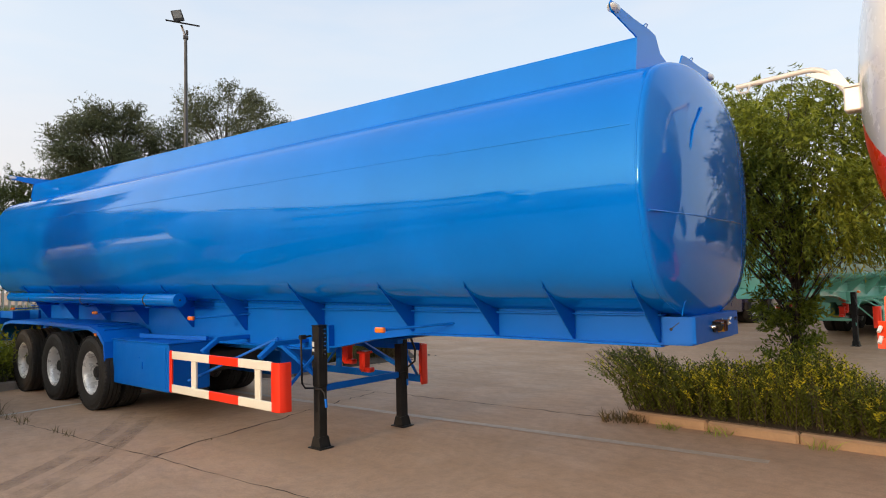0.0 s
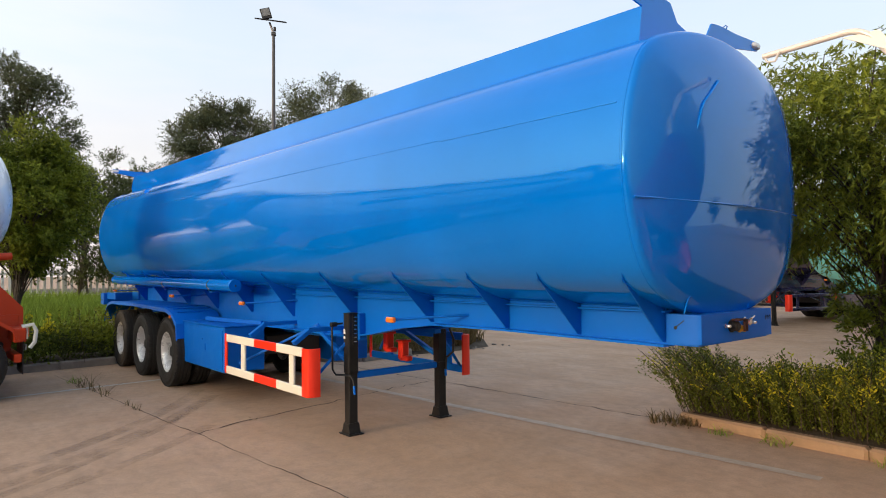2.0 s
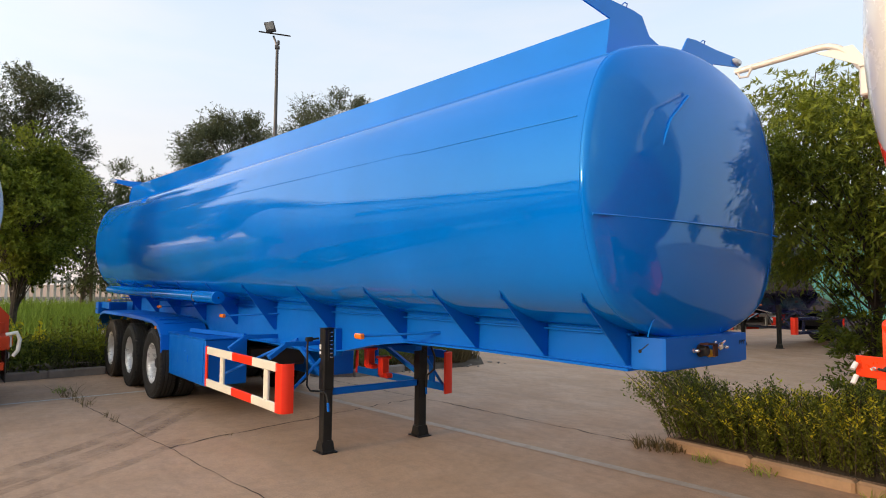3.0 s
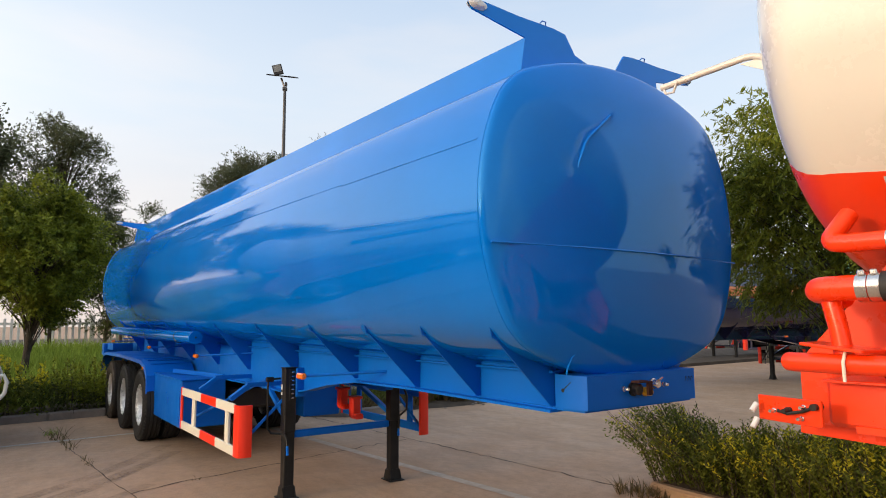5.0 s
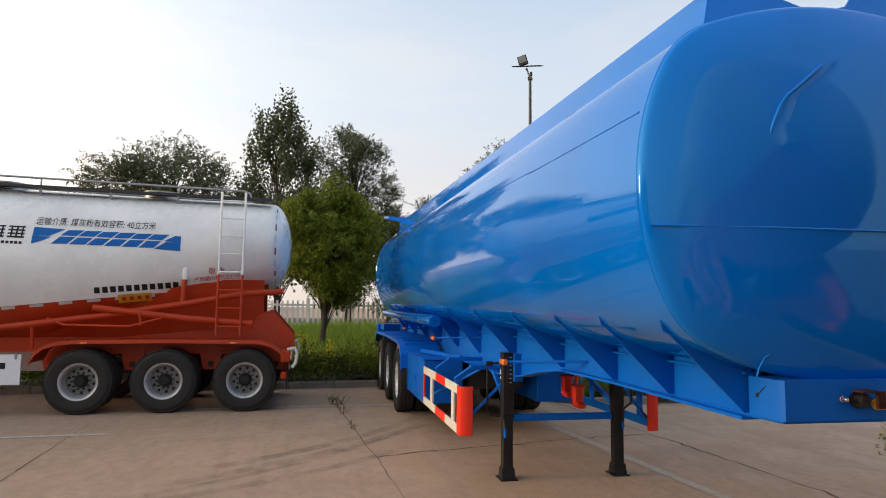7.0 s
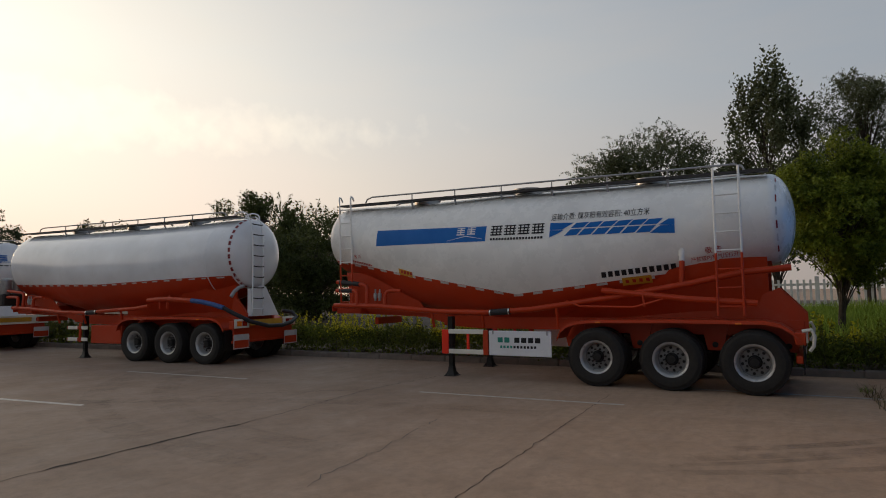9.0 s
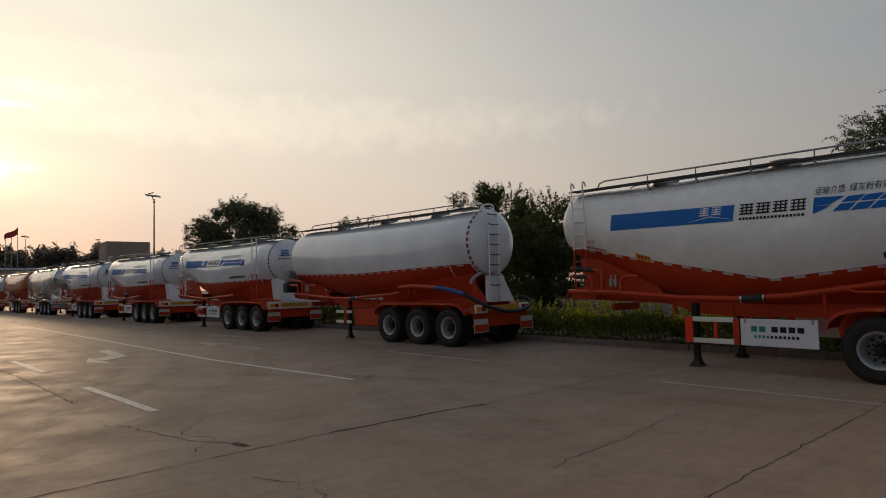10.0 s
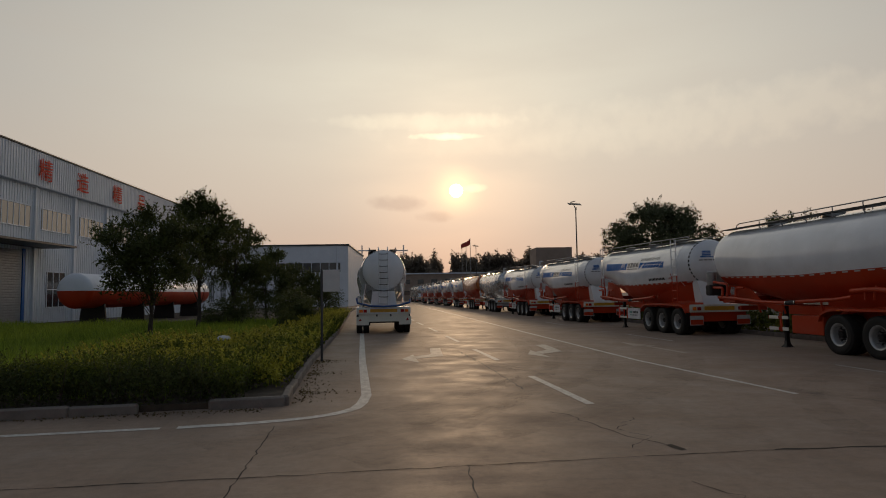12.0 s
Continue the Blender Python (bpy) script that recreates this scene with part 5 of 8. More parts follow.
        for k in range(rungs):
            u = (k + 0.5) / rungs
            q = p0 + (p1 - p0) * u
            rg = Mesh()
            rg.tube([q - off, q + off], 0.016, 6)
            part("rung", rg, lower if u < split else upper, la)

    if rear_ladder == "side":
        ya = shape.surface(x0 + 0.9, 2.9) + 0.02
        ladder(x0 + 0.60, 1.20, 1.29, x0 + 0.60, ya + 0.06, topz(x0) + 0.02, 0.40, 8, "x")
    else:
        zc, w, h = shape.at(x0)

        def on_head(y, z, proud=0.006):
            """A point on the dished rear head."""
            q = min(0.999, math.hypot(y / w, (z - zc) / h))
            return (x0 - float(np.interp(q, [0, 0.2, 0.4, 0.58, 0.73, 0.84, 0.92, 0.97, 0.995, 1], [0.39, 0.385, 0.36, 0.32, 0.27, 0.22, 0.16, 0.10, 0.04, 0])) - proud, y, z)

        yl = 0.26 if hose and fine else 0.0
        if hose:
            lo = None
            for sg in (-1, 1):
                st = Mesh()
                st.tube([(x0 - 0.44, yl + sg * 0.20, 1.25), (x0 - 0.44, yl + sg * 0.20, zc + 0.3), (x0 - 0.36, yl + sg * 0.20, zc + h * 0.86), (x0 - 0.16, yl + sg * 0.20, zc + h * 1.03)], 0.022, 8)
                ob = part("stile" if lo else "ladder", st, upper, lo or t)
                lo = lo or ob
            for k in range(9):
                zk = 1.42 + k * (zc + h * 0.9 - 1.42) / 8.4
                rg = Mesh()
                xk = x0 - (0.46 if zk < zc + 0.35 else 0.46 - 0.12 * (zk - zc - 0.35))
                rg.tube([(xk - 0.05 * math.cos(a), yl + 0.20 * math.sin(a), zk - 0.02 * math.cos(a)) for a in (-1.57, -0.9, -0.3, 0.3, 0.9, 1.57)], 0.016, 6)
                part("rung", rg, DARK_STEEL if k > 0 else upper, lo)
            for sg in (-1, 1):
                hoop = Mesh()
                hoop.tube([(x0 - 0.30, yl + sg * 0.20, zc + h * 0.92)] + [(x0 - 0.02 - 0.26 * math.cos(a), yl + sg * 0.22, zc + h * 1.0 + 0.13 * math.sin(a)) for a in (0.2, 0.7, 1.2, 1.57, 2.0, 2.5, 3.0)], 0.019, 8)
                part("hand_hoop", hoop, upper, lo)
        elif mark:
            ladder(x0 + 0.60, 1.20, 1.29, x0 + 0.60, shape.surface(x0 + 0.9, 2.9) + 0.08, topz(x0) + 0.02, 0.40, 8, "x")
        if hose and not fine:
            # an unbroken black line round the head
            line_ring = Mesh()
            line_ring.loft([[on_head(w * r * math.cos(a), zc + h * r * math.sin(a)) for a in [2 * math.pi * i / 48 for i in range(49)]] for r in (0.955, 0.99)], False)
            part("rim_line", line_ring, DECAL_BLACK, shell, "black line round the rear head")
        else:
            for k in range(34):
                a0, a1 = 2 * math.pi * k / 34, 2 * math.pi * (k + 0.62) / 34
                tp = Mesh()
                tp.add([on_head(w * r * math.cos(a), zc + h * r * math.sin(a)) for r in (0.962, 0.990) for a in (a0, (a0 + a1) / 2, a1)], [(0, 1, 4, 3), (1, 2, 5, 4)])
                part("reflective_tape", tp, TAPE_RED if hose else DECAL_BLACK, shell)
        joint = Mesh()
        zj, wj, hj = shape.at(x0 + 0.62)
        joint.loft([[(x0 + 0.62 + d, (wj + e) * math.cos(a), zj + (hj + e) * math.sin(a)) for a in [2 * math.pi * i / 48 for i in range(48)]] for d, e in ((0.012, -0.003), (0.012, 0.005), (-0.012, 0.005), (-0.012, -0.003))])
        part("weld_seam", joint, upper, shell)
        fair = Mesh()
        if hose and fine:
            fair.prism([(0.48, 1.22), (0.48, 1.95), (0.02, 2.05), (-0.10, 2.0), (-0.62, 1.22)], "x", x0 - 0.40, x0 - 0.28)
        elif hose:
            fair.prism([(-0.50, 1.95), (0.50, 1.95), (0.62, 1.24), (-0.62, 1.24)], "x", x0 - 0.40, x0 - 0.10)
        else:
            fair.loft([[(x0 - 0.42, k, zlow), (x0 + 0.25, k, zlow), (x0 + 0.25, k * 1.22, 2.14), (x0 - 0.14, k * 1.22, 2.14)] for k, zlow in ((-0.52, 1.10), (-0.25, 1.10), (0.25, 1.10), (0.52, 1.10))], True, (True, True))
        part("fairing", fair, upper, t, "plain sheet fairing under the rear head")
        if hose and not fine:
            # bars that stand up on the roof's two edges
            for sg in (-1, 1):
                tb = Mesh()
                tb.tube([(x0 + 0.1, sg * 0.98, zc + h * 0.75), (x0 + 0.1, sg * 0.98, zc + h + 0.22)], 0.028, 8)
                tb.tube([(x0 + 0.1, sg * 0.55, zc + h - 0.03), (x0 + 0.1, sg * 1.18, zc + h - 0.03)], 0.028, 8)
                part("roof_bar", tb, upper, t, "upright bar with a cross arm")
            for sg in (-1, 1):
                skirt = Mesh()
                skirt.loft([[(x, sg * (shape.surface(x, 2.35, 0.0) - 0.02), 2.35), (x, sg * 1.02, 1.26), (x, sg * 0.98, 1.26), (x, sg * (shape.surface(x, 2.35, 0.0) - 0.06), 2.35)] for x in (x0 + 0.05, x0 + 0.6, 0.6)], True, (True, True))
                part("tail_skirt", skirt, upper, t)
    # front ladder
    if nose == "ladder" and not hose:
        ladder(x1 - 0.43, 1.02, 1.42, x1 - 0.40, shape.surface(x1 - 0.4, 2.9) + 0.05, topz(x1) - 0.02, 0.34, 8, "x")
    for dx in (-0.57, -0.23) if nose == "ladder" and not hose else ():
        hoop = Mesh()
        yy = shape.surface(x1 - 0.4, 2.9) + 0.05
        hoop.tube([(x1 + dx, yy, topz(x1) - 0.05), (x1 + dx, yy, topz(x1) + 0.08), (x1 + dx + 0.03, yy - 0.05, topz(x1) + 0.14), (x1 + dx + 0.06, yy - 0.14, topz(x1) + 0.14), (x1 + dx + 0.06, yy - 0.2, topz(x1) + 0.05)], 0.02, 8)
        part("hand_hoop", hoop, upper, t)

    # chassis
    for side in (1, -1):
        beam = Mesh()
        y = side * 0.50
        beam.prism([(7.55, 1.30), (5.4, 1.22), (4.6, 1.02), (4.0, 0.98), (-2.1, 0.98), (-2.1, 1.30), (-1.7, 1.75), (-0.9, 1.40), (1.0, 1.22), (4.8, 1.26), (5.6, 1.40), (7.55, 1.42)], "y", y - 0.04, y + 0.04)
        part("frame_beam", beam, chassis, t)
        cradle = Mesh()
        zc, w, h = shape.at(x0 + 0.3)
        edge_pts = [(2.6, 1.45), (1.7, 1.62), (0.9, 1.78), (0.1, zc - h * 0.72), (-0.8, zc - h * 0.72), (x0 + 0.06, zc - h * 0.72)]
        # a skirt that leans in from the belly down to the frame
        cradle.loft([[(x, side * (shape.surface(x, z, 0.0) - 0.05), z), (x, side * 0.46, 1.18), (x, side * 0.43, 1.18), (x, side * (shape.surface(x, z, 0.0) - 0.08), z)] for x, z in edge_pts], True, (True, True))
        part("rear_cradle", cradle, lower, t)
        front = Mesh()
        zc, w, h = shape.at(x1 - 0.3)
        front.prism([(5.3, 1.3), (7.5, 1.36), (7.5, 1.62), (x1 - 0.1, zc - h * 0.85), (6.0, zc - h * 0.95)], "y", side * 0.60 - 0.015, side * 0.60 + 0.015)
        part("front_cradle", front, lower, t)
        # mudguard
        fen = Mesh()
        outer = [(2.05, 0.86), (1.98, 1.02), (1.86, 1.12), (1.66, 1.185), (1.4, 1.21), (0.0, 1.225), (-1.5, 1.21), (-1.72, 1.16), (-1.88, 1.05), (-1.98, 0.9)]
        fen.loft([[(x, side * 0.62, z), (x, side * 1.245, z), (x, side * 1.25, z - 0.06), (x, side * 1.235, z - 0.06), (x, side * 1.23, z - 0.015), (x, side * 0.62, z - 0.015)] for x, z in outer], True, (True, True))
        f = part("mudguard", fen, lower, t)
        for xk in (1.25, -1.1):
            lm = Mesh()
            lm.box((xk, side * 1.255, 1.165), (0.10, 0.02, 0.03), 0.006)
            part("side_marker", lm, AMBER, f, "amber side marker lamp")
        flap = Mesh()
        flap.box((-2.02, side * 0.92, 0.62), (0.012, 0.60, 0.50), 0.004)
        part("mud_flap", flap, BLACK, f)
        for k in (-1, 0, 1):
            add_wheel(t, 1.31 * k, side, 1.25, 0.53, bolts and fine and side > 0)
        for xk in (1.93, 0.655, -0.655, -1.80):
            hang = Mesh()
            hang.prism([(xk - 0.24, 1.20), (xk + 0.24, 1.20), (xk + 0.13, 0.66), (xk - 0.13, 0.66)], "y", side * 0.50 - 0.07, side * 0.50 + 0.07)
            hb = part("spring_hanger", hang, lower, t)
            if fine and side > 0:
                pin = Mesh()
                pin.lathe([(0.05, 0.0), (0.05, 0.03), (0.03, 0.04), (0.0, 0.04)], 14, Matrix.Translation((xk, 0.57, 0.76)) @ Matrix.Rotation(radians(90), 4, "Z"))
                part("hanger_pin", pin, DARK_STEEL, hb)
        sill = Mesh()
        sill.box((0.0, side * 0.50, 1.06), (4.1, 0.09, 0.26), 0.01)
        part("frame_sill", sill, lower, t)
        # landing leg
        xl = 3.80 if hose and fine else 4.52
        leg = Mesh()
        leg.box((xl, side * 0.92, 0.95), (0.12, 0.13, 0.60), 0.008)
        lo = part("landing_leg", leg, BLACK, t)
        il = Mesh()
        il.box((xl, side * 0.92, 0.36), (0.10, 0.105, 0.60), 0.006)
        part("inner_leg", il, BLACK, lo)
        ft = Mesh()
        ft.loft([[(xl + a * w1, side * 0.92 + b * w1, z) for a, b in ((-1, -1), (1, -1), (1, 1), (-1, 1))] for w1, z in ((0.055, 0.19), (0.065, 0.1), (0.11, 0.02), (0.13, 0.014), (0.13, 0.0))], True, (True, True))
        part("foot_plate", ft, BLACK, lo)
        # side guard or board
        if white_board:
            y = side * 1.20
            bd = Mesh()
            bd.box((2.83, y, 0.735), (1.32, 0.03, 0.49), 0.006)
            board = part("side_board", bd, WHITE, t, "white enamel side board with a dealer's mark")
            for i, (w1, h1, zz, mt) in enumerate(((0.36, 0.10, 0.80, DECAL_GREEN), (0.60, 0.10, 0.80, DECAL_BLACK))):
                lt = Mesh()
                xx = 3.17 if i == 0 else 2.66
                for q in range(2 if i == 0 else 4):
                    lt.box((xx + (0.07 if i == 0 else 0.22) - q * 0.145, y + side * 0.017, zz), (0.11, 0.004, h1), 0.002)
                part("emblem", lt, mt, board)
            for q in range(11):
                lt = Mesh()
                lt.box((3.22 - q * 0.072, y + side * 0.017, 0.665), (0.045, 0.004, 0.05), 0.002)
                part("bar", lt, DECAL_GREEN if q < 4 else DECAL_BLACK, board)
            for xk in (3.40, 2.25):
                hg = Mesh()
                hg.box((xk, y + side * 0.02, 0.95), (0.03, 0.02, 0.09), 0.004)
                part("hinge", hg, GREY_STEEL, board)
            gd = Mesh()
            gd.box((3.57, y, 0.735), (0.11, 0.04, 0.50), 0.008)
            g = part("side_guard", gd, chassis, t)
            for zz in (0.95, 0.54):
                rl = Mesh()
                rl.box((4.02, y, zz), (0.82, 0.03, 0.095), 0.008)
                part("guard_rail", rl, RAIL_WHITE, g, "cream guard rail")
            for xk, ww in ((4.52, 0.16), (3.98, 0.06)):
                ps = Mesh()
                ps.box((xk, y - side * 0.012, 0.735), (ww, 0.03, 0.50), 0.006)
                part("guard_post", ps, BRIGHT_RED, g)
        else:
            y = side * 1.12
            bx = Mesh()
            bx.box((2.62, side * 0.85, 0.72), (1.30, 0.56, 0.52), 0.015)
            part("tool_chest", bx, lower, t)
            gd = Mesh()
            gd.box((3.78, y - side * 0.01, 0.76), (0.09, 0.04, 0.56), 0.008)
            g = part("side_guard", gd, chassis, t)
            for zz in (0.90, 0.56):
                for xa, xb in ((4.32, 3.88), (3.70, 3.44)):
                    rl = Mesh()
                    rl.box(((xa + xb) / 2, y, zz), (xa - xb, 0.03, 0.10), 0.008)
                    part("guard_rail", rl, RAIL_WHITE, g, "white guard rail")
                ps = Mesh()
                ps.box((3.90, y, zz), (0.90, 0.02, 0.08), 0.006)
                part("guard_core", ps, chassis, g)
    for xk in (6.8, 4.9, 2.8, 0.65, -0.65):
        cr = Mesh()
        cr.box((xk, 0, 1.12), (0.10, 1.0, 0.16), 0.01)
        part("cross_member", cr, chassis, t)
    for k in (-1, 0, 1):
        ax = Mesh()
        ax.tube([(1.31 * k, -0.95, 0.53), (1.31 * k, 0.95, 0.53)], 0.075, 12)
        part("axle", ax, DARK_STEEL, t)
        for side in (1, -1):
            sp = Mesh()
            for j in range(4):
                sp.box((1.31 * k, side * 0.5, 0.62 + j * 0.02), (1.15 - j * 0.18, 0.09, 0.018), 0.003)
            sp.box((1.31 * k, side * 0.5, 0.80), (0.14, 0.12, 0.36), 0.012)
            part("leaf_spring", sp, DARK_STEEL, t)

    if nose == "ladder":
        # blow pipe along the flank, with its branches
        pipe = Mesh()
        pipe.tube([(x1 - 0.05, 1.02, 1.50), (6.4, 1.06, 1.48), (4.7, 1.10, 1.36), (3.6, 1.12, 1.34), (2.6, 1.10, 1.40), *([(1.0, 1.02, 1.62), (-0.4, 0.98, 1.86), (-1.2, 0.98, 2.02), (-1.9, 0.9, 2.08)] if rear_ladder == "side" else [(1.4, 1.10, 1.46), (0.9, 1.12, 1.52)])], 0.055, 12)
        pp = part("blow_pipe", pipe, lower, t, "painted steel air pipe along the flank")
        for xa, xb, za, zb in ((3.5, 3.05, 1.34, 1.365),):
            hz = Mesh()
            hz.tube([(xa, 1.121, za), (xb, 1.112, zb)], 0.066, 14)
            part("rubber_sleeve", hz, HOSE, pp, "black rubber sleeve")
            for xk, zk in ((xa - 0.02, za), (xb + 0.02, zb)):
                cl = Mesh()
                cl.lathe([(0.066, -0.014), (0.071, -0.014), (0.071, 0.014), (0.066, 0.014)], 16, Matrix.Translation((xk, 1.118, zk)))
                part("hose_clip", cl, CHROME, pp)
        for pts, r in (([(6.67, 1.05, 1.5), (6.67, 1.03, 1.88), (6.72, 1.02, 1.95), (6.82, 1.02, 1.98), (7.60, 0.98, 2.05)], 0.045), ([(6.95, 1.06, 1.5), (6.95, 1.04, 1.76), (6.99, 1.03, 1.82), (7.06, 1.02, 1.84), (7.62, 0.98, 1.85)], 0.045), ([(6.16, 1.06, 1.48), (6.16, 1.04, 1.74), (6.11, 1.02, 1.80), (6.03, 1.01, 1.82), (5.75, 1.0, 1.82)], 0.045),
                       ([(4.9, 1.1, 1.38), (4.9, 1.0, 1.02)], 0.03), ([(2.1, 1.08, 1.46), (2.1, 1.0, 1.05)], 0.03), ([(3.7, 1.1, 1.34), (3.7, 1.0, 1.02)], 0.03),
                       ([(1.2, 1.06, 1.75), (-0.3, 1.12, 1.58), (-1.4, 1.13, 1.50)], 0.055), ([(0.45, 1.14, 1.68), (0.42, 1.16, 1.45)], 0.018),
                       ([(1.9, 1.05, 1.56), (1.6, 1.14, 1.46), (0.6, 1.16, 1.44), (0.1, 1.14, 1.58)], 0.02), ([(-0.2, 0.98, 1.85), (-0.22, 1.0, 2.2), (-0.22, 0.99, 2.35)], 0.045)):
            if rear_ladder != "side" and min(p[0] for p in pts) < 0.3:
                continue
            br = Mesh()
            br.tube(pts, r, 10)
            part("branch_pipe", br, lower, pp)
        for xa, xb, za, zb in ((6.90, 7.50, 1.986, 2.041), (7.10, 7.50, 1.841, 1.848)) if rear_ladder == "side" else ():
            hz = Mesh()
            hz.tube([(xa, 1.016, za), (xb, 0.988, zb)], 0.055, 12)
            part("rubber_sleeve", hz, HOSE, pp, "black rubber sleeve")
        for xk, zk in ((6.46, 1.60), (6.34, 1.60)):
            sv = Mesh()
            sv.lathe([(0.03, 0), (0.03, 0.05), (0.045, 0.06), (0.045, 0.16), (0.02, 0.18), (0.02, 0.26), (0.0, 0.265)], 12, Matrix.Translation((xk, 1.0, zk)) @ Matrix.Rotation(radians(-90), 4, "Y"))
            part("safety_valve", sv, GREY_STEEL, pp, "steel safety valve")
        if rear_ladder == "side":
            vp = Mesh()
            vp.lathe([(0.05, 0.0), (0.055, 0.10), (0.055, 0.22), (0.04, 0.26), (0.04, 0.42), (0.03, 0.46)], 14, Matrix.Translation((-0.22, 0.99, 2.25)) @ Matrix.Rotation(radians(-90), 4, "Y"))
            part("vent_stub", vp, upper, pp)
        # front plate with couplings
        fp = Mesh()
        fp.box((x1 + 0.10, 0.62, 1.42), (0.03, 0.60, 0.13), 0.006)
        fpo = part("front_plate", fp, lower, t)
        head = Mesh()
        head.box((x1 - 0.30, 0, 1.42), (0.75, 1.6, 0.24), 0.02)
        part("front_box", head, lower, t)
        for y, z, mt in ((0.80, 1.45, CHROME), (0.62, 1.44, BLACK), (0.50, 1.40, BRASS)):
            c = Mesh()
            c.lathe([(0.03, 0), (0.03, 0.02), (0.02, 0.022), (0.02, 0.06), (0, 0.06)], 12, Matrix.Translation((x1 + 0.115, y, z)))
            part("air_coupling", c, mt, fpo)
    else:
        def pipe_run(pts, r, name="blow_pipe", mat=None, parent=None):
            q = Mesh()
            q.tube(pts, r, 16)
            return part(name, q, mat or lower, parent or t)

        def bend(a, b, c, r, n=6):
            """From a round the corner b to c with an elbow of radius r."""
            a, b, c = Vector(a), Vector(b), Vector(c)
            p0, p1 = b + (a - b).normalized() * r, b + (c - b).normalized() * r
            return [a] + [p0 * (1 - u) ** 2 + b * 2 * u * (1 - u) + p1 * u ** 2 for u in [i / n for i in range(n + 1)]] + [c]

        main = pipe_run([(7.37, 0.98, 1.635), (7.34, 1.0, 1.635), (6.0, 1.0, 1.625), (3.0, 1.0, 1.55), (0.0, 0.98, 1.7)], 0.036)
        cap = Mesh()
        cap.lathe([(0.036, -0.02), (0.032, 0.012), (0.02, 0.024), (0.0, 0.027)], 16, Matrix.Translation((7.37, 0.98, 1.635)))
        part("pipe_cap", cap, lower, main)
        pipe_run([(7.185, 0.95, 1.62), (7.20, 0.955, 1.76), (7.225, 0.955, 1.89)], 0.033)
        riser = pipe_run(bend((7.235, 0.80, 1.88), (7.275, 0.99, 1.905), (6.9, 1.0, 1.905), 0.08), 0.046)
        pipe_run([(7.05, 1.0, 1.905), (6.2, 1.0, 1.91)], 0.052, "rubber_sleeve", HOSE, riser)
        high = pipe_run(bend((7.18, 0.84, 2.19), (7.215, 0.97, 2.07), (6.4, 0.99, 2.055), 0.06), 0.034)
        pipe_run([(6.95, 0.985, 2.065), (6.4, 0.99, 2.055)], 0.037, "rubber_sleeve", HOSE, high)
        for xk, yk, zk, r, own in ((7.085, 1.0, 1.905, 0.054, riser), (7.045, 1.0, 1.905, 0.055, riser), (6.99, 0.985, 2.066, 0.038, high), (6.95, 0.985, 2.065, 0.039, high)):
            cl = Mesh()
            cl.lathe([(r - 0.006, -0.018), (r, -0.018), (r, 0.018), (r - 0.006, 0.018)], 18, Matrix.Translation((xk, yk, zk)))
            cl.box((xk, yk + r * 0.6, zk + r * 0.9), (0.024, 0.018, 0.02), 0.004)
            part("hose_clip", cl, CHROME, own, "bright steel hose clip")
        strap = Mesh()
        strap.tube([(7.16, 1.04, 1.575), (7.16, 1.042, 1.645), (7.16, 1.02, 1.675), (7.16, 0.97, 1.675)], 0.006, 8)
        part("pipe_strap", strap, RAIL_WHITE, main)
        gus = Mesh()
        gus.prism([(6.2, 1.58), (7.10, 1.58), (7.14, 1.66), (6.85, 1.86), (6.2, 2.0)], "y", 0.84, 0.856)
        part("front_gusset", gus, lower, t)
        ledge2 = Mesh()
        ledge2.beam((7.30, 0.95, 1.705), (7.08, 0.98, 1.68), 0.16, 0.012)
        part("pipe_shelf", ledge2, lower, t)
        head = Mesh()
        head.box((6.2, 0, 1.48), (2.2, 1.72, 0.18), 0.015)
        part("front_box", head, lower, t)
        flange = Mesh()
        flange.box((6.2, 0.86, 1.565), (2.16, 0.16, 0.012), 0.003)
        flange.box((6.2, 0.87, 1.39), (2.0, 0.02, 0.03), 0.003)
        part("front_flange", flange, lower, t)
        fp = Mesh()
        fp.box((0, 0, 0), (0.27, 0.014, 0.095), 0.004, Matrix.Translation((7.375, 1.0, 1.452)) @ Matrix.Rotation(radians(-14), 4, "Z"))
        fpo = part("front_plate", fp, lower, t)
        for xk, zk, mt, r in ((7.37, 1.455, BLACK, 0.012), (7.31, 1.472, CHROME, 0.009), (7.42, 1.45, CHROME, 0.009), (7.32, 1.43, CHROME, 0.009), (7.265, 1.478, BLACK, 0.018)):
            c = Mesh()
            c.lathe([(r, 0), (r, 0.02), (r * 0.7, 0.022), (r * 0.7, 0.05), (0, 0.05)], 12, Matrix.Translation((xk, 1.01, zk)) @ Matrix.Rotation(radians(90), 4, "Z"))
            part("air_coupling", c, mt, fpo)
        cable = Mesh()
        cable.tube([(7.40, 1.04, 1.452), (7.36, 1.05, 1.446), (7.31, 1.04, 1.458), (7.27, 1.02, 1.476)], 0.006, 8)
        part("cable", cable, BLACK, fpo)
        for z, dz in ((1.47, 0.035), (1.415, 0.045)):
            tag = Mesh()
            tag.tube([(7.49, 1.02, z), (7.50, 1.04, z - dz * 0.8)], 0.011, 10)
            part("plastic_plug", tag, DECAL_WHITE, fpo, "white plastic plug")
        # swinging hose arm on the front of the tank
        am = Mesh()
        am.tube(bend((8.39, 0.20, 3.215), (7.83, 0.10, 3.27), (7.68, 0.08, 3.05), 0.10), 0.020, 12)
        ao = part("hose_arm", am, upper, t, "cream tube arm that reaches out over the gap")
        kn = Mesh()
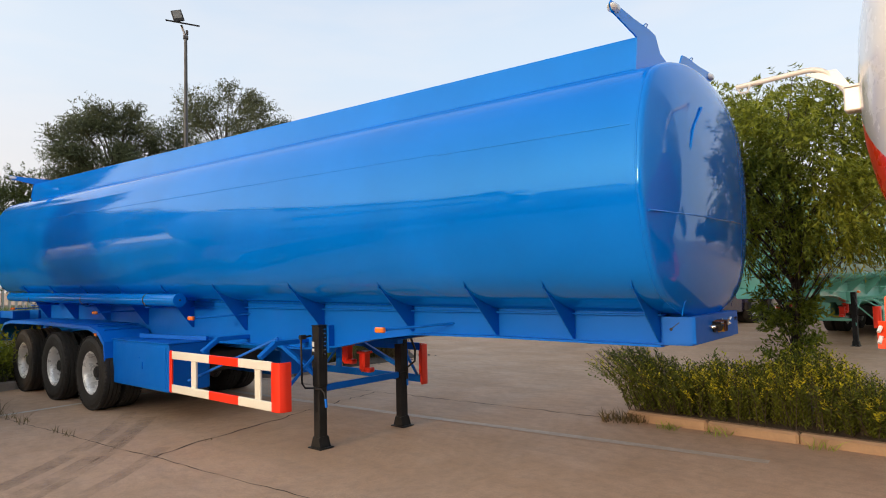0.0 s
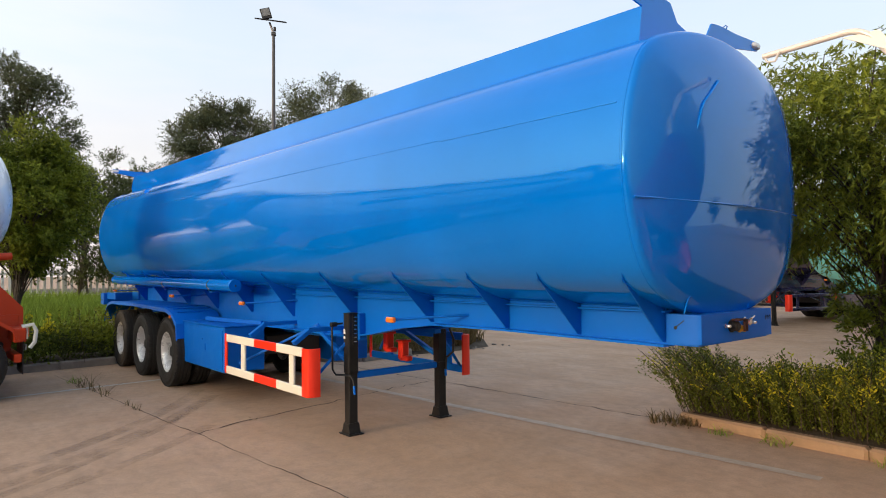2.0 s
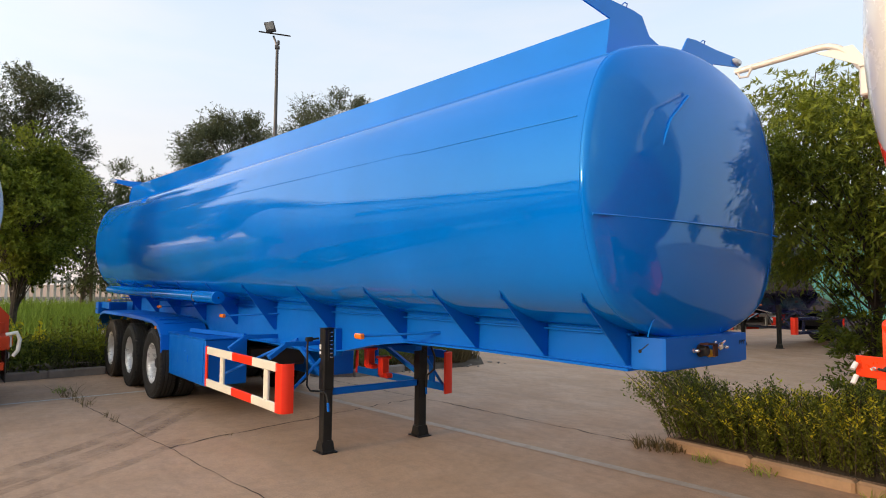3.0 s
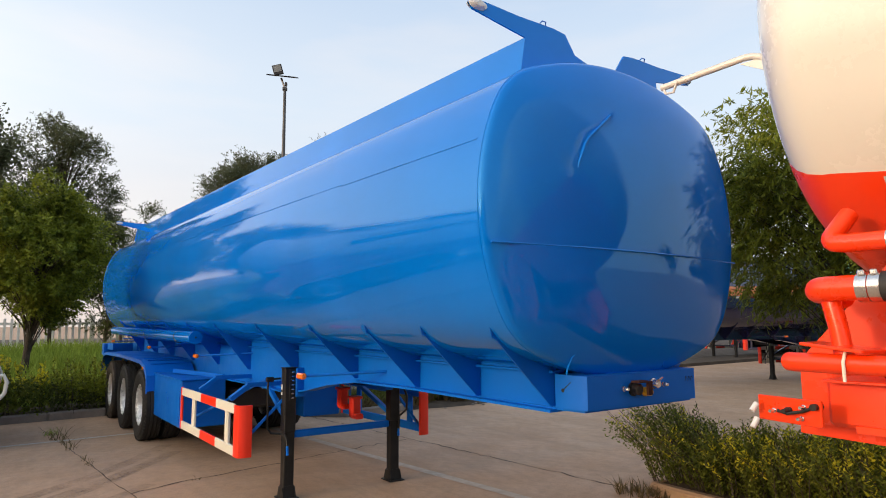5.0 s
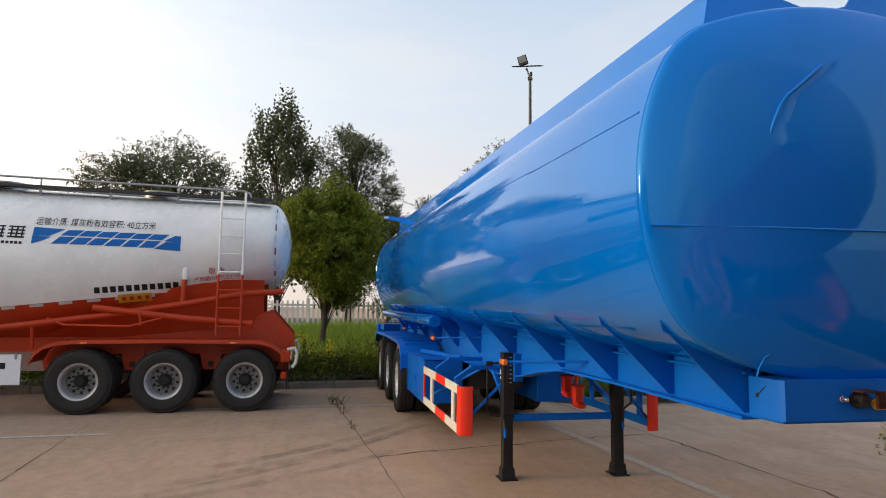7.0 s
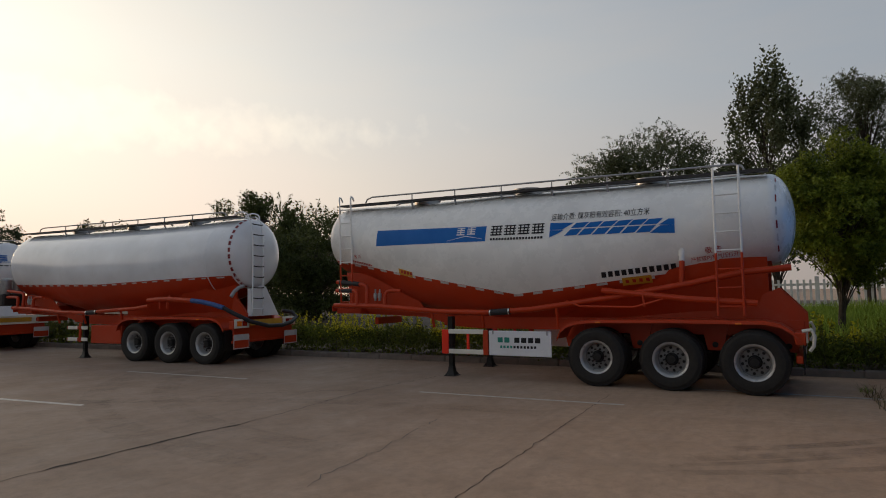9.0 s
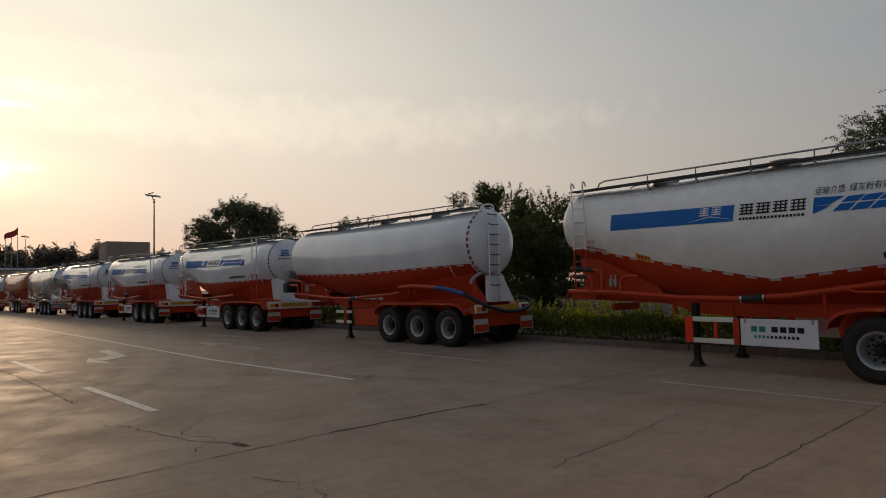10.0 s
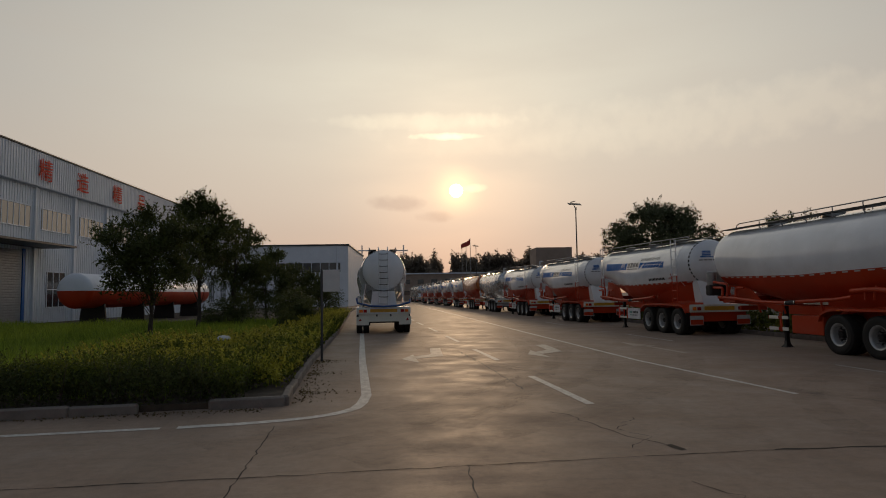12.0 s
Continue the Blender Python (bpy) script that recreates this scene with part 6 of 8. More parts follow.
        kn.prism([(7.94, 3.235), (7.74, 3.23), (7.66, 3.10), (7.69, 3.09)], "y", 0.100, 0.112)
        part("arm_web", kn, upper, ao)
        bs = Mesh()
        bs.box((7.60, 0.10, 2.99), (0.20, 0.12, 0.17), 0.01)
        bs.box((7.64, 0.10, 3.08), (0.12, 0.14, 0.016), 0.004)
        part("arm_base", bs, upper, ao)
        hk = Mesh()
        hk.tube([(8.38, 0.20, 3.215), (8.36, 0.20, 3.17), (8.31, 0.20, 3.165), (8.28, 0.20, 3.225)], 0.008, 8)
        part("arm_hook", hk, upper, ao)
        ringm = Mesh()
        ringm.tube([(6.62 + 0.22 * math.cos(a), 1.0 - 0.02 * abs(math.sin(a)), 2.50 + 0.22 * math.sin(a)) for a in [math.pi * i / 10 for i in range(11)]], 0.02, 8)
        part("half_hoop", ringm, upper, t)
    # rear bumper
    back = rear_ladder == "rear"
    zb = 1.06 if back else 0.97
    rb = Mesh()
    rb.box((-2.22, 0, zb - 0.04), (0.16, 2.44, 0.20), 0.015)
    r = part("rear_bumper", rb, chassis, t)
    lowb = Mesh()
    if back:
        lowb.box((-2.22, 0, 0.775), (0.03, 2.30, 0.42), 0.008)
        lowb.box((-2.20, 0, 0.58), (0.09, 2.30, 0.06), 0.012)
        part("underrun_panel", lowb, chassis, r)
    else:
        lowb.box((-2.20, 0, 0.60), (0.10, 2.4, 0.12), 0.012)
        part("underrun_bar", lowb, chassis, r)
    if back and not (hose and fine):
        face = Mesh()
        face.box((-2.305, 0, zb), (0.014, 2.46, 0.30), 0.004)
        part("bumper_face", face, RAIL_WHITE if chassis is not RAIL_WHITE else WHITE, r, "pale face board of the bumper")
    amber_board = Mesh()
    amber_board.box((-2.318, 0, zb), (0.012, 1.25, 0.15), 0.004)
    part("reflector_board", amber_board, DECAL_YELLOW, r, "orange reflector board")
    for side in (1, -1):
        lampbox = Mesh()
        lampbox.box((-2.31, side * 0.93, zb - 0.01), (0.04, 0.52 if back else 0.44, 0.23 if back else 0.19), 0.012)
        lb = part("lamp_frame", lampbox, RAIL_WHITE, r)
        for k, mt in ((0.11, AMBER), (-0.08, RED_LENS)):
            ln = Mesh()
            ln.box((-2.335, side * (0.93 + k), zb - 0.01), (0.02, 0.16, 0.13), 0.01)
            part("tail_lamp", ln, mt, lb)
        if back:
            fl = Mesh()
            fl.box((-2.33, side * 0.97, 0.60), (0.014, 0.56, 0.38), 0.004)
            fp = part("mud_flap", fl, RED if chassis is not RAIL_WHITE else RAIL_WHITE, r, "painted mud flap with white edges")
            for c, sz in (((side * 0.97, 0.705), (0.53, 0.15)), ((side * 0.97, 0.425), (0.56, 0.022)), ((side * 1.24, 0.60), (0.020, 0.33)), ((side * 0.70, 0.60), (0.012, 0.33))):
                ed = Mesh()
                if chassis is RAIL_WHITE:
                    continue
                ed.box((-2.341, c[0], c[1]), (0.006, sz[0], sz[1]), 0.001)
                part("flap_edging", ed, TAPE_WHITE, fp)
            if chassis is RAIL_WHITE:
                tri = Mesh()
                tri.prism([(side * 1.08 - 0.07, 0.60), (side * 1.08 + 0.07, 0.60), (side * 1.08, 0.72)], "x", -2.345, -2.338)
                part("triangle_reflector", tri, RED_LENS, fp)
                hole = Mesh()
                hole.box((-2.24, side * 0.32, 0.84), (0.012, 0.07, 0.09), 0.002)
                part("slot", hole, BLACK, r)
            continue
        hg = Mesh()
        hg.prism([(side * 0.75, 0.66), (side * 1.22, 0.72), (side * 1.22, 0.80), (side * 0.75, 0.78)], "x", -2.30, -2.29)
        part("mud_flap_plate", hg, GREY_STEEL, r)
        us = Mesh()
        us.beam((-2.15, side * 0.5, 0.65), (-2.1, side * 0.5, 1.0), 0.08, 0.08)
        part("bar_arm", us, chassis, r)
        hk = Mesh()
        hk.tube([(-2.25, side * 1.18, 1.05), (-2.38, side * 1.2, 1.08), (-2.42, side * 1.2, 0.98), (-2.40, side * 1.2, 0.82), (-2.34, side * 1.2, 0.74)], 0.028, 8)
        part("rope_hook", hk, RAIL_WHITE, r)
    if rear_ladder == "side":
        # this one's bumper sits close up to the tank
        for ob in (r, *r.children_recursive):
            for v in ob.data.vertices:
                v.co.x += 0.24
    if hose and fine:
        for yk in (0.50, 0.88):
            can = Mesh()
            can.lathe([(0.0, -0.26), (0.15, -0.26), (0.165, -0.23), (0.165, 0.16), (0.175, 0.17), (0.175, 0.22), (0.15, 0.25), (0.05, 0.27), (0.0, 0.27)], 20, Matrix.Translation((x1 + 0.62, yk, 2.20)) @ Matrix.Rotation(radians(-90), 4, "Y"))
            part("air_filter", can, GREY_STEEL, t, "grey air filter canister")
        blower = Mesh()
        blower.box((x1 + 0.62, 0.68, 1.76), (0.34, 0.74, 0.40), 0.05)
        blower.box((x1 + 0.25, 0.60, 1.52), (0.70, 0.20, 0.10), 0.02)
        part("blower", blower, DARK_STEEL, t, "dark air blower on the front frame")
    if hose:
        hs = Mesh()
        hs.tube([(-0.80, 1.2, 1.66), (-1.2, 1.215, 1.62), (-1.6, 1.22, 1.55), (-1.95, 1.2, 1.46)] if fine else [(-1.95, 1.24, 1.62), (-2.25, 1.20, 1.42), (-2.42, 0.6, 1.28), (-2.46, 0.0, 1.25), (-2.42, -0.6, 1.28), (-2.25, -1.20, 1.42), (-1.95, -1.24, 1.55)], 0.062 if fine else 0.045, 14)
        feed = Mesh()
        feed.tube([(1.00, 1.04, 1.68), (0.4, 1.12, 1.71), (0.1, 1.16, 1.71), (-0.82, 1.202, 1.66)], 0.066, 14)
        feed.tube([(0.15, 1.06, 1.80), (0.15, 1.12, 1.68), (0.17, 1.12, 1.45)], 0.03, 8)
        part("feed_pipe", feed, lower, t, "painted steel discharge pipe")
        ho = part("discharge_hose", hs, BLUE_WRAP, t, "blue-wrapped discharge hose slung along the rear")
        if fine:
            h2 = Mesh()
            h2.tube([(-1.95, 1.2, 1.46), (-2.15, 1.12, 1.34), (-2.42, 0.75, 1.10), (-2.55, 0.2, 0.96), (-2.55, -0.35, 0.95), (-2.48, -0.85, 1.02), (-2.40, -1.15, 1.14), (-2.2, -1.2, 1.27), (-2.0, -1.0, 1.33)], 0.055, 14)
            part("hose_tail", h2, HOSE, ho, "black hose tail")
            tied = Mesh()
            tied.tube([(-1.92, 0.92, 1.74), (-1.96, 0.84, 1.88), (-2.02, 0.74, 1.98), (-2.06, 0.62, 2.02)], 0.05, 12)
            part("vent_hose", tied, GREY_PAINT, t, "short grey vent hose by the ladder")
    if mark:
        mk = shell
        # long blue field, a white swoosh and glyph on it
        strip(shape, [(6.37, 2.84), (3.53, 2.79), (3.53, 3.105), (6.37, 3.20)], "blue_field", DECAL_BLUE, mk)
        strip(shape, [(4.45, 2.84), (4.0, 2.915), (4.0, 2.93), (4.45, 2.845)], "swoosh", DECAL_WHITE, mk, "", 0.008, 6)
        strip(shape, [(4.0, 2.915), (3.6, 2.84), (3.6, 2.845), (4.0, 2.93)], "swoosh", DECAL_WHITE, mk, "", 0.008, 6)
        for xa in (4.22, 3.97):
            for za, zb in ((2.95, 2.975), (3.00, 3.02), (3.045, 3.065), (3.09, 3.105)):
                strip(shape, [(xa, za), (xa - 0.19, za - 0.004), (xa - 0.19, zb - 0.004), (xa, zb)], "emblem", DECAL_WHITE, mk, "", 0.008, 2)
            strip(shape, [(xa - 0.08, 2.95), (xa - 0.11, 2.95), (xa - 0.11, 3.11), (xa - 0.08, 3.11)], "emblem", DECAL_WHITE, mk, "", 0.009, 1)
        # four black sign blocks with a line under them
        for q in range(4):
            xa = 3.42 - q * 0.30
            for za, zb in ((2.895, 2.925), (2.955, 2.98), (3.015, 3.04), (3.075, 3.10)):
                strip(shape, [(xa, za - q * 0.005), (xa - 0.25, za - q * 0.005 - 0.004), (xa - 0.25, zb - q * 0.005 - 0.004), (xa, zb - q * 0.005)], "emblem", DECAL_BLACK, mk, "", 0.006, 2)
            for dx in (0.04, 0.12, 0.20):
                strip(shape, [(xa - dx, 2.895 - q * 0.005), (xa - dx - 0.026, 2.895 - q * 0.005), (xa - dx - 0.026, 3.10 - q * 0.005), (xa - dx, 3.10 - q * 0.005)], "emblem", DECAL_BLACK, mk, "", 0.007, 1)
        for q in range(18):
            xa = 3.42 - q * 0.064
            strip(shape, [(xa, 2.80 - q * 0.0015), (xa - 0.045, 2.80 - q * 0.0015), (xa - 0.045, 2.845 - q * 0.0015), (xa, 2.845 - q * 0.0015)], "emblem", DECAL_BLACK, mk, "", 0.006, 1)
        # two rows of slanting blue links between two notched fields
        strip(shape, [(2.15, 2.925), (1.90, 2.928), (1.68, 3.05), (2.15, 3.075)], "blue_field", DECAL_BLUE, mk, "", 0.005, 4)
        strip(shape, [(2.15, 2.785), (1.98, 2.855), (1.87, 2.915), (2.15, 2.924)], "blue_field", DECAL_BLUE, mk, "", 0.006, 3)
        for q in range(6):
            xa, dz = 1.733 - q * 0.267, -0.004 * q
            strip(shape, [(xa, 2.945 + dz), (xa - 0.240, 2.942 + dz), (xa - 0.350, 3.046 + dz), (xa - 0.10, 3.040 + dz)], "chain_bar", DECAL_BLUE, mk, "", 0.006, 4)
            xa += 0.125
            strip(shape, [(xa, 2.80 + dz), (xa - 0.240, 2.805 + dz), (xa - 0.350, 2.922 + dz), (xa - 0.12, 2.922 + dz)], "chain_bar", DECAL_BLUE, mk, "", 0.006, 4)
        strip(shape, [(0.28, 2.765), (-0.14, 2.74), (-0.14, 2.885), (0.10, 2.892)], "blue_field", DECAL_BLUE, mk, "", 0.006, 4)
        strip(shape, [(0.13, 2.905), (-0.14, 2.884), (-0.14, 3.00), (-0.04, 3.005)], "blue_field", DECAL_BLUE, mk, "", 0.007, 4)
        # load plate: medium and volume
        pts, fcs = lettering("\u8fd0\u8f93\u4ecb\u8d28: \u7164\u7070\u7c89\u6709\u6548\u5bb9\u79ef: 40\u7acb\u65b9\u7c73", 0.155)
        wide = max(p[0] for p in pts)
        decal(shape, [(2.15 - p[0] * 1.86 / wide, 0, 3.13 + p[2] - p[0] * 0.006) for p in pts], fcs, "load_lettering", DECAL_BLACK, mk, "thin black lettering on load and volume", 0.006)
        # a row of bars for a number
        for q in range(11):
            xa = 1.20 - q * 0.122
            zz = (2.26 if back else 2.04) + q * (0.002 if back else 0.012)
            strip(shape, [(xa, zz - 0.055), (xa - 0.085, zz - 0.050), (xa - 0.085, zz + 0.050), (xa, zz + 0.045)], "bar", DECAL_BLACK, mk, "", 0.006, 1)
        for txt, size, xx, zz, slope in (("\u656c \u544a", 0.12, -0.60, 2.37, 0.10), ("\u4e25\u7981\u7f50\u5185\u6709\u6c14\u538b\u6253\u5f00", 0.085, -0.36, 2.22, 0.14)):
            pts, fcs = lettering(txt, size)
            decal(shape, [(xx - p[0], 0, zz + p[2] + p[0] * slope) for p in pts], fcs, "warning_lettering", DECAL_RED, mk, "red warning lettering", 0.006)
        for txt, size, xx, zz in (("\u656c \u544a", 0.10, 7.12, 2.60),):
            pts, fcs = lettering(txt, size)
            decal(shape, [(xx - p[0], 0, zz + p[2]) for p in pts], fcs, "warning_lettering", DECAL_RED, mk, "red warning lettering", 0.006)
        for q in range(12):
            xa = 7.25 - q * 0.055
            strip(shape, [(xa, 2.53 - q * 0.012), (xa - 0.038, 2.52 - q * 0.012), (xa - 0.038, 2.565 - q * 0.012), (xa, 2.575 - q * 0.012)], "bar", DECAL_RED, mk, "", 0.006, 1)
        for xa, za, ww in () if back else ((0.85, 1.83, 0.52), (5.75, 2.18, 0.36)):
            st = strip(shape, [(xa, za), (xa - ww, za + (0.05 if xa < 3 else -0.08)), (xa - ww, za + (0.19 if xa < 3 else 0.04)), (xa, za + 0.14)], "warning_plate", DECAL_YELLOW, mk, "yellow warning plate", 0.01, 3)
            for q in range(4):
                xb = xa - 0.06 - q * ww * 0.23
                dz = (0.05 if xa < 3 else -0.08) * (xa - xb) / ww
                strip(shape, [(xb, za + dz + 0.04), (xb - 0.06, za + dz + 0.04), (xb - 0.06, za + dz + 0.10), (xb, za + dz + 0.10)], "bar", DECAL_RED, st, "", 0.014, 1)
        # emblem, four sign blocks and a broken line on the rear head
        if back:
            def mark_on(ya, yb, za, zb2, mat, name="emblem"):
                em = Mesh()
                cols = [ya + (yb - ya) * i / 4 for i in range(5)]
                em.add([on_head(y, z, 0.012) for y in cols for z in (za, zb2)], [(2 * i, 2 * i + 1, 2 * i + 3, 2 * i + 2) for i in range(4)])
                part(name, em, mat, shell)

            for za, zb2 in ((zc + 0.10, zc + 0.15), (zc + 0.18, zc + 0.22), (zc + 0.25, zc + 0.29)):
                mark_on(0.50, 0.16, za, zb2, DECAL_BLUE)
            mark_on(0.58, 0.34, zc + 0.03, zc + 0.075, DECAL_BLUE, "swoosh")
            mark_on(0.34, 0.06, zc + 0.045, zc + 0.07, DECAL_BLUE, "swoosh")
            for q in range(4):
                ya = -0.02 - q * 0.16
                for za, zb2 in ((0.07, 0.10), (0.14, 0.17), (0.22, 0.25)):
                    mark_on(ya, ya - 0.12, zc + za, zc + zb2, DECAL_BLACK)
                mark_on(ya - 0.045, ya - 0.075, zc + 0.07, zc + 0.25, DECAL_BLACK)
            for q in range(7):
                mark_on(0.62 - q * 0.18, 0.62 - q * 0.18 - 0.14, zc - 0.09, zc - 0.055, DECAL_BLACK, "bar")
        else:
            zc, w, h = shape.at(x0)
            for k in range(22):
                a0, a1 = 2 * math.pi * k / 22, 2 * math.pi * (k + 0.6) / 22
                tp = Mesh()
                pts = []
                for rr, dd in ((0.945, 0.134), (0.965, 0.112)):
                    pts += [(x0 - dd - 0.004, w * rr * math.cos(a), zc + h * rr * math.sin(a)) for a in (a0, (a0 + a1) / 2, a1)]
                tp.add(pts, [(0, 1, 4, 3), (1, 2, 5, 4)])
                part("reflective_tape", tp, TAPE_RED if k % 2 else TAPE_WHITE, shell)
    return t


# a belly that drops to a point
VEE = TankShape([(-1.60, 2.96, 0.98, 0.83), (-1.1, 2.92, 1.03, 0.88), (0.4, 2.68, 1.14, 1.14), (2.2, 2.47, 1.25, 1.38), (3.6, 2.48, 1.25, 1.40), (5.6, 2.64, 1.16, 1.22), (6.8, 2.93, 1.03, 0.97), (7.70, 3.09, 0.98, 0.84)])
VEE_EDGE = [(-1.8, 2.24), (2.95, 1.70), (7.75, 2.58)]
FULL = TankShape([(-1.80, 2.92, 1.00, 0.98), (-1.15, 2.77, 1.13, 1.12), (0.5, 2.60, 1.24, 1.26), (4.5, 2.62, 1.24, 1.26), (7.0, 2.85, 1.10, 1.08), (7.3, 2.86, 1.08, 1.06)])
FULL_EDGE = [(-1.8, 2.30), (2.95, 2.16), (7.4, 2.24)]
ROW = 4.7

powder_trailer(pose(-6.10, -3.97, 0, 0, 0, -90), "white powder tanker with an orange-red belly and blue stripes", SHELL_WHITE, RED, VEE_EDGE, VEE, group="row of powder tankers")
powder_trailer(pose(12.62, 1.30, 0, 0, 0, 180), "cream powder tanker with vivid orange-red pipes at its front", CREAM, VIVID, [(-1.8, 2.24), (2.95, 1.70), (7.3, 2.37)],
               TankShape([(-1.75, 2.96, 0.98, 0.83), (-1.2, 2.92, 1.03, 0.88), (2.2, 2.47, 1.25, 1.36), (3.6, 2.48, 1.25, 1.38), (6.6, 2.98, 1.12, 1.18), (7.22, 3.05, 1.08, 1.13)]), mark=False, nose="pipes", bolts=False)
powder_trailer(pose(-5.61, -16.9, 0, 0, 0, -90 + ROW), "plain white powder tanker with red belly and slung hose", WHITE, RED, FULL_EDGE, FULL, False, "rear", "row of powder tankers", False, None, True)
TANKER_C = powder_trailer(pose(-4.72, -28.2, 0, 0, 0, -90 + ROW), "white powder tanker with a red belly and round rear", WHITE, RED, [(-1.8, 2.14), (2.95, 2.06), (7.5, 2.22)],
                          TankShape([(-1.75, 2.88, 0.96, 0.92), (-1.05, 2.74, 1.13, 1.10), (2.2, 2.47, 1.25, 1.36), (3.6, 2.48, 1.25, 1.38), (6.8, 3.0, 1.02, 0.9), (7.4, 3.05, 0.98, 0.86)]), True, "rear", "row of powder tankers", bolts=False)
along = Vector((math.sin(radians(ROW)), -math.cos(radians(ROW)), 0))
first = Vector((-4.72, -28.2, 0))
ALLOY = powder_trailer(pose(*(first + along * 35.4), 0, 0, -90 + ROW), "bare alloy powder tanker on a grey chassis", SILVER, SILVER, FULL_EDGE, FULL, False, "rear", "row of powder tankers", True, GREY_PAINT, False, False)
powder_trailer(pose(*(first + along * 47.0), 0, 0, -90 + ROW), "orange powder tanker with a red chassis", ORANGE, RED, FULL_EDGE, FULL, False, "rear", "row of powder tankers", True, None, False, False)
for k in (11.8, 23.6, 58.6, 70.4, 82.2, 94.0, 105.8):
    copy_thing(TANKER_C, pose(*(first + along * k), 0, 0, -90 + ROW))
for k in (126, 138):
    copy_thing(ALLOY, pose(*(first + along * k), 0, 0, -90 + ROW))
powder_trailer(pose(8.55, -33.3, 0, 0, 0, -90 + ROW), "white powder tanker with a pale chassis and orange reflector", WHITE, WHITE, FULL_EDGE, FULL, False, "rear", "", True, RAIL_WHITE, True, False)

# ---- planting ----


def leaf_mesh(name, centres, sizes, mat, rng, fold=0.25, long=1.8, upward=0.3, heading=None, wide=0.42):
    """Many small folded leaves, each two triangles."""
    n = len(centres)
    d = rng.normal(size=(n, 3))
    d[:, 2] += upward
    if heading is not None:
        d = heading + 0.18 * d
    d /= np.linalg.norm(d, axis=1)[:, None] + 1e-9
    o = rng.normal(size=(n, 3))
    if heading is not None:
        o = o * 0.45 + np.array([0, 0, 1.0])
    s = np.cross(d, o)
    s /= np.linalg.norm(s, axis=1)[:, None] + 1e-9
    nrm = np.cross(d, s)
    z = sizes[:, None]
    tip, base = centres + d * z * long * 0.5, centres - d * z * long * 0.5
    lft = centres + s * z * wide + nrm * z * fold
    rgt = centres - s * z * wide + nrm * z * fold
    v = np.stack([base, lft, tip, rgt], 1).reshape(-1, 3)
    k = np.arange(n) * 4
    loops = np.stack([k, k + 1, k + 2, k, k + 2, k + 3], 1).reshape(-1)
    me = bpy.data.meshes.new(name)
    me.vertices.add(len(v))
    me.vertices.foreach_set("co", v.reshape(-1))
    me.loops.add(len(loops))
    me.loops.foreach_set("vertex_index", loops)
    me.polygons.add(2 * n)
    me.polygons.foreach_set("loop_start", np.arange(0, 6 * n, 3))
    me.update(calc_edges=True)
    me.materials.append(mat)
    return me


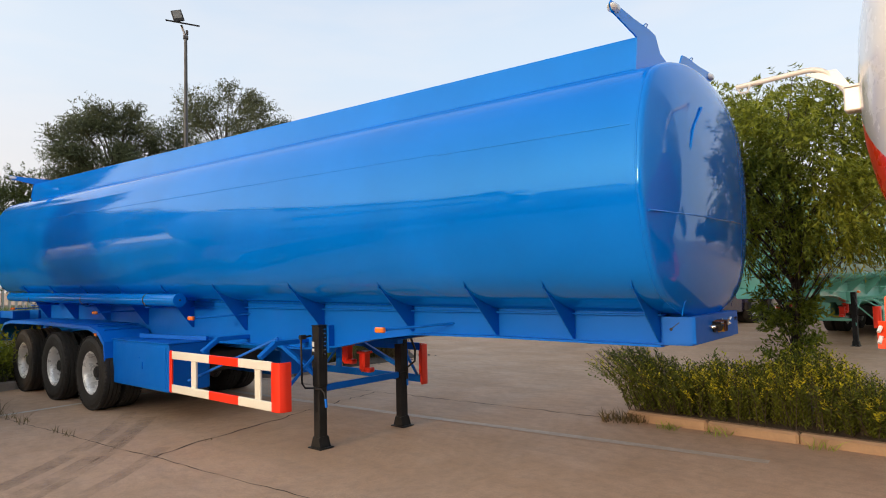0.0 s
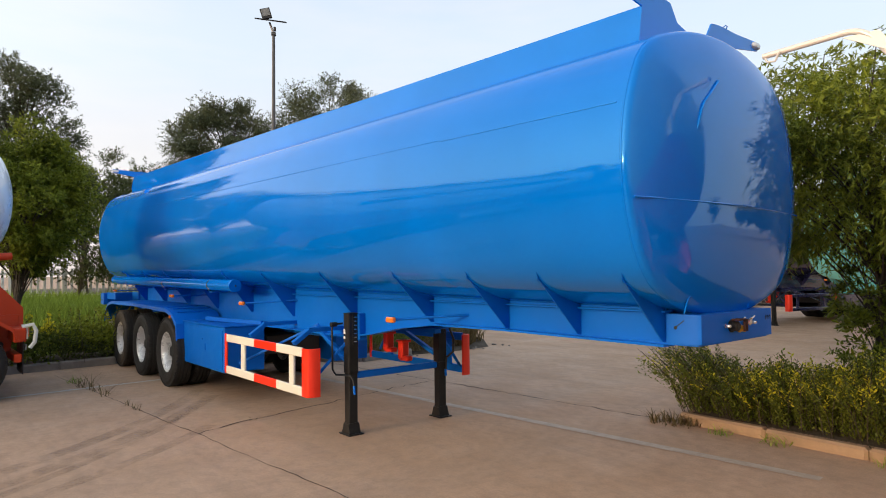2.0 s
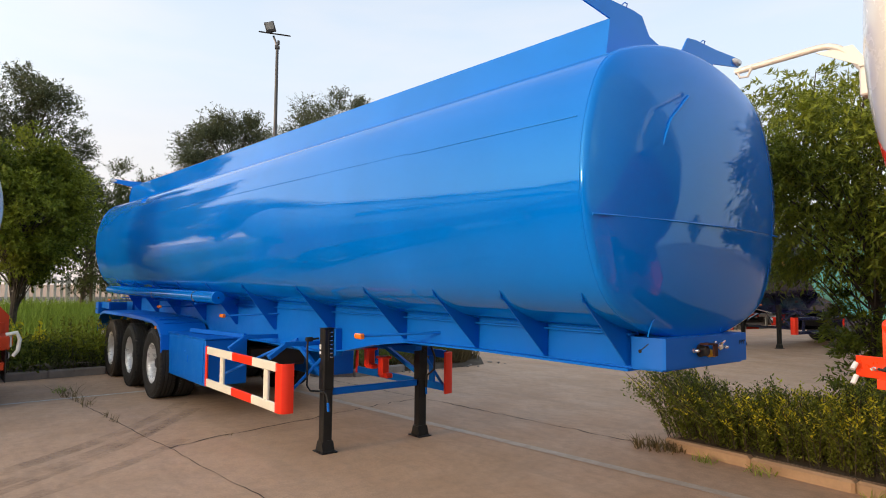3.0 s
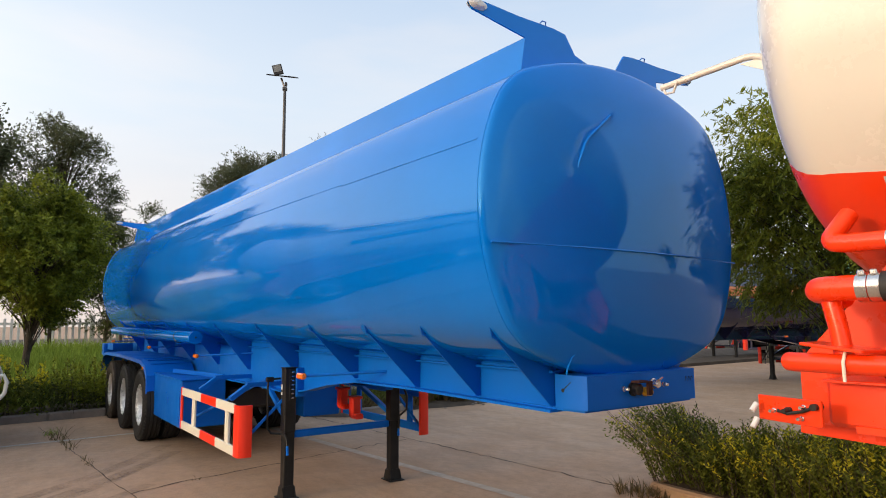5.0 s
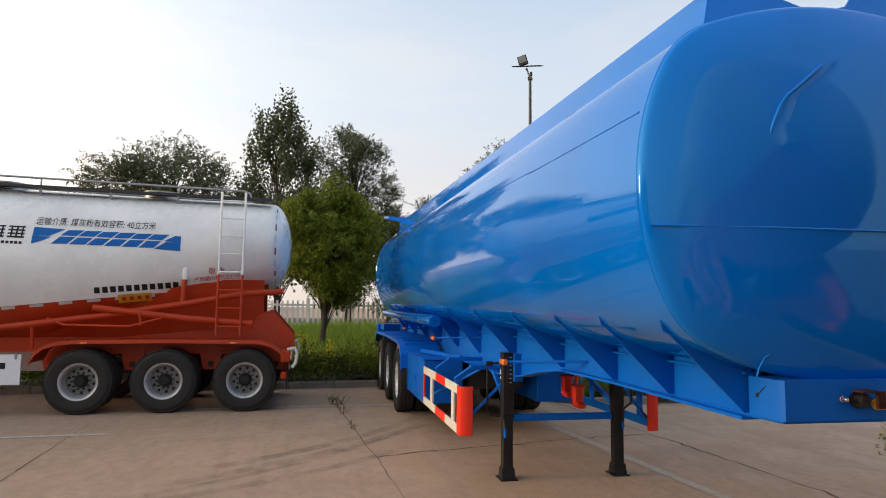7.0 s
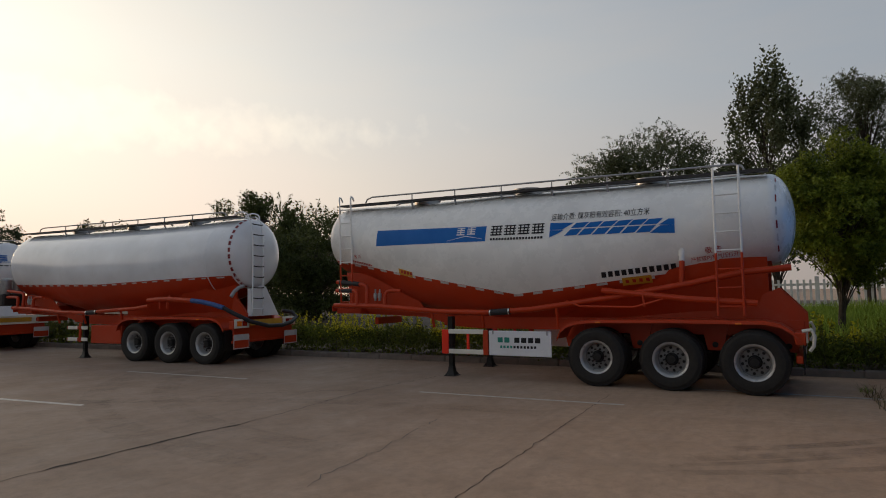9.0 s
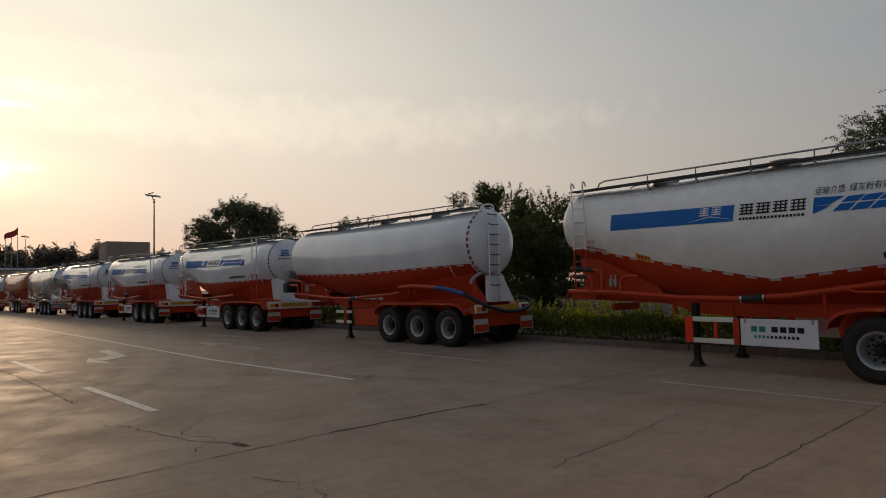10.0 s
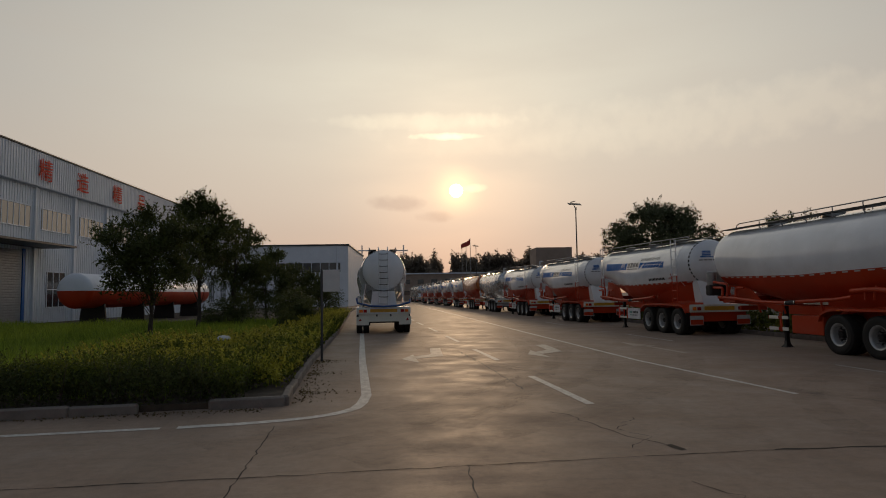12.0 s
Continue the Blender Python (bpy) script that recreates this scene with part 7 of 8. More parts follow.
def tree(base, height, half, crown_low, label, mat, leaves, leaf, seed, trunk=0.14, lumps=26, lump=0.34, shape="round", category="tree", group="", name="tree", sprig=0, reach=0.3, droop=0.3, long=1.8, wide=0.42, bare=0):
    """A tapered trunk, limbs to every clump, and a crown of clumps of small leaves with gaps between."""
    rng = np.random.default_rng(seed)
    t = thing(name, Matrix.Translation(base), label, category, group)
    wood = Mesh()
    lean = rng.normal(0, 0.03, 2)
    top = crown_low + (height - crown_low) * 0.72
    spine = [(lean[0] * z * 1.0 + 0.05 * math.sin(z * 1.7 + seed), lean[1] * z + 0.05 * math.cos(z * 1.3 + seed), z) for z in np.linspace(-0.1, top, 8)]
    wood.tube(spine, [trunk * (1.25 if i == 0 else 1) * (1 - 0.75 * i / 7) for i in range(8)], 9)
    cz, hz = (height + crown_low) / 2, (height - crown_low) / 2
    centres = []
    while len(centres) < lumps:
        p = rng.uniform(-1, 1, 3)
        r = np.linalg.norm(p)
        if r > 1 or r < 0.35:
            continue
        if shape in ("spire", "poplar"):
            taper = 1.0 - 0.62 * max(0, p[2]) ** 1.2
            q = np.array([p[0] * half * taper, p[1] * half * taper, p[2] * hz])
        elif shape == "dome":
            taper = 1.0 if p[2] < 0.1 else math.sqrt(max(0.05, 1 - p[2] ** 2)) * 1.05
            q = np.array([p[0] * half * taper, p[1] * half * taper, p[2] * hz])
        else:
            q = np.array([p[0] * half, p[1] * half, p[2] * hz])
        centres.append(q + np.array([0, 0, cz]))
    centres = np.array(centres)
    for c in centres:
        u = min(0.95, max(0.15, (c[2] - hz * 0.55 - crown_low * 0.2) / top))
        i = u * 7
        a = np.array(spine[int(i)]) * (1 - i % 1) + np.array(spine[min(7, int(i) + 1)]) * (i % 1)
        mid = (a + c) / 2 + np.array([0, 0, 0.08 * hz])
        wood.tube([tuple(a), tuple(mid), tuple(c)], [trunk * 0.20, trunk * 0.11, trunk * 0.04], 5)
    for k in range(bare):
        a = 2 * math.pi * k / max(1, bare)
        s = np.array([half * 0.5 * math.cos(a), half * 0.4 * math.sin(a), height * 0.82])
        wood.tube([tuple(s), tuple(s + [0.05, 0.02, 0.35]), tuple(s + [rng.normal(0, 0.12), 0.0, 0.75])], [0.014, 0.009, 0.004], 4)
    part("trunk", wood, BARK, t)
    count = max(1, leaves // max(1, sprig))
    which = rng.integers(0, lumps, count)
    spread = rng.normal(0, 1, (count, 3))
    spread /= np.linalg.norm(spread, axis=1)[:, None]
    spread *= (rng.uniform(0, 1, count) ** 0.55)[:, None]
    sizes_l = lump * half * rng.uniform(0.7, 1.5, lumps)
    stretch = np.array([0.6, 0.6, 1.9]) if shape == "poplar" else np.array([1, 1, 0.8])
    pos = centres[which] + spread * sizes_l[which][:, None] * stretch
    heading = None
    if sprig:
        # every twig end carries a spray of leaves that runs outwards and hangs
        out = pos - np.array([0, 0, crown_low + hz * 0.4])
        out /= np.linalg.norm(out, axis=1)[:, None] + 1e-9
        out = out + rng.normal(0, 0.45, out.shape)
        out[:, 2] -= droop * 0.6
        out /= np.linalg.norm(out, axis=1)[:, None] + 1e-9
        s = np.tile(np.linspace(0.0, 1.0, sprig), count)
        out = np.repeat(out, sprig, 0)
        side = rng.normal(0, 1, out.shape)
        side -= out * np.sum(side * out, 1)[:, None]
        side /= np.linalg.norm(side, axis=1)[:, None] + 1e-9
        heading = out * 0.55 + side * 0.75
        heading[:, 2] -= droop * 0.5
        pos = np.repeat(pos, sprig, 0) + out * (reach * s)[:, None] + side * leaf * 0.7
        pos[:, 2] -= droop * 0.5 * reach * s * s
    part("crown", leaf_mesh("crown", pos, leaf * rng.uniform(0.6, 1.3, len(pos)), mat, rng, long=long, heading=heading, wide=wide), mat, t)
    return t


def hedge(path, depth, height, label, mats, per_metre, leaf, seed, name="hedge", z0=0.1, ragged=0.12, sprigs=8):
    """A clipped or straggling hedge along path: upright twigs with leaves all along them."""
    rng = np.random.default_rng(seed)
    pos, col, sizes = [], [], []
    twigs = Mesh()
    for a, b in zip(path, path[1:]):
        a, b = np.array(a, float), np.array(b, float)
        ln = np.linalg.norm(b - a)
        d = (b - a) / ln
        nrm = np.array([-d[1], d[0]])
        n = int(ln * per_metre)
        u, w = rng.uniform(0, ln, n), rng.uniform(-0.5, 0.5, n) * depth
        top = height * (0.84 + 0.16 * np.sin(u * 2.1 + seed) * np.cos(u * 0.73)) * (1 - 0.35 * (2 * np.abs(w) / depth) ** 3) + rng.normal(0, ragged * 0.4, n)
        h = rng.uniform(0, 1, n) ** 0.55 * top
        bulge = 1 + 0.12 * np.sin(u * 3.3 + 2 * seed)
        xy = a + np.outer(u, d) + np.outer(w * bulge, nrm)
        pos.append(np.column_stack([xy, z0 + h]))
        # upright shoots that stand out of the top
        k = int(ln * sprigs)
        su, sw = rng.uniform(0, ln, k), rng.uniform(-0.55, 0.55, k) * depth
        for uu, ww in zip(su, sw):
            root = a + d * uu + nrm * ww
            tall = height * rng.uniform(0.95, 1.0) + rng.uniform(0.0, ragged * 2.2)
            lean = rng.normal(0, 0.10, 2) + nrm * ww * 0.25
            m = 22
            s = np.linspace(0.45, 1, m)
            line_p = np.column_stack([root[0] + lean[0] * s + rng.normal(0, 0.018, m), root[1] + lean[1] * s + rng.normal(0, 0.018, m), z0 + tall * s])
            pos.append(line_p)
            if uu * 10 % 3 < 1.2:
                twigs.tube([(root[0], root[1], z0), (root[0] + lean[0] * 0.6, root[1] + lean[1] * 0.6, z0 + tall * 0.6), (root[0] + lean[0], root[1] + lean[1], z0 + tall)], [0.006, 0.004, 0.002], 3, False)
    pos = np.concatenate(pos)
    t = thing(name, Matrix.Identity(4), label, "hedge")
    # mats[0] sits low; where it is darker, it paints the hedge's shaded face
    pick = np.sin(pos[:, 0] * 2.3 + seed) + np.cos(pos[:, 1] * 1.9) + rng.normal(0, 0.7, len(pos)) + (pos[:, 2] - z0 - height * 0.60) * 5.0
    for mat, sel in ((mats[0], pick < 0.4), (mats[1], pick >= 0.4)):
        q = pos[sel]
        ob = part("foliage", leaf_mesh("foliage", q, leaf * rng.uniform(0.6, 1.3, len(q)), mat, rng, upward=0.6), mat, t)
        ob["kind"] = "stuff"
    tw = part("twig", twigs, BARK, t)
    tw["kind"] = "stuff"
    return t


def grass(name, outline_fn, n, height, mat, label, seed, area, lean=0.28):
    """Loose upright blades over an area, in tufts."""
    rng = np.random.default_rng(seed)
    (xa, xb), (ya, yb) = area
    x, y = rng.uniform(xa, xb, n), rng.uniform(ya, yb, n)
    z, keep = outline_fn(x, y)
    x, y, z = x[keep], y[keep], z[keep]
    n = len(x)
    h = height * rng.uniform(0.5, 1.25, n) * (0.8 + 0.3 * np.sin(x * 0.9) * np.cos(y * 0.8))
    a = rng.uniform(0, 2 * math.pi, n)
    w = 0.002 + 0.020 * height * rng.uniform(0.5, 1.5, n)
    lx, ly = rng.normal(0, lean, n) * h, rng.normal(0, lean, n) * h
    b0 = np.column_stack([x - w * np.cos(a), y - w * np.sin(a), z])
    b1 = np.column_stack([x + w * np.cos(a), y + w * np.sin(a), z])
    m0 = np.column_stack([x + lx * 0.35 - w * 0.8 * np.cos(a), y + ly * 0.35 - w * 0.8 * np.sin(a), z + h * 0.6])
    m1 = np.column_stack([x + lx * 0.35 + w * 0.8 * np.cos(a), y + ly * 0.35 + w * 0.8 * np.sin(a), z + h * 0.6])
    tp = np.column_stack([x + lx, y + ly, z + h])
    v = np.stack([b0, b1, m1, m0, tp], 1).reshape(-1, 3)
    k = np.arange(n) * 5
    loops = np.stack([k, k + 1, k + 2, k, k + 2, k + 3, k + 3, k + 2, k + 4], 1).reshape(-1)
    me = bpy.data.meshes.new(name)
    me.vertices.add(len(v))
    me.vertices.foreach_set("co", v.reshape(-1))
    me.loops.add(len(loops))
    me.loops.foreach_set("vertex_index", loops)
    me.polygons.add(3 * n)
    me.polygons.foreach_set("loop_start", np.arange(0, 9 * n, 3))
    me.update(calc_edges=True)
    me.materials.append(mat)
    return solid(name, me, mat, label, "grass", kind="stuff")


# island beside the blue trailer
def shoots(label, path, depth, height, per_metre, leaf, seed, gold, lean_out=0.0):
    """Loose hedge shrubs: arching stems in pairs of narrow leaves, the young ends golden."""
    rng = np.random.default_rng(seed)
    t = thing("hedge", Matrix.Identity(4), label, "hedge")
    green, young, stems = [[], []], [[], []], Mesh()
    for a, b in zip(path, path[1:]):
        a, b = np.array(a, float), np.array(b, float)
        ln = np.linalg.norm(b - a)
        d = (b - a) / ln
        nrm = np.array([-d[1], d[0]])
        for k in range(int(ln * per_metre)):
            u, w = rng.uniform(0, ln), rng.uniform(-0.5, 0.5) * depth
            root = a + d * u + nrm * w * 0.75
            tall = height * (0.80 + 0.14 * math.sin(u * 2.3 + seed) + 0.08 * math.sin(u * 6.1)) * (1 - 0.30 * (2 * abs(w) / depth) ** 2.5) + rng.normal(0, 0.045)
            start = -lean_out * max(0.0, 1 - u / 0.9)
            bend = nrm * w * 0.55 + d * (rng.normal(0, 0.09) + start) + nrm * rng.normal(0, 0.07)
            m = int(20 + tall * 20)
            s = np.linspace(0.07, 1.0, m)
            p = np.column_stack([root[0] + bend[0] * s ** 1.7, root[1] + bend[1] * s ** 1.7, 0.1 + tall * (s - 0.10 * s ** 3 * np.hypot(*bend) * 4)])
            axis = np.gradient(p, axis=0)
            axis /= np.linalg.norm(axis, axis=1)[:, None]
            turn = np.arange(m) * 2.4 + rng.uniform(0, 6)
            ring = np.column_stack([np.cos(turn), np.sin(turn), np.full(m, 0.1)])
            go = axis * 0.55 + ring * 0.8
            p = p + ring * leaf * 0.8
            tip = (s > rng.uniform(0.45, 0.85)) if rng.uniform() < gold(root[0]) else np.zeros(m, bool)
            green[0].append(p[~tip]); green[1].append(go[~tip])
            young[0].append(p[tip]); young[1].append(go[tip])
            if k % 3 == 0:
                stems.tube([(root[0], root[1], 0.08), (root[0] + bend[0] * 0.3, root[1] + bend[1] * 0.3, 0.1 + tall * 0.5), (root[0] + bend[0], root[1] + bend[1], 0.1 + tall * 0.93)], [0.006, 0.004, 0.002], 3, False)
    for (pos, go), mat, lab in ((green, LEAF_HEDGE, ""), (young, LEAF_GOLD, "golden young leaves")):
        pos, go = np.concatenate(pos), np.concatenate(go)
        if len(pos):
            ob = part("foliage", leaf_mesh("foliage", pos, leaf * rng.uniform(0.6, 1.35, len(pos)), mat, rng, 0.15, 2.0, 0.3, go, 0.40), mat, t, lab)
            ob["kind"] = "stuff"
    ob = part("twig", stems, BARK, t)
    ob["kind"] = "stuff"


shoots("straggling dark green hedge shrub that leans over the kerb", [(2.12, 4.05), (2.95, 4.05)], 1.0, 1.0, 520, 0.021, 3, lambda x: 0.12, 0.45)
shoots("green hedge shrubs with golden young shoots", [(2.85, 4.10), (4.6, 4.0)], 1.05, 0.84, 430, 0.022, 5, lambda x: 0.34)
shoots("mid green hedge shrubs on the island", [(4.5, 4.05), (9.5, 3.82)], 1.05, 0.70, 300, 0.024, 4, lambda x: 0.20 if x > 5 else 0.4)
tree((3.85, 4.85, 0.1), 4.0, 1.5, 1.85, "leafy street tree with drooping yellow-green leaves", LEAF_TREE, 60000, 0.030, 11, 0.06, 120, 0.24, "round", sprig=10, reach=0.18, droop=0.9, long=2.7, wide=0.34, bare=9)
tree((3.82, 4.82, 0.1), 2.1, 0.36, 0.2, "young shoots round the tree's trunk on the island", LEAF_TREE, 3600, 0.038, 13, 0.03, 40, 0.42, "round", sprig=8, reach=0.12, droop=0.6, long=2.3, wide=0.36)

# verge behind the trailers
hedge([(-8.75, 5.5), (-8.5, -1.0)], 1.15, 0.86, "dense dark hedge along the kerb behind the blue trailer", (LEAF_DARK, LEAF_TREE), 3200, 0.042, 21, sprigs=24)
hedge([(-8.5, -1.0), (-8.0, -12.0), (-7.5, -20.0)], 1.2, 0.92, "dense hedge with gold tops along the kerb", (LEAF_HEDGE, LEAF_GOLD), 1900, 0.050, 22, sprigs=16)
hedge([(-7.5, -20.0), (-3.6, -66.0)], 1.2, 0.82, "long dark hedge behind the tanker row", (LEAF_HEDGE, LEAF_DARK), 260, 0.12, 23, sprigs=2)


def verge_z(x, y):
    z = np.interp(-x, [9.0, 11.0, 14.5, 60], [0.12, 0.12, 0.62, 0.62])
    return z, x < -9.3


grass("tall_grass", verge_z, 60000, 0.62, GRASS, "tall bright green grass behind the hedge", 31, ((-22.5, -9.4), (-9.0, 16.0)))
fence = thing("fence", Matrix.Identity(4), "white concrete picket fence at the yard's edge", "fence", "", "structure")
picket, rail_m, post_m = Mesh(), Mesh(), Mesh()
picket.box((0, 0, 0), (0.05, 0.085, 1.42), 0.008)
picket_d = picket.data("picket", FENCE_WHITE)
post_m.box((0, 0, 0), (0.16, 0.16, 1.62), 0.015)
post_d = post_m.data("post", FENCE_WHITE)
rail_m.box((0, 0, 0), (0.05, 2.94, 0.09), 0.008)
rail_d = rail_m.data("rail", FENCE_WHITE)
for i in range(16):
    y0 = -14.0 + i * 3.1
    ob = new("post", post_d)
    ob.parent, ob.location = fence, (-22.0, y0, 1.38)
    for z in (1.02, 1.88):
        ob = new("rail", rail_d)
        ob.parent, ob.location = fence, (-22.0, y0 + 1.55, z)
    for k in range(13):
        ob = new("picket", picket_d)
        ob.parent, ob.location = fence, (-21.95, y0 + 0.24 + k * 0.22, 1.36)

tree((-12.4, -1.15, 0.12), 5.3, 1.5, 1.95, "round bright green camphor tree behind the hedge", LEAF_TREE, 64000, 0.050, 41, 0.10, 130, 0.27, sprig=8, reach=0.22, droop=0.4, long=2.2)
tree((-23.3, -3.0, 0.6), 10.3, 2.4, 2.2, "tall poplar with large dark leaves", LEAF_HAZY, 15000, 0.12, 42, 0.16, 60, 0.20, "poplar", sprig=6, reach=0.6, droop=-0.6, long=1.4, wide=0.5)
tree((-26.6, 0.4, 0.6), 10.7, 2.4, 2.2, "tall feathery locust tree", LEAF_HAZY, 54000, 0.065, 43, 0.18, 130, 0.24, sprig=12, reach=0.5, droop=0.5)
tree((-28.0, -8.6, 0.6), 9.3, 4.5, 3.0, "broad spreading locust tree beyond the fence", LEAF_HAZY, 72000, 0.075, 44, 0.20, 170, 0.21, "dome", sprig=12, reach=0.5, droop=0.5)
tree((-33.0, 4.4, 0.6), 8.6, 2.0, 2.0, "loose young tree beyond the fence", LEAF_HAZY, 8000, 0.08, 45, 0.12, 30, 0.24, sprig=10, reach=0.6, droop=0.2)
tree((-28.0, 10.1, 0.6), 10.8, 2.9, 4.0, "spreading locust tree behind the lamp post", LEAF_HAZY, 80000, 0.065, 46, 0.2, 110, 0.22, "dome", sprig=12, reach=0.6, droop=0.5)
tree((-27.0, 16.2, 0.6), 13.2, 3.6, 4.5, "spreading locust tree behind the tank", LEAF_HAZY, 80000, 0.065, 47, 0.2, 110, 0.22, "dome", sprig=12, reach=0.6, droop=0.5)
tree((-21.0, 1.8, 0.6), 5.6, 2.0, 0.8, "low dark shrubby tree by the fence", LEAF_DARK, 14000, 0.07, 48, 0.08, 40, 0.28, sprig=10, reach=0.4)
tree((-24.5, 5.6, 0.6), 6.3, 2.2, 1.0, "low dark shrubby tree by the fence", LEAF_DARK, 14000, 0.07, 49, 0.08, 40, 0.28, sprig=10, reach=0.4)
tree((-16.7, -26.5, 0.1), 6.9, 2.3, 1.0, "dark leafy tree behind the tanker row", LEAF_DARK, 30000, 0.08, 51, 0.12, 50, 0.28, sprig=10, reach=0.4)
tree((-15.5, -21.5, 0.1), 5.4, 2.3, 0.6, "dark leafy tree behind the tanker row", LEAF_DARK, 30000, 0.08, 52, 0.12, 50, 0.28, sprig=10, reach=0.4)
tree((-19.6, -26.0, 0.1), 6.4, 2.0, 0.6, "dark leafy tree behind the tanker row", LEAF_DARK, 12000, 0.08, 53, 0.12, 40, 0.28, sprig=10, reach=0.4)
tree((-16.0, -59.6, 0.1), 9.8, 4.4, 3.0, "broad dark tree behind the tanker row", LEAF_HAZY, 44000, 0.13, 54, 0.2, 150, 0.20, "dome", sprig=10, reach=0.6)
tree((-13.9, -36.0, 0.1), 6.3, 1.6, 1.0, "small dark tree behind the tanker row", LEAF_DARK, 9000, 0.09, 55, 0.1, 36, 0.3, sprig=10, reach=0.4)

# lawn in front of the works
# dark leaves below stand for shade on the hedge's front
hedge([(9.80, -12.85), (14.0, -12.35), (24.0, -11.5)], 1.45, 0.70, "clipped hedge along the lawn, pale new shoots over leaves darkened as shade", (LEAF_DARK, LEAF_HEDGE), 4200, 0.036, 61, sprigs=26, ragged=0.08)
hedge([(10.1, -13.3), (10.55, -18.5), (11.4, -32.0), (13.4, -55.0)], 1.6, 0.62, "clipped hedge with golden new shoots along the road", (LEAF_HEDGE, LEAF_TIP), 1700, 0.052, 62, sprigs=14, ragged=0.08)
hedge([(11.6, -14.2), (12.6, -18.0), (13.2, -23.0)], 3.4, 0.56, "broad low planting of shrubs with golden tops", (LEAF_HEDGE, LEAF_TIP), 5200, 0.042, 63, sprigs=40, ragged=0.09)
grass("lawn_grass", lambda x, y: (np.full_like(x, 0.1), x > 10.8 - 0.08 * (y + 13)), 70000, 0.46, LAWN, "rank green lawn grass in front of the works", 64, ((11.0, 40.0), (-44.0, -12.6)))
tree((17.9, -28.6, 0.1), 5.3, 1.9, 1.7, "dark ginkgo tree on the lawn", LEAF_DARK, 16000, 0.085, 71, 0.10, 60, 0.26, sprig=8, reach=0.4, droop=0.1)
tree((18.6, -36.4, 0.1), 7.1, 2.0, 2.7, "dark ginkgo tree on the lawn", LEAF_DARK, 15000, 0.09, 72, 0.11, 58, 0.26, "spire", sprig=8, reach=0.45, droop=0.0)
tree((18.9, -44.0, 0.1), 6.6, 1.9, 2.0, "dark ginkgo tree on the lawn", LEAF_DARK, 9000, 0.11, 73, 0.10, 40, 0.3, sprig=8, reach=0.4, droop=0.1)
tree((18.6, -52.0, 0.1), 5.0, 2.1, 1.4, "dark ginkgo tree on the lawn", LEAF_DARK, 8000, 0.12, 74, 0.09, 36, 0.3, sprig=8, reach=0.4, droop=0.1)
tree((16.6, -58.0, 0.1), 4.2, 2.2, 1.0, "dark ginkgo tree on the lawn", LEAF_DARK, 7000, 0.13, 75, 0.09, 34, 0.32, sprig=8, reach=0.4, droop=0.1)
tree((13.1, -36.2, 0.1), 1.3, 0.75, 0.0, "round clipped dark bush on the lawn", LEAF_DARK, 2600, 0.08, 76, 0.03, 20, 0.5, category="bush", name="bush")
tree((12.6, -31.0, 0.1), 0.95, 0.5, 0.0, "round clipped dark bush on the lawn", LEAF_DARK, 1800, 0.07, 77, 0.03, 16, 0.5, category="bush", name="bush")

for k, (x, y, h, r) in enumerate(((14.2, -39.5, 1.7, 1.1), (15.6, -47.5, 2.2, 1.4), (14.6, -56.0, 2.4, 1.6), (17.8, -39.0, 1.9, 1.3), (19.5, -50.0, 2.3, 1.7), (18.0, -60.0, 2.8, 2.0))):
    tree((x, y, 0.1), h, r, 0.0, "loose dark green bush on the lawn", LEAF_DARK, 3600, 0.08, 170 + k, 0.04, 26, 0.42, category="bush", name="bush", sprig=6, reach=0.3)

# weeds in the joints
WEEDS = ((-5.46, -1.06, 0.20), (-5.0, -1.0, 0.13), (-4.42, -0.96, 0.15), (-3.4, -0.92, 0.10), (-3.05, -0.88, 0.10), (-1.44, -0.05, 0.05), (2.08, 3.45, 0.26), (2.3, 3.50, 0.2), (2.75, 3.42, 0.12), (3.3, 3.42, 0.14), (4.3, 3.38, 0.12), (-6.0, -1.1, 0.12))
for i, (x, y, h) in enumerate(WEEDS):
    grass("weed", lambda px, py: (np.zeros_like(px), np.hypot((px - x) * 0.7, py - y) < 0.06 + h * 0.35), 55 if i < 6 else 160, h, DRY if i < 8 else GRASS, "thin dry weed in a concrete joint", 100 + i, ((x - 0.3, x + 0.3), (y - 0.2, y + 0.2)), 0.75)


# rank weeds, a stump and stones on the soil heap behind the blue trailer
grass("dry_weeds", lambda x, y: (np.full_like(x, 0.08), x < -4.85 + 0.12 * np.sin(y * 5.0)), 5200, 0.42, DRY, "rank dry weeds on the soil heap", 131, ((-6.2, -4.75), (4.0, 7.4)), 0.5)
grass("green_weeds", lambda x, y: (np.full_like(x, 0.08), x < -5.0), 4200, 0.50, LEAF_HEDGE, "dark green weeds on the soil heap", 132, ((-6.2, -5.0), (3.7, 6.6)), 0.5)
stump = Mesh()
stump.tube([(-5.35, 7.35, 0.0), (-5.32, 7.36, 0.25), (-5.28, 7.30, 0.62)], [0.11, 0.085, 0.075], 10)
solid("stump", stump, BARK, "short dark stump on the soil heap", "stump")
stones = random.Random(12)
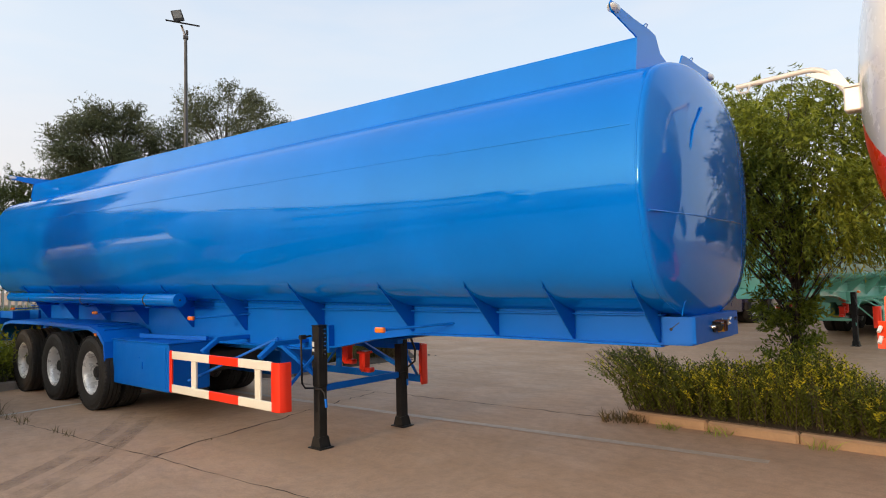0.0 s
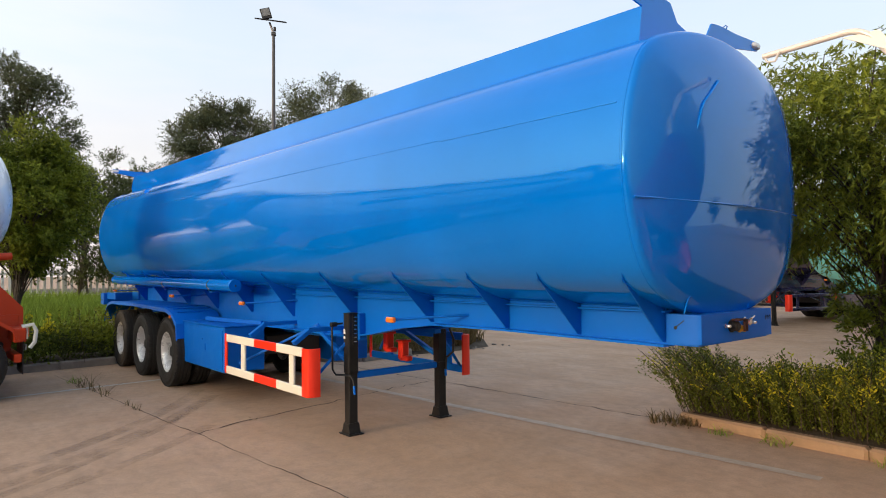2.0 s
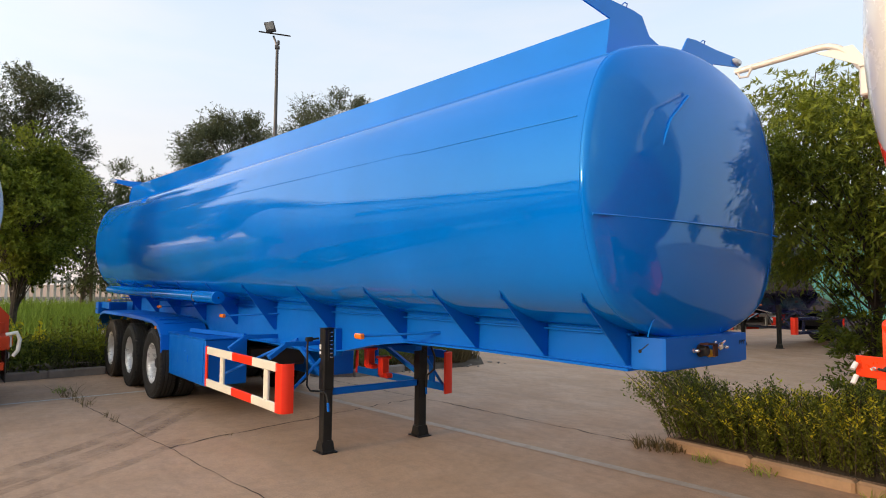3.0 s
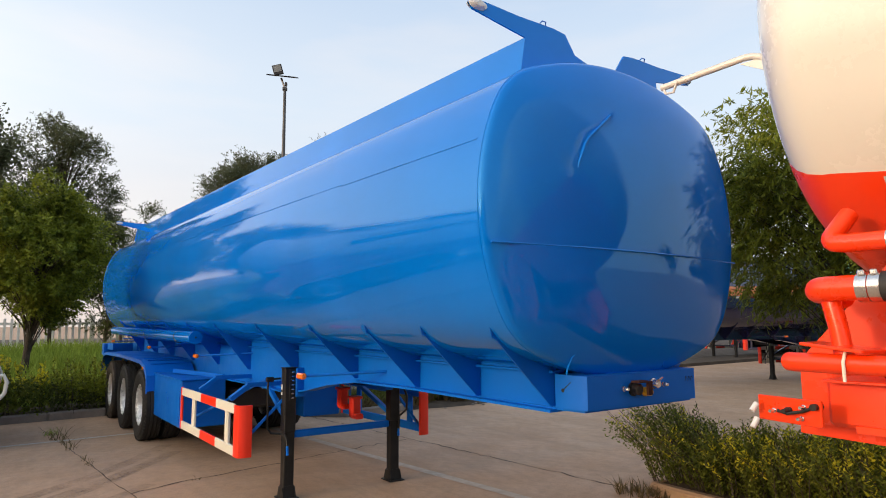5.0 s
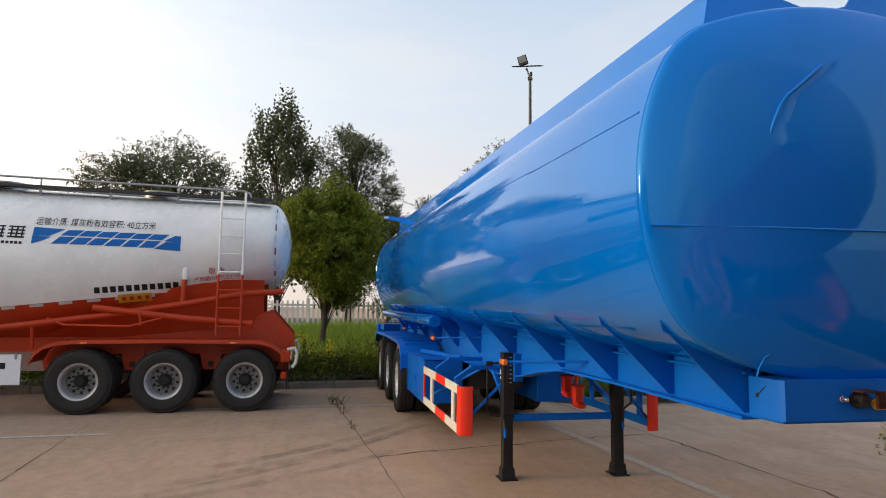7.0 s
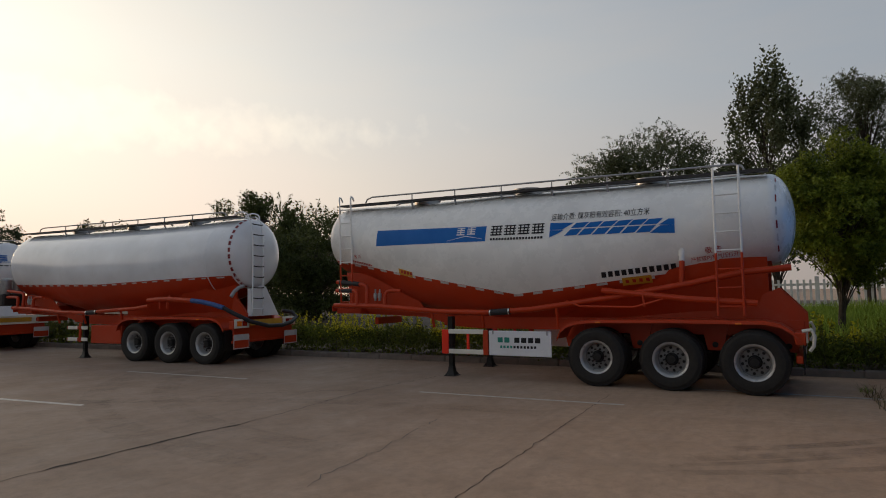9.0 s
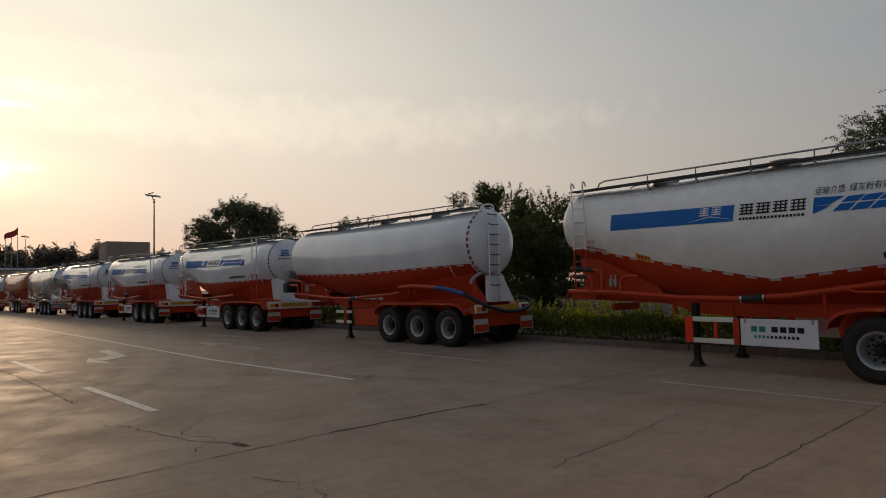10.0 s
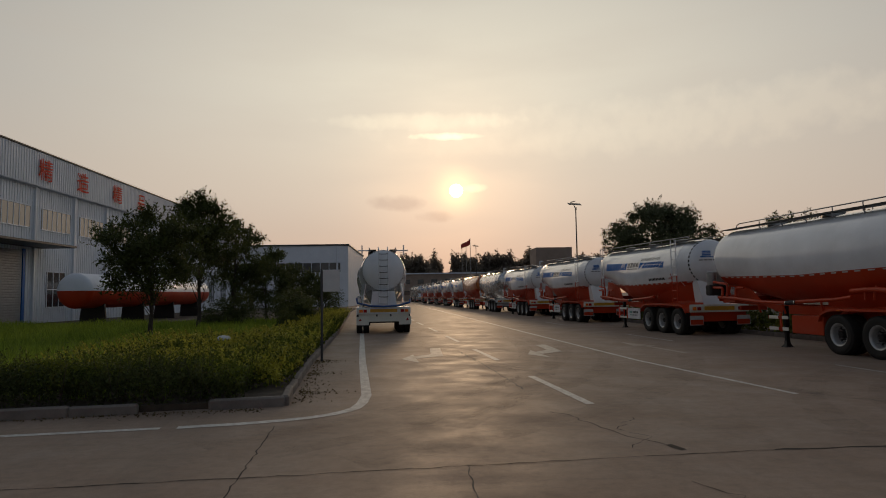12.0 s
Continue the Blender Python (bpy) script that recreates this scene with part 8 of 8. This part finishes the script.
for k in range(26):
    sx, sy, sr = -4.72 + stones.uniform(-0.2, 0.28), stones.uniform(4.9, 7.9), stones.uniform(0.02, 0.055)
    rock = Mesh()
    rock.lathe([(0.0, -sr * 0.3), (sr * 0.8, -sr * 0.2), (sr, sr * 0.2), (sr * 0.6, sr * 0.6), (0.0, sr * 0.75)], 7, Matrix.Translation((sx, sy, sr * 0.2)) @ Matrix.Rotation(stones.uniform(0, 6), 4, "Z") @ Matrix.Rotation(radians(-90), 4, "Y"))
    solid("stone", rock, KERB_GREY, "small rubble stone beside the soil heap", "stone", "rubble stones")

# fallen leaves swept against the kerb, and a bag caught in the hedge
rngl = np.random.default_rng(91)
lit = []
for ya, yb, n, wide in ((-12.4, -14.2, 120, 0.25), (-14.2, -19.5, 240, 0.2), (-16.0, -16.6, 120, 0.35), (-13.3, -13.7, 110, 0.4), (-18.6, -19.4, 130, 0.35)):
    yy = rngl.uniform(yb, ya, n)
    lit.append(np.column_stack([9.0 + (-12.2 - yy) * 0.095 - np.abs(rngl.normal(0, wide, n)) - 0.03, yy, np.full(n, 0.012)]))
yy = rngl.uniform(9.3, 14.5, 500)
lit.append(np.column_stack([yy, -11.78 + (yy - 11.2) * 0.10 + np.abs(rngl.normal(0, 0.16, 500)), np.full(500, 0.012)]))
lit = np.concatenate(lit)
solid("leaf_litter", leaf_mesh("leaf_litter", lit, 0.022 * rngl.uniform(0.5, 1.5, len(lit)), DRY, rngl, 0.1, 2.0, -0.2), DRY, "dry fallen leaves along the kerb", "litter", kind="stuff")
bag = Mesh()
crumple = random.Random(4)
rings = []
for i in range(6):
    a = -math.pi / 2 + math.pi * (i + 0.3) / 5.6
    rings.append([(12.05 + 0.17 * math.cos(a) * math.cos(b) * crumple.uniform(0.75, 1.2), -19.0 + 0.13 * math.cos(a) * math.sin(b) * crumple.uniform(0.7, 1.2), 0.68 + 0.075 * math.sin(a) * crumple.uniform(0.8, 1.2)) for b in [2 * math.pi * k / 12 for k in range(12)]])
bag.loft(rings, True, (True, True))
solid("plastic_bag", bag, DECAL_WHITE, "crumpled pale plastic bag caught on the hedge", "bag")

# ---- poles, signs, works ----


def lamp_post(p, height, yaw, label, size=1.0, group="street lamps", tilt=-14):
    """A slim pole; a bent neck carries a flat solar panel and, over it, a tilted lamp head."""
    t = thing("street_lamp", pose(*p, 0, 0, yaw), label, "street lamp", group)
    pole = Mesh()
    pole.tube([(0, 0, 0), (0, 0, height * 0.5), (0, 0, height)], [0.075, 0.055, 0.040], 12)
    part("pole", pole, POLE, t)
    clamp = Mesh()
    clamp.box((0.0, 0, height - 0.02), (0.13, 0.13, 0.09), 0.015)
    clamp.box((0.03, 0, height + 0.12), (0.07, 0.07, 0.12), 0.015)
    part("clamp", clamp, POLE, t)
    neck = Mesh()
    neck.tube([(0, 0, height - 0.04), (-0.05 * size, 0, height + 0.14), (-0.11 * size, 0, height + 0.30 * size)], 0.028, 8)
    part("neck", neck, GREY_PAINT, t)
    panel = Mesh()
    panel.box((0, 0, 0), (0.84 * size, 0.50 * size, 0.03), 0.006, Matrix.Translation((-0.07 * size, 0, height + 0.36 * size)) @ Matrix.Rotation(radians(3.5), 4, "Y") @ Matrix.Rotation(radians(20), 4, "X"))
    part("solar_panel", panel, BLACK, t, "thin dark solar panel")
    lean = Matrix.Translation((-0.20 * size, -0.10, height + 0.50 * size)) @ Matrix.Rotation(radians(-16), 4, "Y") @ Matrix.Rotation(radians(tilt), 4, "X")
    hd = Mesh()
    hd.box((0, 0, 0), (0.27 * size, 0.05, 0.34 * size), 0.012, lean)
    hd_ob = part("lamp_head", hd, BLACK, t, "flat dark lamp head")
    face = Mesh()
    face.box((0, -0.027, 0.03 * size), (0.21 * size, 0.006, 0.23 * size), 0.002, lean)
    part("lamp_face", face, LAMP_FACE, hd_ob, "grey lamp face")
    return t


lamp_post((-10.13, 4.45, 0), 8.46, 62, "black solar street lamp behind the blue trailer")
lamp_post((-5.2, -48.2, 0), 7.95, 180, "slim solar street lamp behind the tanker row", 1.15, tilt=-84)
lamp_post((-4.8, -121.0, 0), 10.4, 180, "distant solar street lamp by the flagpoles", 1.3, tilt=-84)

sign = thing("notice_board", Matrix.Translation((9.46, -19.12, 0)), "pale blank notice board on a dark post", "sign")
sp = Mesh()
sp.box((0, 0, 1.25), (0.06, 0.06, 2.5), 0.006)
part("post", sp, POLE, sign)
sb = Mesh()
sb.box((-0.26, 0.0, 2.18), (0.46, 0.025, 0.60), 0.006)
part("board", sb, DECAL_WHITE, sign)

# main works building
works = thing("factory_hall", Matrix.Identity(4), "long grey steel-clad factory hall with red rooftop characters", "building")
X, Y0, Y1 = 35.0, -28.0, -108.0
wall = Mesh()
wall.box((X + 20, (Y0 + Y1) / 2, 5.1), (40, Y0 - Y1, 10.2), 0.02)
part("wall", wall, CLADDING, works)
ribs = Mesh()
for i in range(240):
    yy = Y0 - 8.0 - i * 0.3
    ribs.box((X - 0.02, yy, 5.1), (0.04, 0.09, 10.2), 0.012)
    ribs.box((X - 0.415, yy, 11.5), (0.03, 0.09, 2.5), 0.010)
rb = part("cladding_ribs", ribs, CLADDING, works)
rb["kind"] = "stuff"
fascia = Mesh()
fascia.box((X + 19.6, (Y0 + Y1) / 2, 11.5), (40, Y0 - Y1 + 0.6, 2.6), 0.03)
part("fascia", fascia, ROOFING, works, "darker grey sheet fascia")
cap = Mesh()
cap.box((X + 19.6, (Y0 + Y1) / 2, 12.85), (40.2, Y0 - Y1 + 0.9, 0.12), 0.02)
part("roof_edge", cap, POLE, works)
for i in range(12):
    yb = -47.6 - i * 5.4
    dp = Mesh()
    dp.box((X - 0.10, yb - 1.75, 5.1), (0.20, 0.20, 10.2), 0.02)
    part("downpipe", dp, CLADDING, works)
    win = Mesh()
    win.box((X - 0.02, yb + 0.7, 7.9), (0.08, 4.0, 1.55), 0.01)
    w = part("window", win, BLIND, works, "row of panes with tan blinds")
    fr = Mesh()
    for k in range(7):
        fr.box((X - 0.07, yb - 1.25 + k * 0.65, 7.9), (0.05, 0.06, 1.6), 0.005)
    fr.box((X - 0.07, yb + 0.7, 8.72), (0.06, 4.1, 0.08), 0.005)
    fr.box((X - 0.07, yb + 0.7, 7.1), (0.06, 4.1, 0.08), 0.005)
    part("window_frame", fr, CLADDING, w)
    if i != 0:
        lw = Mesh()
        lw.box((X - 0.02, yb + 0.6, 2.6), (0.08, 2.5, 2.7), 0.01)
        l1 = part("window", lw, WINDOW, works)
        lf = Mesh()
        for k in range(4):
            lf.box((X - 0.07, yb - 0.62 + k * 0.82, 2.6), (0.05, 0.06, 2.75), 0.005)
        for z in (1.25, 2.6, 3.95):
            lf.box((X - 0.07, yb + 0.6, z), (0.05, 2.5, 0.06), 0.005)
        part("window_frame", lf, CLADDING, l1)
door = Mesh()
door.box((X - 0.04, -45.3, 2.7), (0.10, 5.4, 5.4), 0.01)
dr = part("roller_door", door, SHUTTER, works, "pale roller shutter")
for k in range(30):
    sl = Mesh()
    sl.box((X - 0.10, -45.3, 0.1 + k * 0.18), (0.04, 5.3, 0.13), 0.015)
    part("slat", sl, SHUTTER, dr)
jamb = Mesh()
jamb.box((X - 0.08, -48.15, 2.75), (0.16, 0.30, 5.5), 0.01)
part("door_jamb", jamb, DECAL_BLUE, dr)
canopy = Mesh()
canopy.box((X - 1.3, -45.8, 5.75), (2.6, 9.4, 0.16), 0.02)
part("canopy", canopy, POLE, works)
for ch, yk, zk in (("\u7cbe", -49.8, 10.95), ("\u9020", -55.1, 10.95), ("\u7cbe", -61.2, 10.95), ("\u54c1", -66.4, 10.95)):
    pts, fcs = lettering(ch, 1.75)
    xm = (min(p[0] for p in pts) + max(p[0] for p in pts)) / 2
    zb = min(p[2] for p in pts)
    n = len(pts)
    m = Mesh()
    front = [(X - 0.62, yk - (p[0] - xm), zk - 0.25 + p[2] - zb) for p in pts]
    m.add(front, fcs)
    m.add([(X - 0.50, b, c) for _, b, c in front], fcs)
    part("roof_character", m, ROOF_RED, works, "red sheet-metal character")
lean_to = thing("white_hall", Matrix.Identity(4), "pale grey-blue factory hall with a dark window band", "building")
b2 = Mesh()
b2.box((32.0, -120.0, 5.0), (28.6, 30, 10.0), 0.05)
part("wall", b2, CLADDING, lean_to)
b3 = Mesh()
b3.box((32.0, -120.0, 10.1), (28.9, 30.4, 0.25), 0.03)
part("roof", b3, POLE, lean_to)
b4 = Mesh()
b4.box((27.0, -104.98, 6.45), (16.0, 0.12, 1.5), 0.02)
wb = part("window", b4, WINDOW, lean_to)
for k in range(12):
    mf = Mesh()
    mf.box((19.4 + k * 1.4, -104.9, 6.45), (0.08, 0.08, 1.6), 0.01)
    part("window_frame", mf, CLADDING, wb)
b5 = Mesh()
b5.tube([(19.5, -104.8, 0), (19.5, -104.8, 9.6)], 0.10, 8)
part("downpipe", b5, CLADDING, lean_to)

# tank shells laid on trestles before the works


def lying_tank(x, ya, yb, label):
    """A bare tank shell along y, white above and red below its middle, dished at both ends, on low trestles."""
    t = thing("tank_shell_on_trestles", Matrix.Identity(4), label, "tank", "tanks before the works")
    r, z, mid = 1.14, 2.35, (ya + yb) / 2
    half = abs(yb - ya) / 2 - 0.4
    prof = [(half, 1.0), (half + 0.12, 0.97), (half + 0.24, 0.86), (half + 0.33, 0.66), (half + 0.38, 0.36), (half + 0.40, 0.02)]
    for top, mat, nm in ((True, CLADDING, "upper_shell"), (False, RED, "lower_shell")):
        m = Mesh()
        rings = []
        for d, k in [(-a, b) for a, b in reversed(prof)] + prof:
            arcs = [math.pi * i / 20 + (0 if top else math.pi) for i in range(21)]
            rings.append([(x + r * k * math.cos(a), mid + d, z + r * k * math.sin(a)) for a in arcs])
        m.loft(rings, False)
        part(nm, m, mat, t, "white upper half" if top else "red lower half")
    for k in range(4):
        tr = Mesh()
        yk = mid + half * (-0.8 + 1.6 * k / 3)
        tr.prism([(x - 0.9, 0.0), (x + 0.9, 0.0), (x + 0.75, 1.50), (x + 0.35, 1.27), (x - 0.35, 1.27), (x - 0.75, 1.50)], "y", yk - 0.08, yk + 0.08)
        part("trestle", tr, DARK_STEEL, t)
    return t


lying_tank(28.5, -42.6, -66.0, "long white and red tank shell on trestles before the works")

# far end of the road
gate = thing("low_building", Matrix.Identity(4), "low brown building across the road's far end", "building")
gw = Mesh()
gw.box((1.0, -212.0, 4.2), (42.0, 12, 8.4), 0.05)
part("wall", gw, FAR_WALL, gate)
gr = Mesh()
gr.box((1.0, -212.0, 8.6), (43.0, 13, 0.4), 0.05)
part("roof", gr, ROOFING, gate)
for k in range(9):
    for z in (2.4, 6.0):
        gz = Mesh()
        gz.box((-17.0 + k * 4.4, -205.95, z), (2.0, 0.15, 1.4), 0.02)
        part("window", gz, WINDOW, gate)
blk = thing("roof_block", Matrix.Identity(4), "small dark block building beyond the tanker row", "building")
bw = Mesh()
bw.box((-27.6, -160.0, 6.5), (9.0, 8.0, 13.0), 0.05)
part("wall", bw, FAR_WALL, blk)
for k, (fx, fy, fh) in enumerate(((-5.5, -141.0, 14.2), (-4.6, -141.4, 12.6), (-3.7, -141.8, 12.9))):
    fp = thing("flagpole", Matrix.Translation((fx, fy, 0)), "thin pale steel flagpole", "flagpole", "flagpoles")
    fm = Mesh()
    fm.tube([(0, 0, 0), (0, 0, fh)], [0.09, 0.045], 8)
    part("pole", fm, GREY_STEEL, fp)
    if k == 0:
        fl = Mesh()
        rows = []
        for i in range(9):
            u = i / 8
            rows.append([(0.05 + 2.1 * u ** 0.9 - 0.12 * math.sin(7 * u), 0.22 * math.sin(6 * u), fh - 0.15 - (1.25 - 0.35 * u) * w - 1.55 * u - 0.14 * math.sin(5 * u)) for w in (0, 0.25, 0.5, 0.75, 1.0)])
        fl.loft(rows, False)
        part("flag", fl, DECAL_RED, fp, "drooping red flag")


def far_wood(name, pts, height, depth, n, leaf, mat, label, seed):
    """A far belt of trees: crowns of clumped leaves over thin stems."""
    rng = np.random.default_rng(seed)
    pos = []
    for (xa, ya), (xb, yb) in zip(pts, pts[1:]):
        ln = math.hypot(xb - xa, yb - ya)
        k = int(ln / 1.1)
        for i in range(k):
            u = (i + rng.uniform(0, 1)) / k
            cx, cy = xa + (xb - xa) * u + rng.normal(0, depth), ya + (yb - ya) * u + rng.normal(0, depth)
            h = height * rng.uniform(0.78, 1.05)
            r = rng.uniform(2.8, 4.2)
            lumps = rng.normal(0, 1, (22, 3))
            lumps /= np.linalg.norm(lumps, axis=1)[:, None]
            lumps *= rng.uniform(0.2, 0.78, 22)[:, None]
            q = lumps[rng.integers(0, 22, n)] + rng.normal(0, 0.13, (n, 3))
            q *= np.array([r, r, h * 0.42])
            q[:, 2] = np.clip(q[:, 2] + h * 0.60, 0.4, h * 1.04)
            pos.append(q + np.array([cx, cy, 0]))
    pos = np.concatenate(pos)
    solid(name, leaf_mesh(name, pos, leaf * rng.uniform(0.6, 1.4, len(pos)), mat, rng), mat, label, "wood", kind="stuff")


far_wood("far_trees", [(24, -225), (-2, -228)], 17.0, 2.5, 1500, 0.55, LEAF_FAR_HAZE, "far belt of tall poplars in the haze", 81)
far_wood("far_trees", [(-9, -215), (-36, -205)], 16.5, 2.5, 1500, 0.55, LEAF_FAR_HAZE, "far belt of tall poplars in the haze", 82)
far_wood("far_trees", [(-36, -190), (-60, -120), (-75, -60)], 13.0, 3.0, 900, 0.55, LEAF_FAR_HAZE, "far belt of poplars behind the tanker row", 83)
far_wood("far_trees", [(60, -200), (24, -228)], 12.0, 3.0, 500, 0.7, LEAF_FAR_HAZE, "far belt of trees behind the works", 84)
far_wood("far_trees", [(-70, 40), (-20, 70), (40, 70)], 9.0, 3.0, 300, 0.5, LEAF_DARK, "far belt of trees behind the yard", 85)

# trailers across the yard
fuel_trailer(NAVY, pose(-2.86, 17.57, 0, 0, 0, -104), "dark navy fuel tank trailer with an orange band across the yard", "trailers across the yard", False, ORANGE)
fuel_trailer(TEAL, pose(2.82, 14.33, 0, 0, 0, -98), "pale teal fuel tank trailer with reflective tape across the yard", "trailers across the yard", False)
fuel_trailer(NAVY, pose(-10.1, 26.6, 0, 0, 0, -100), "dark navy fuel tank trailer at the yard's far side", "trailers across the yard", False)
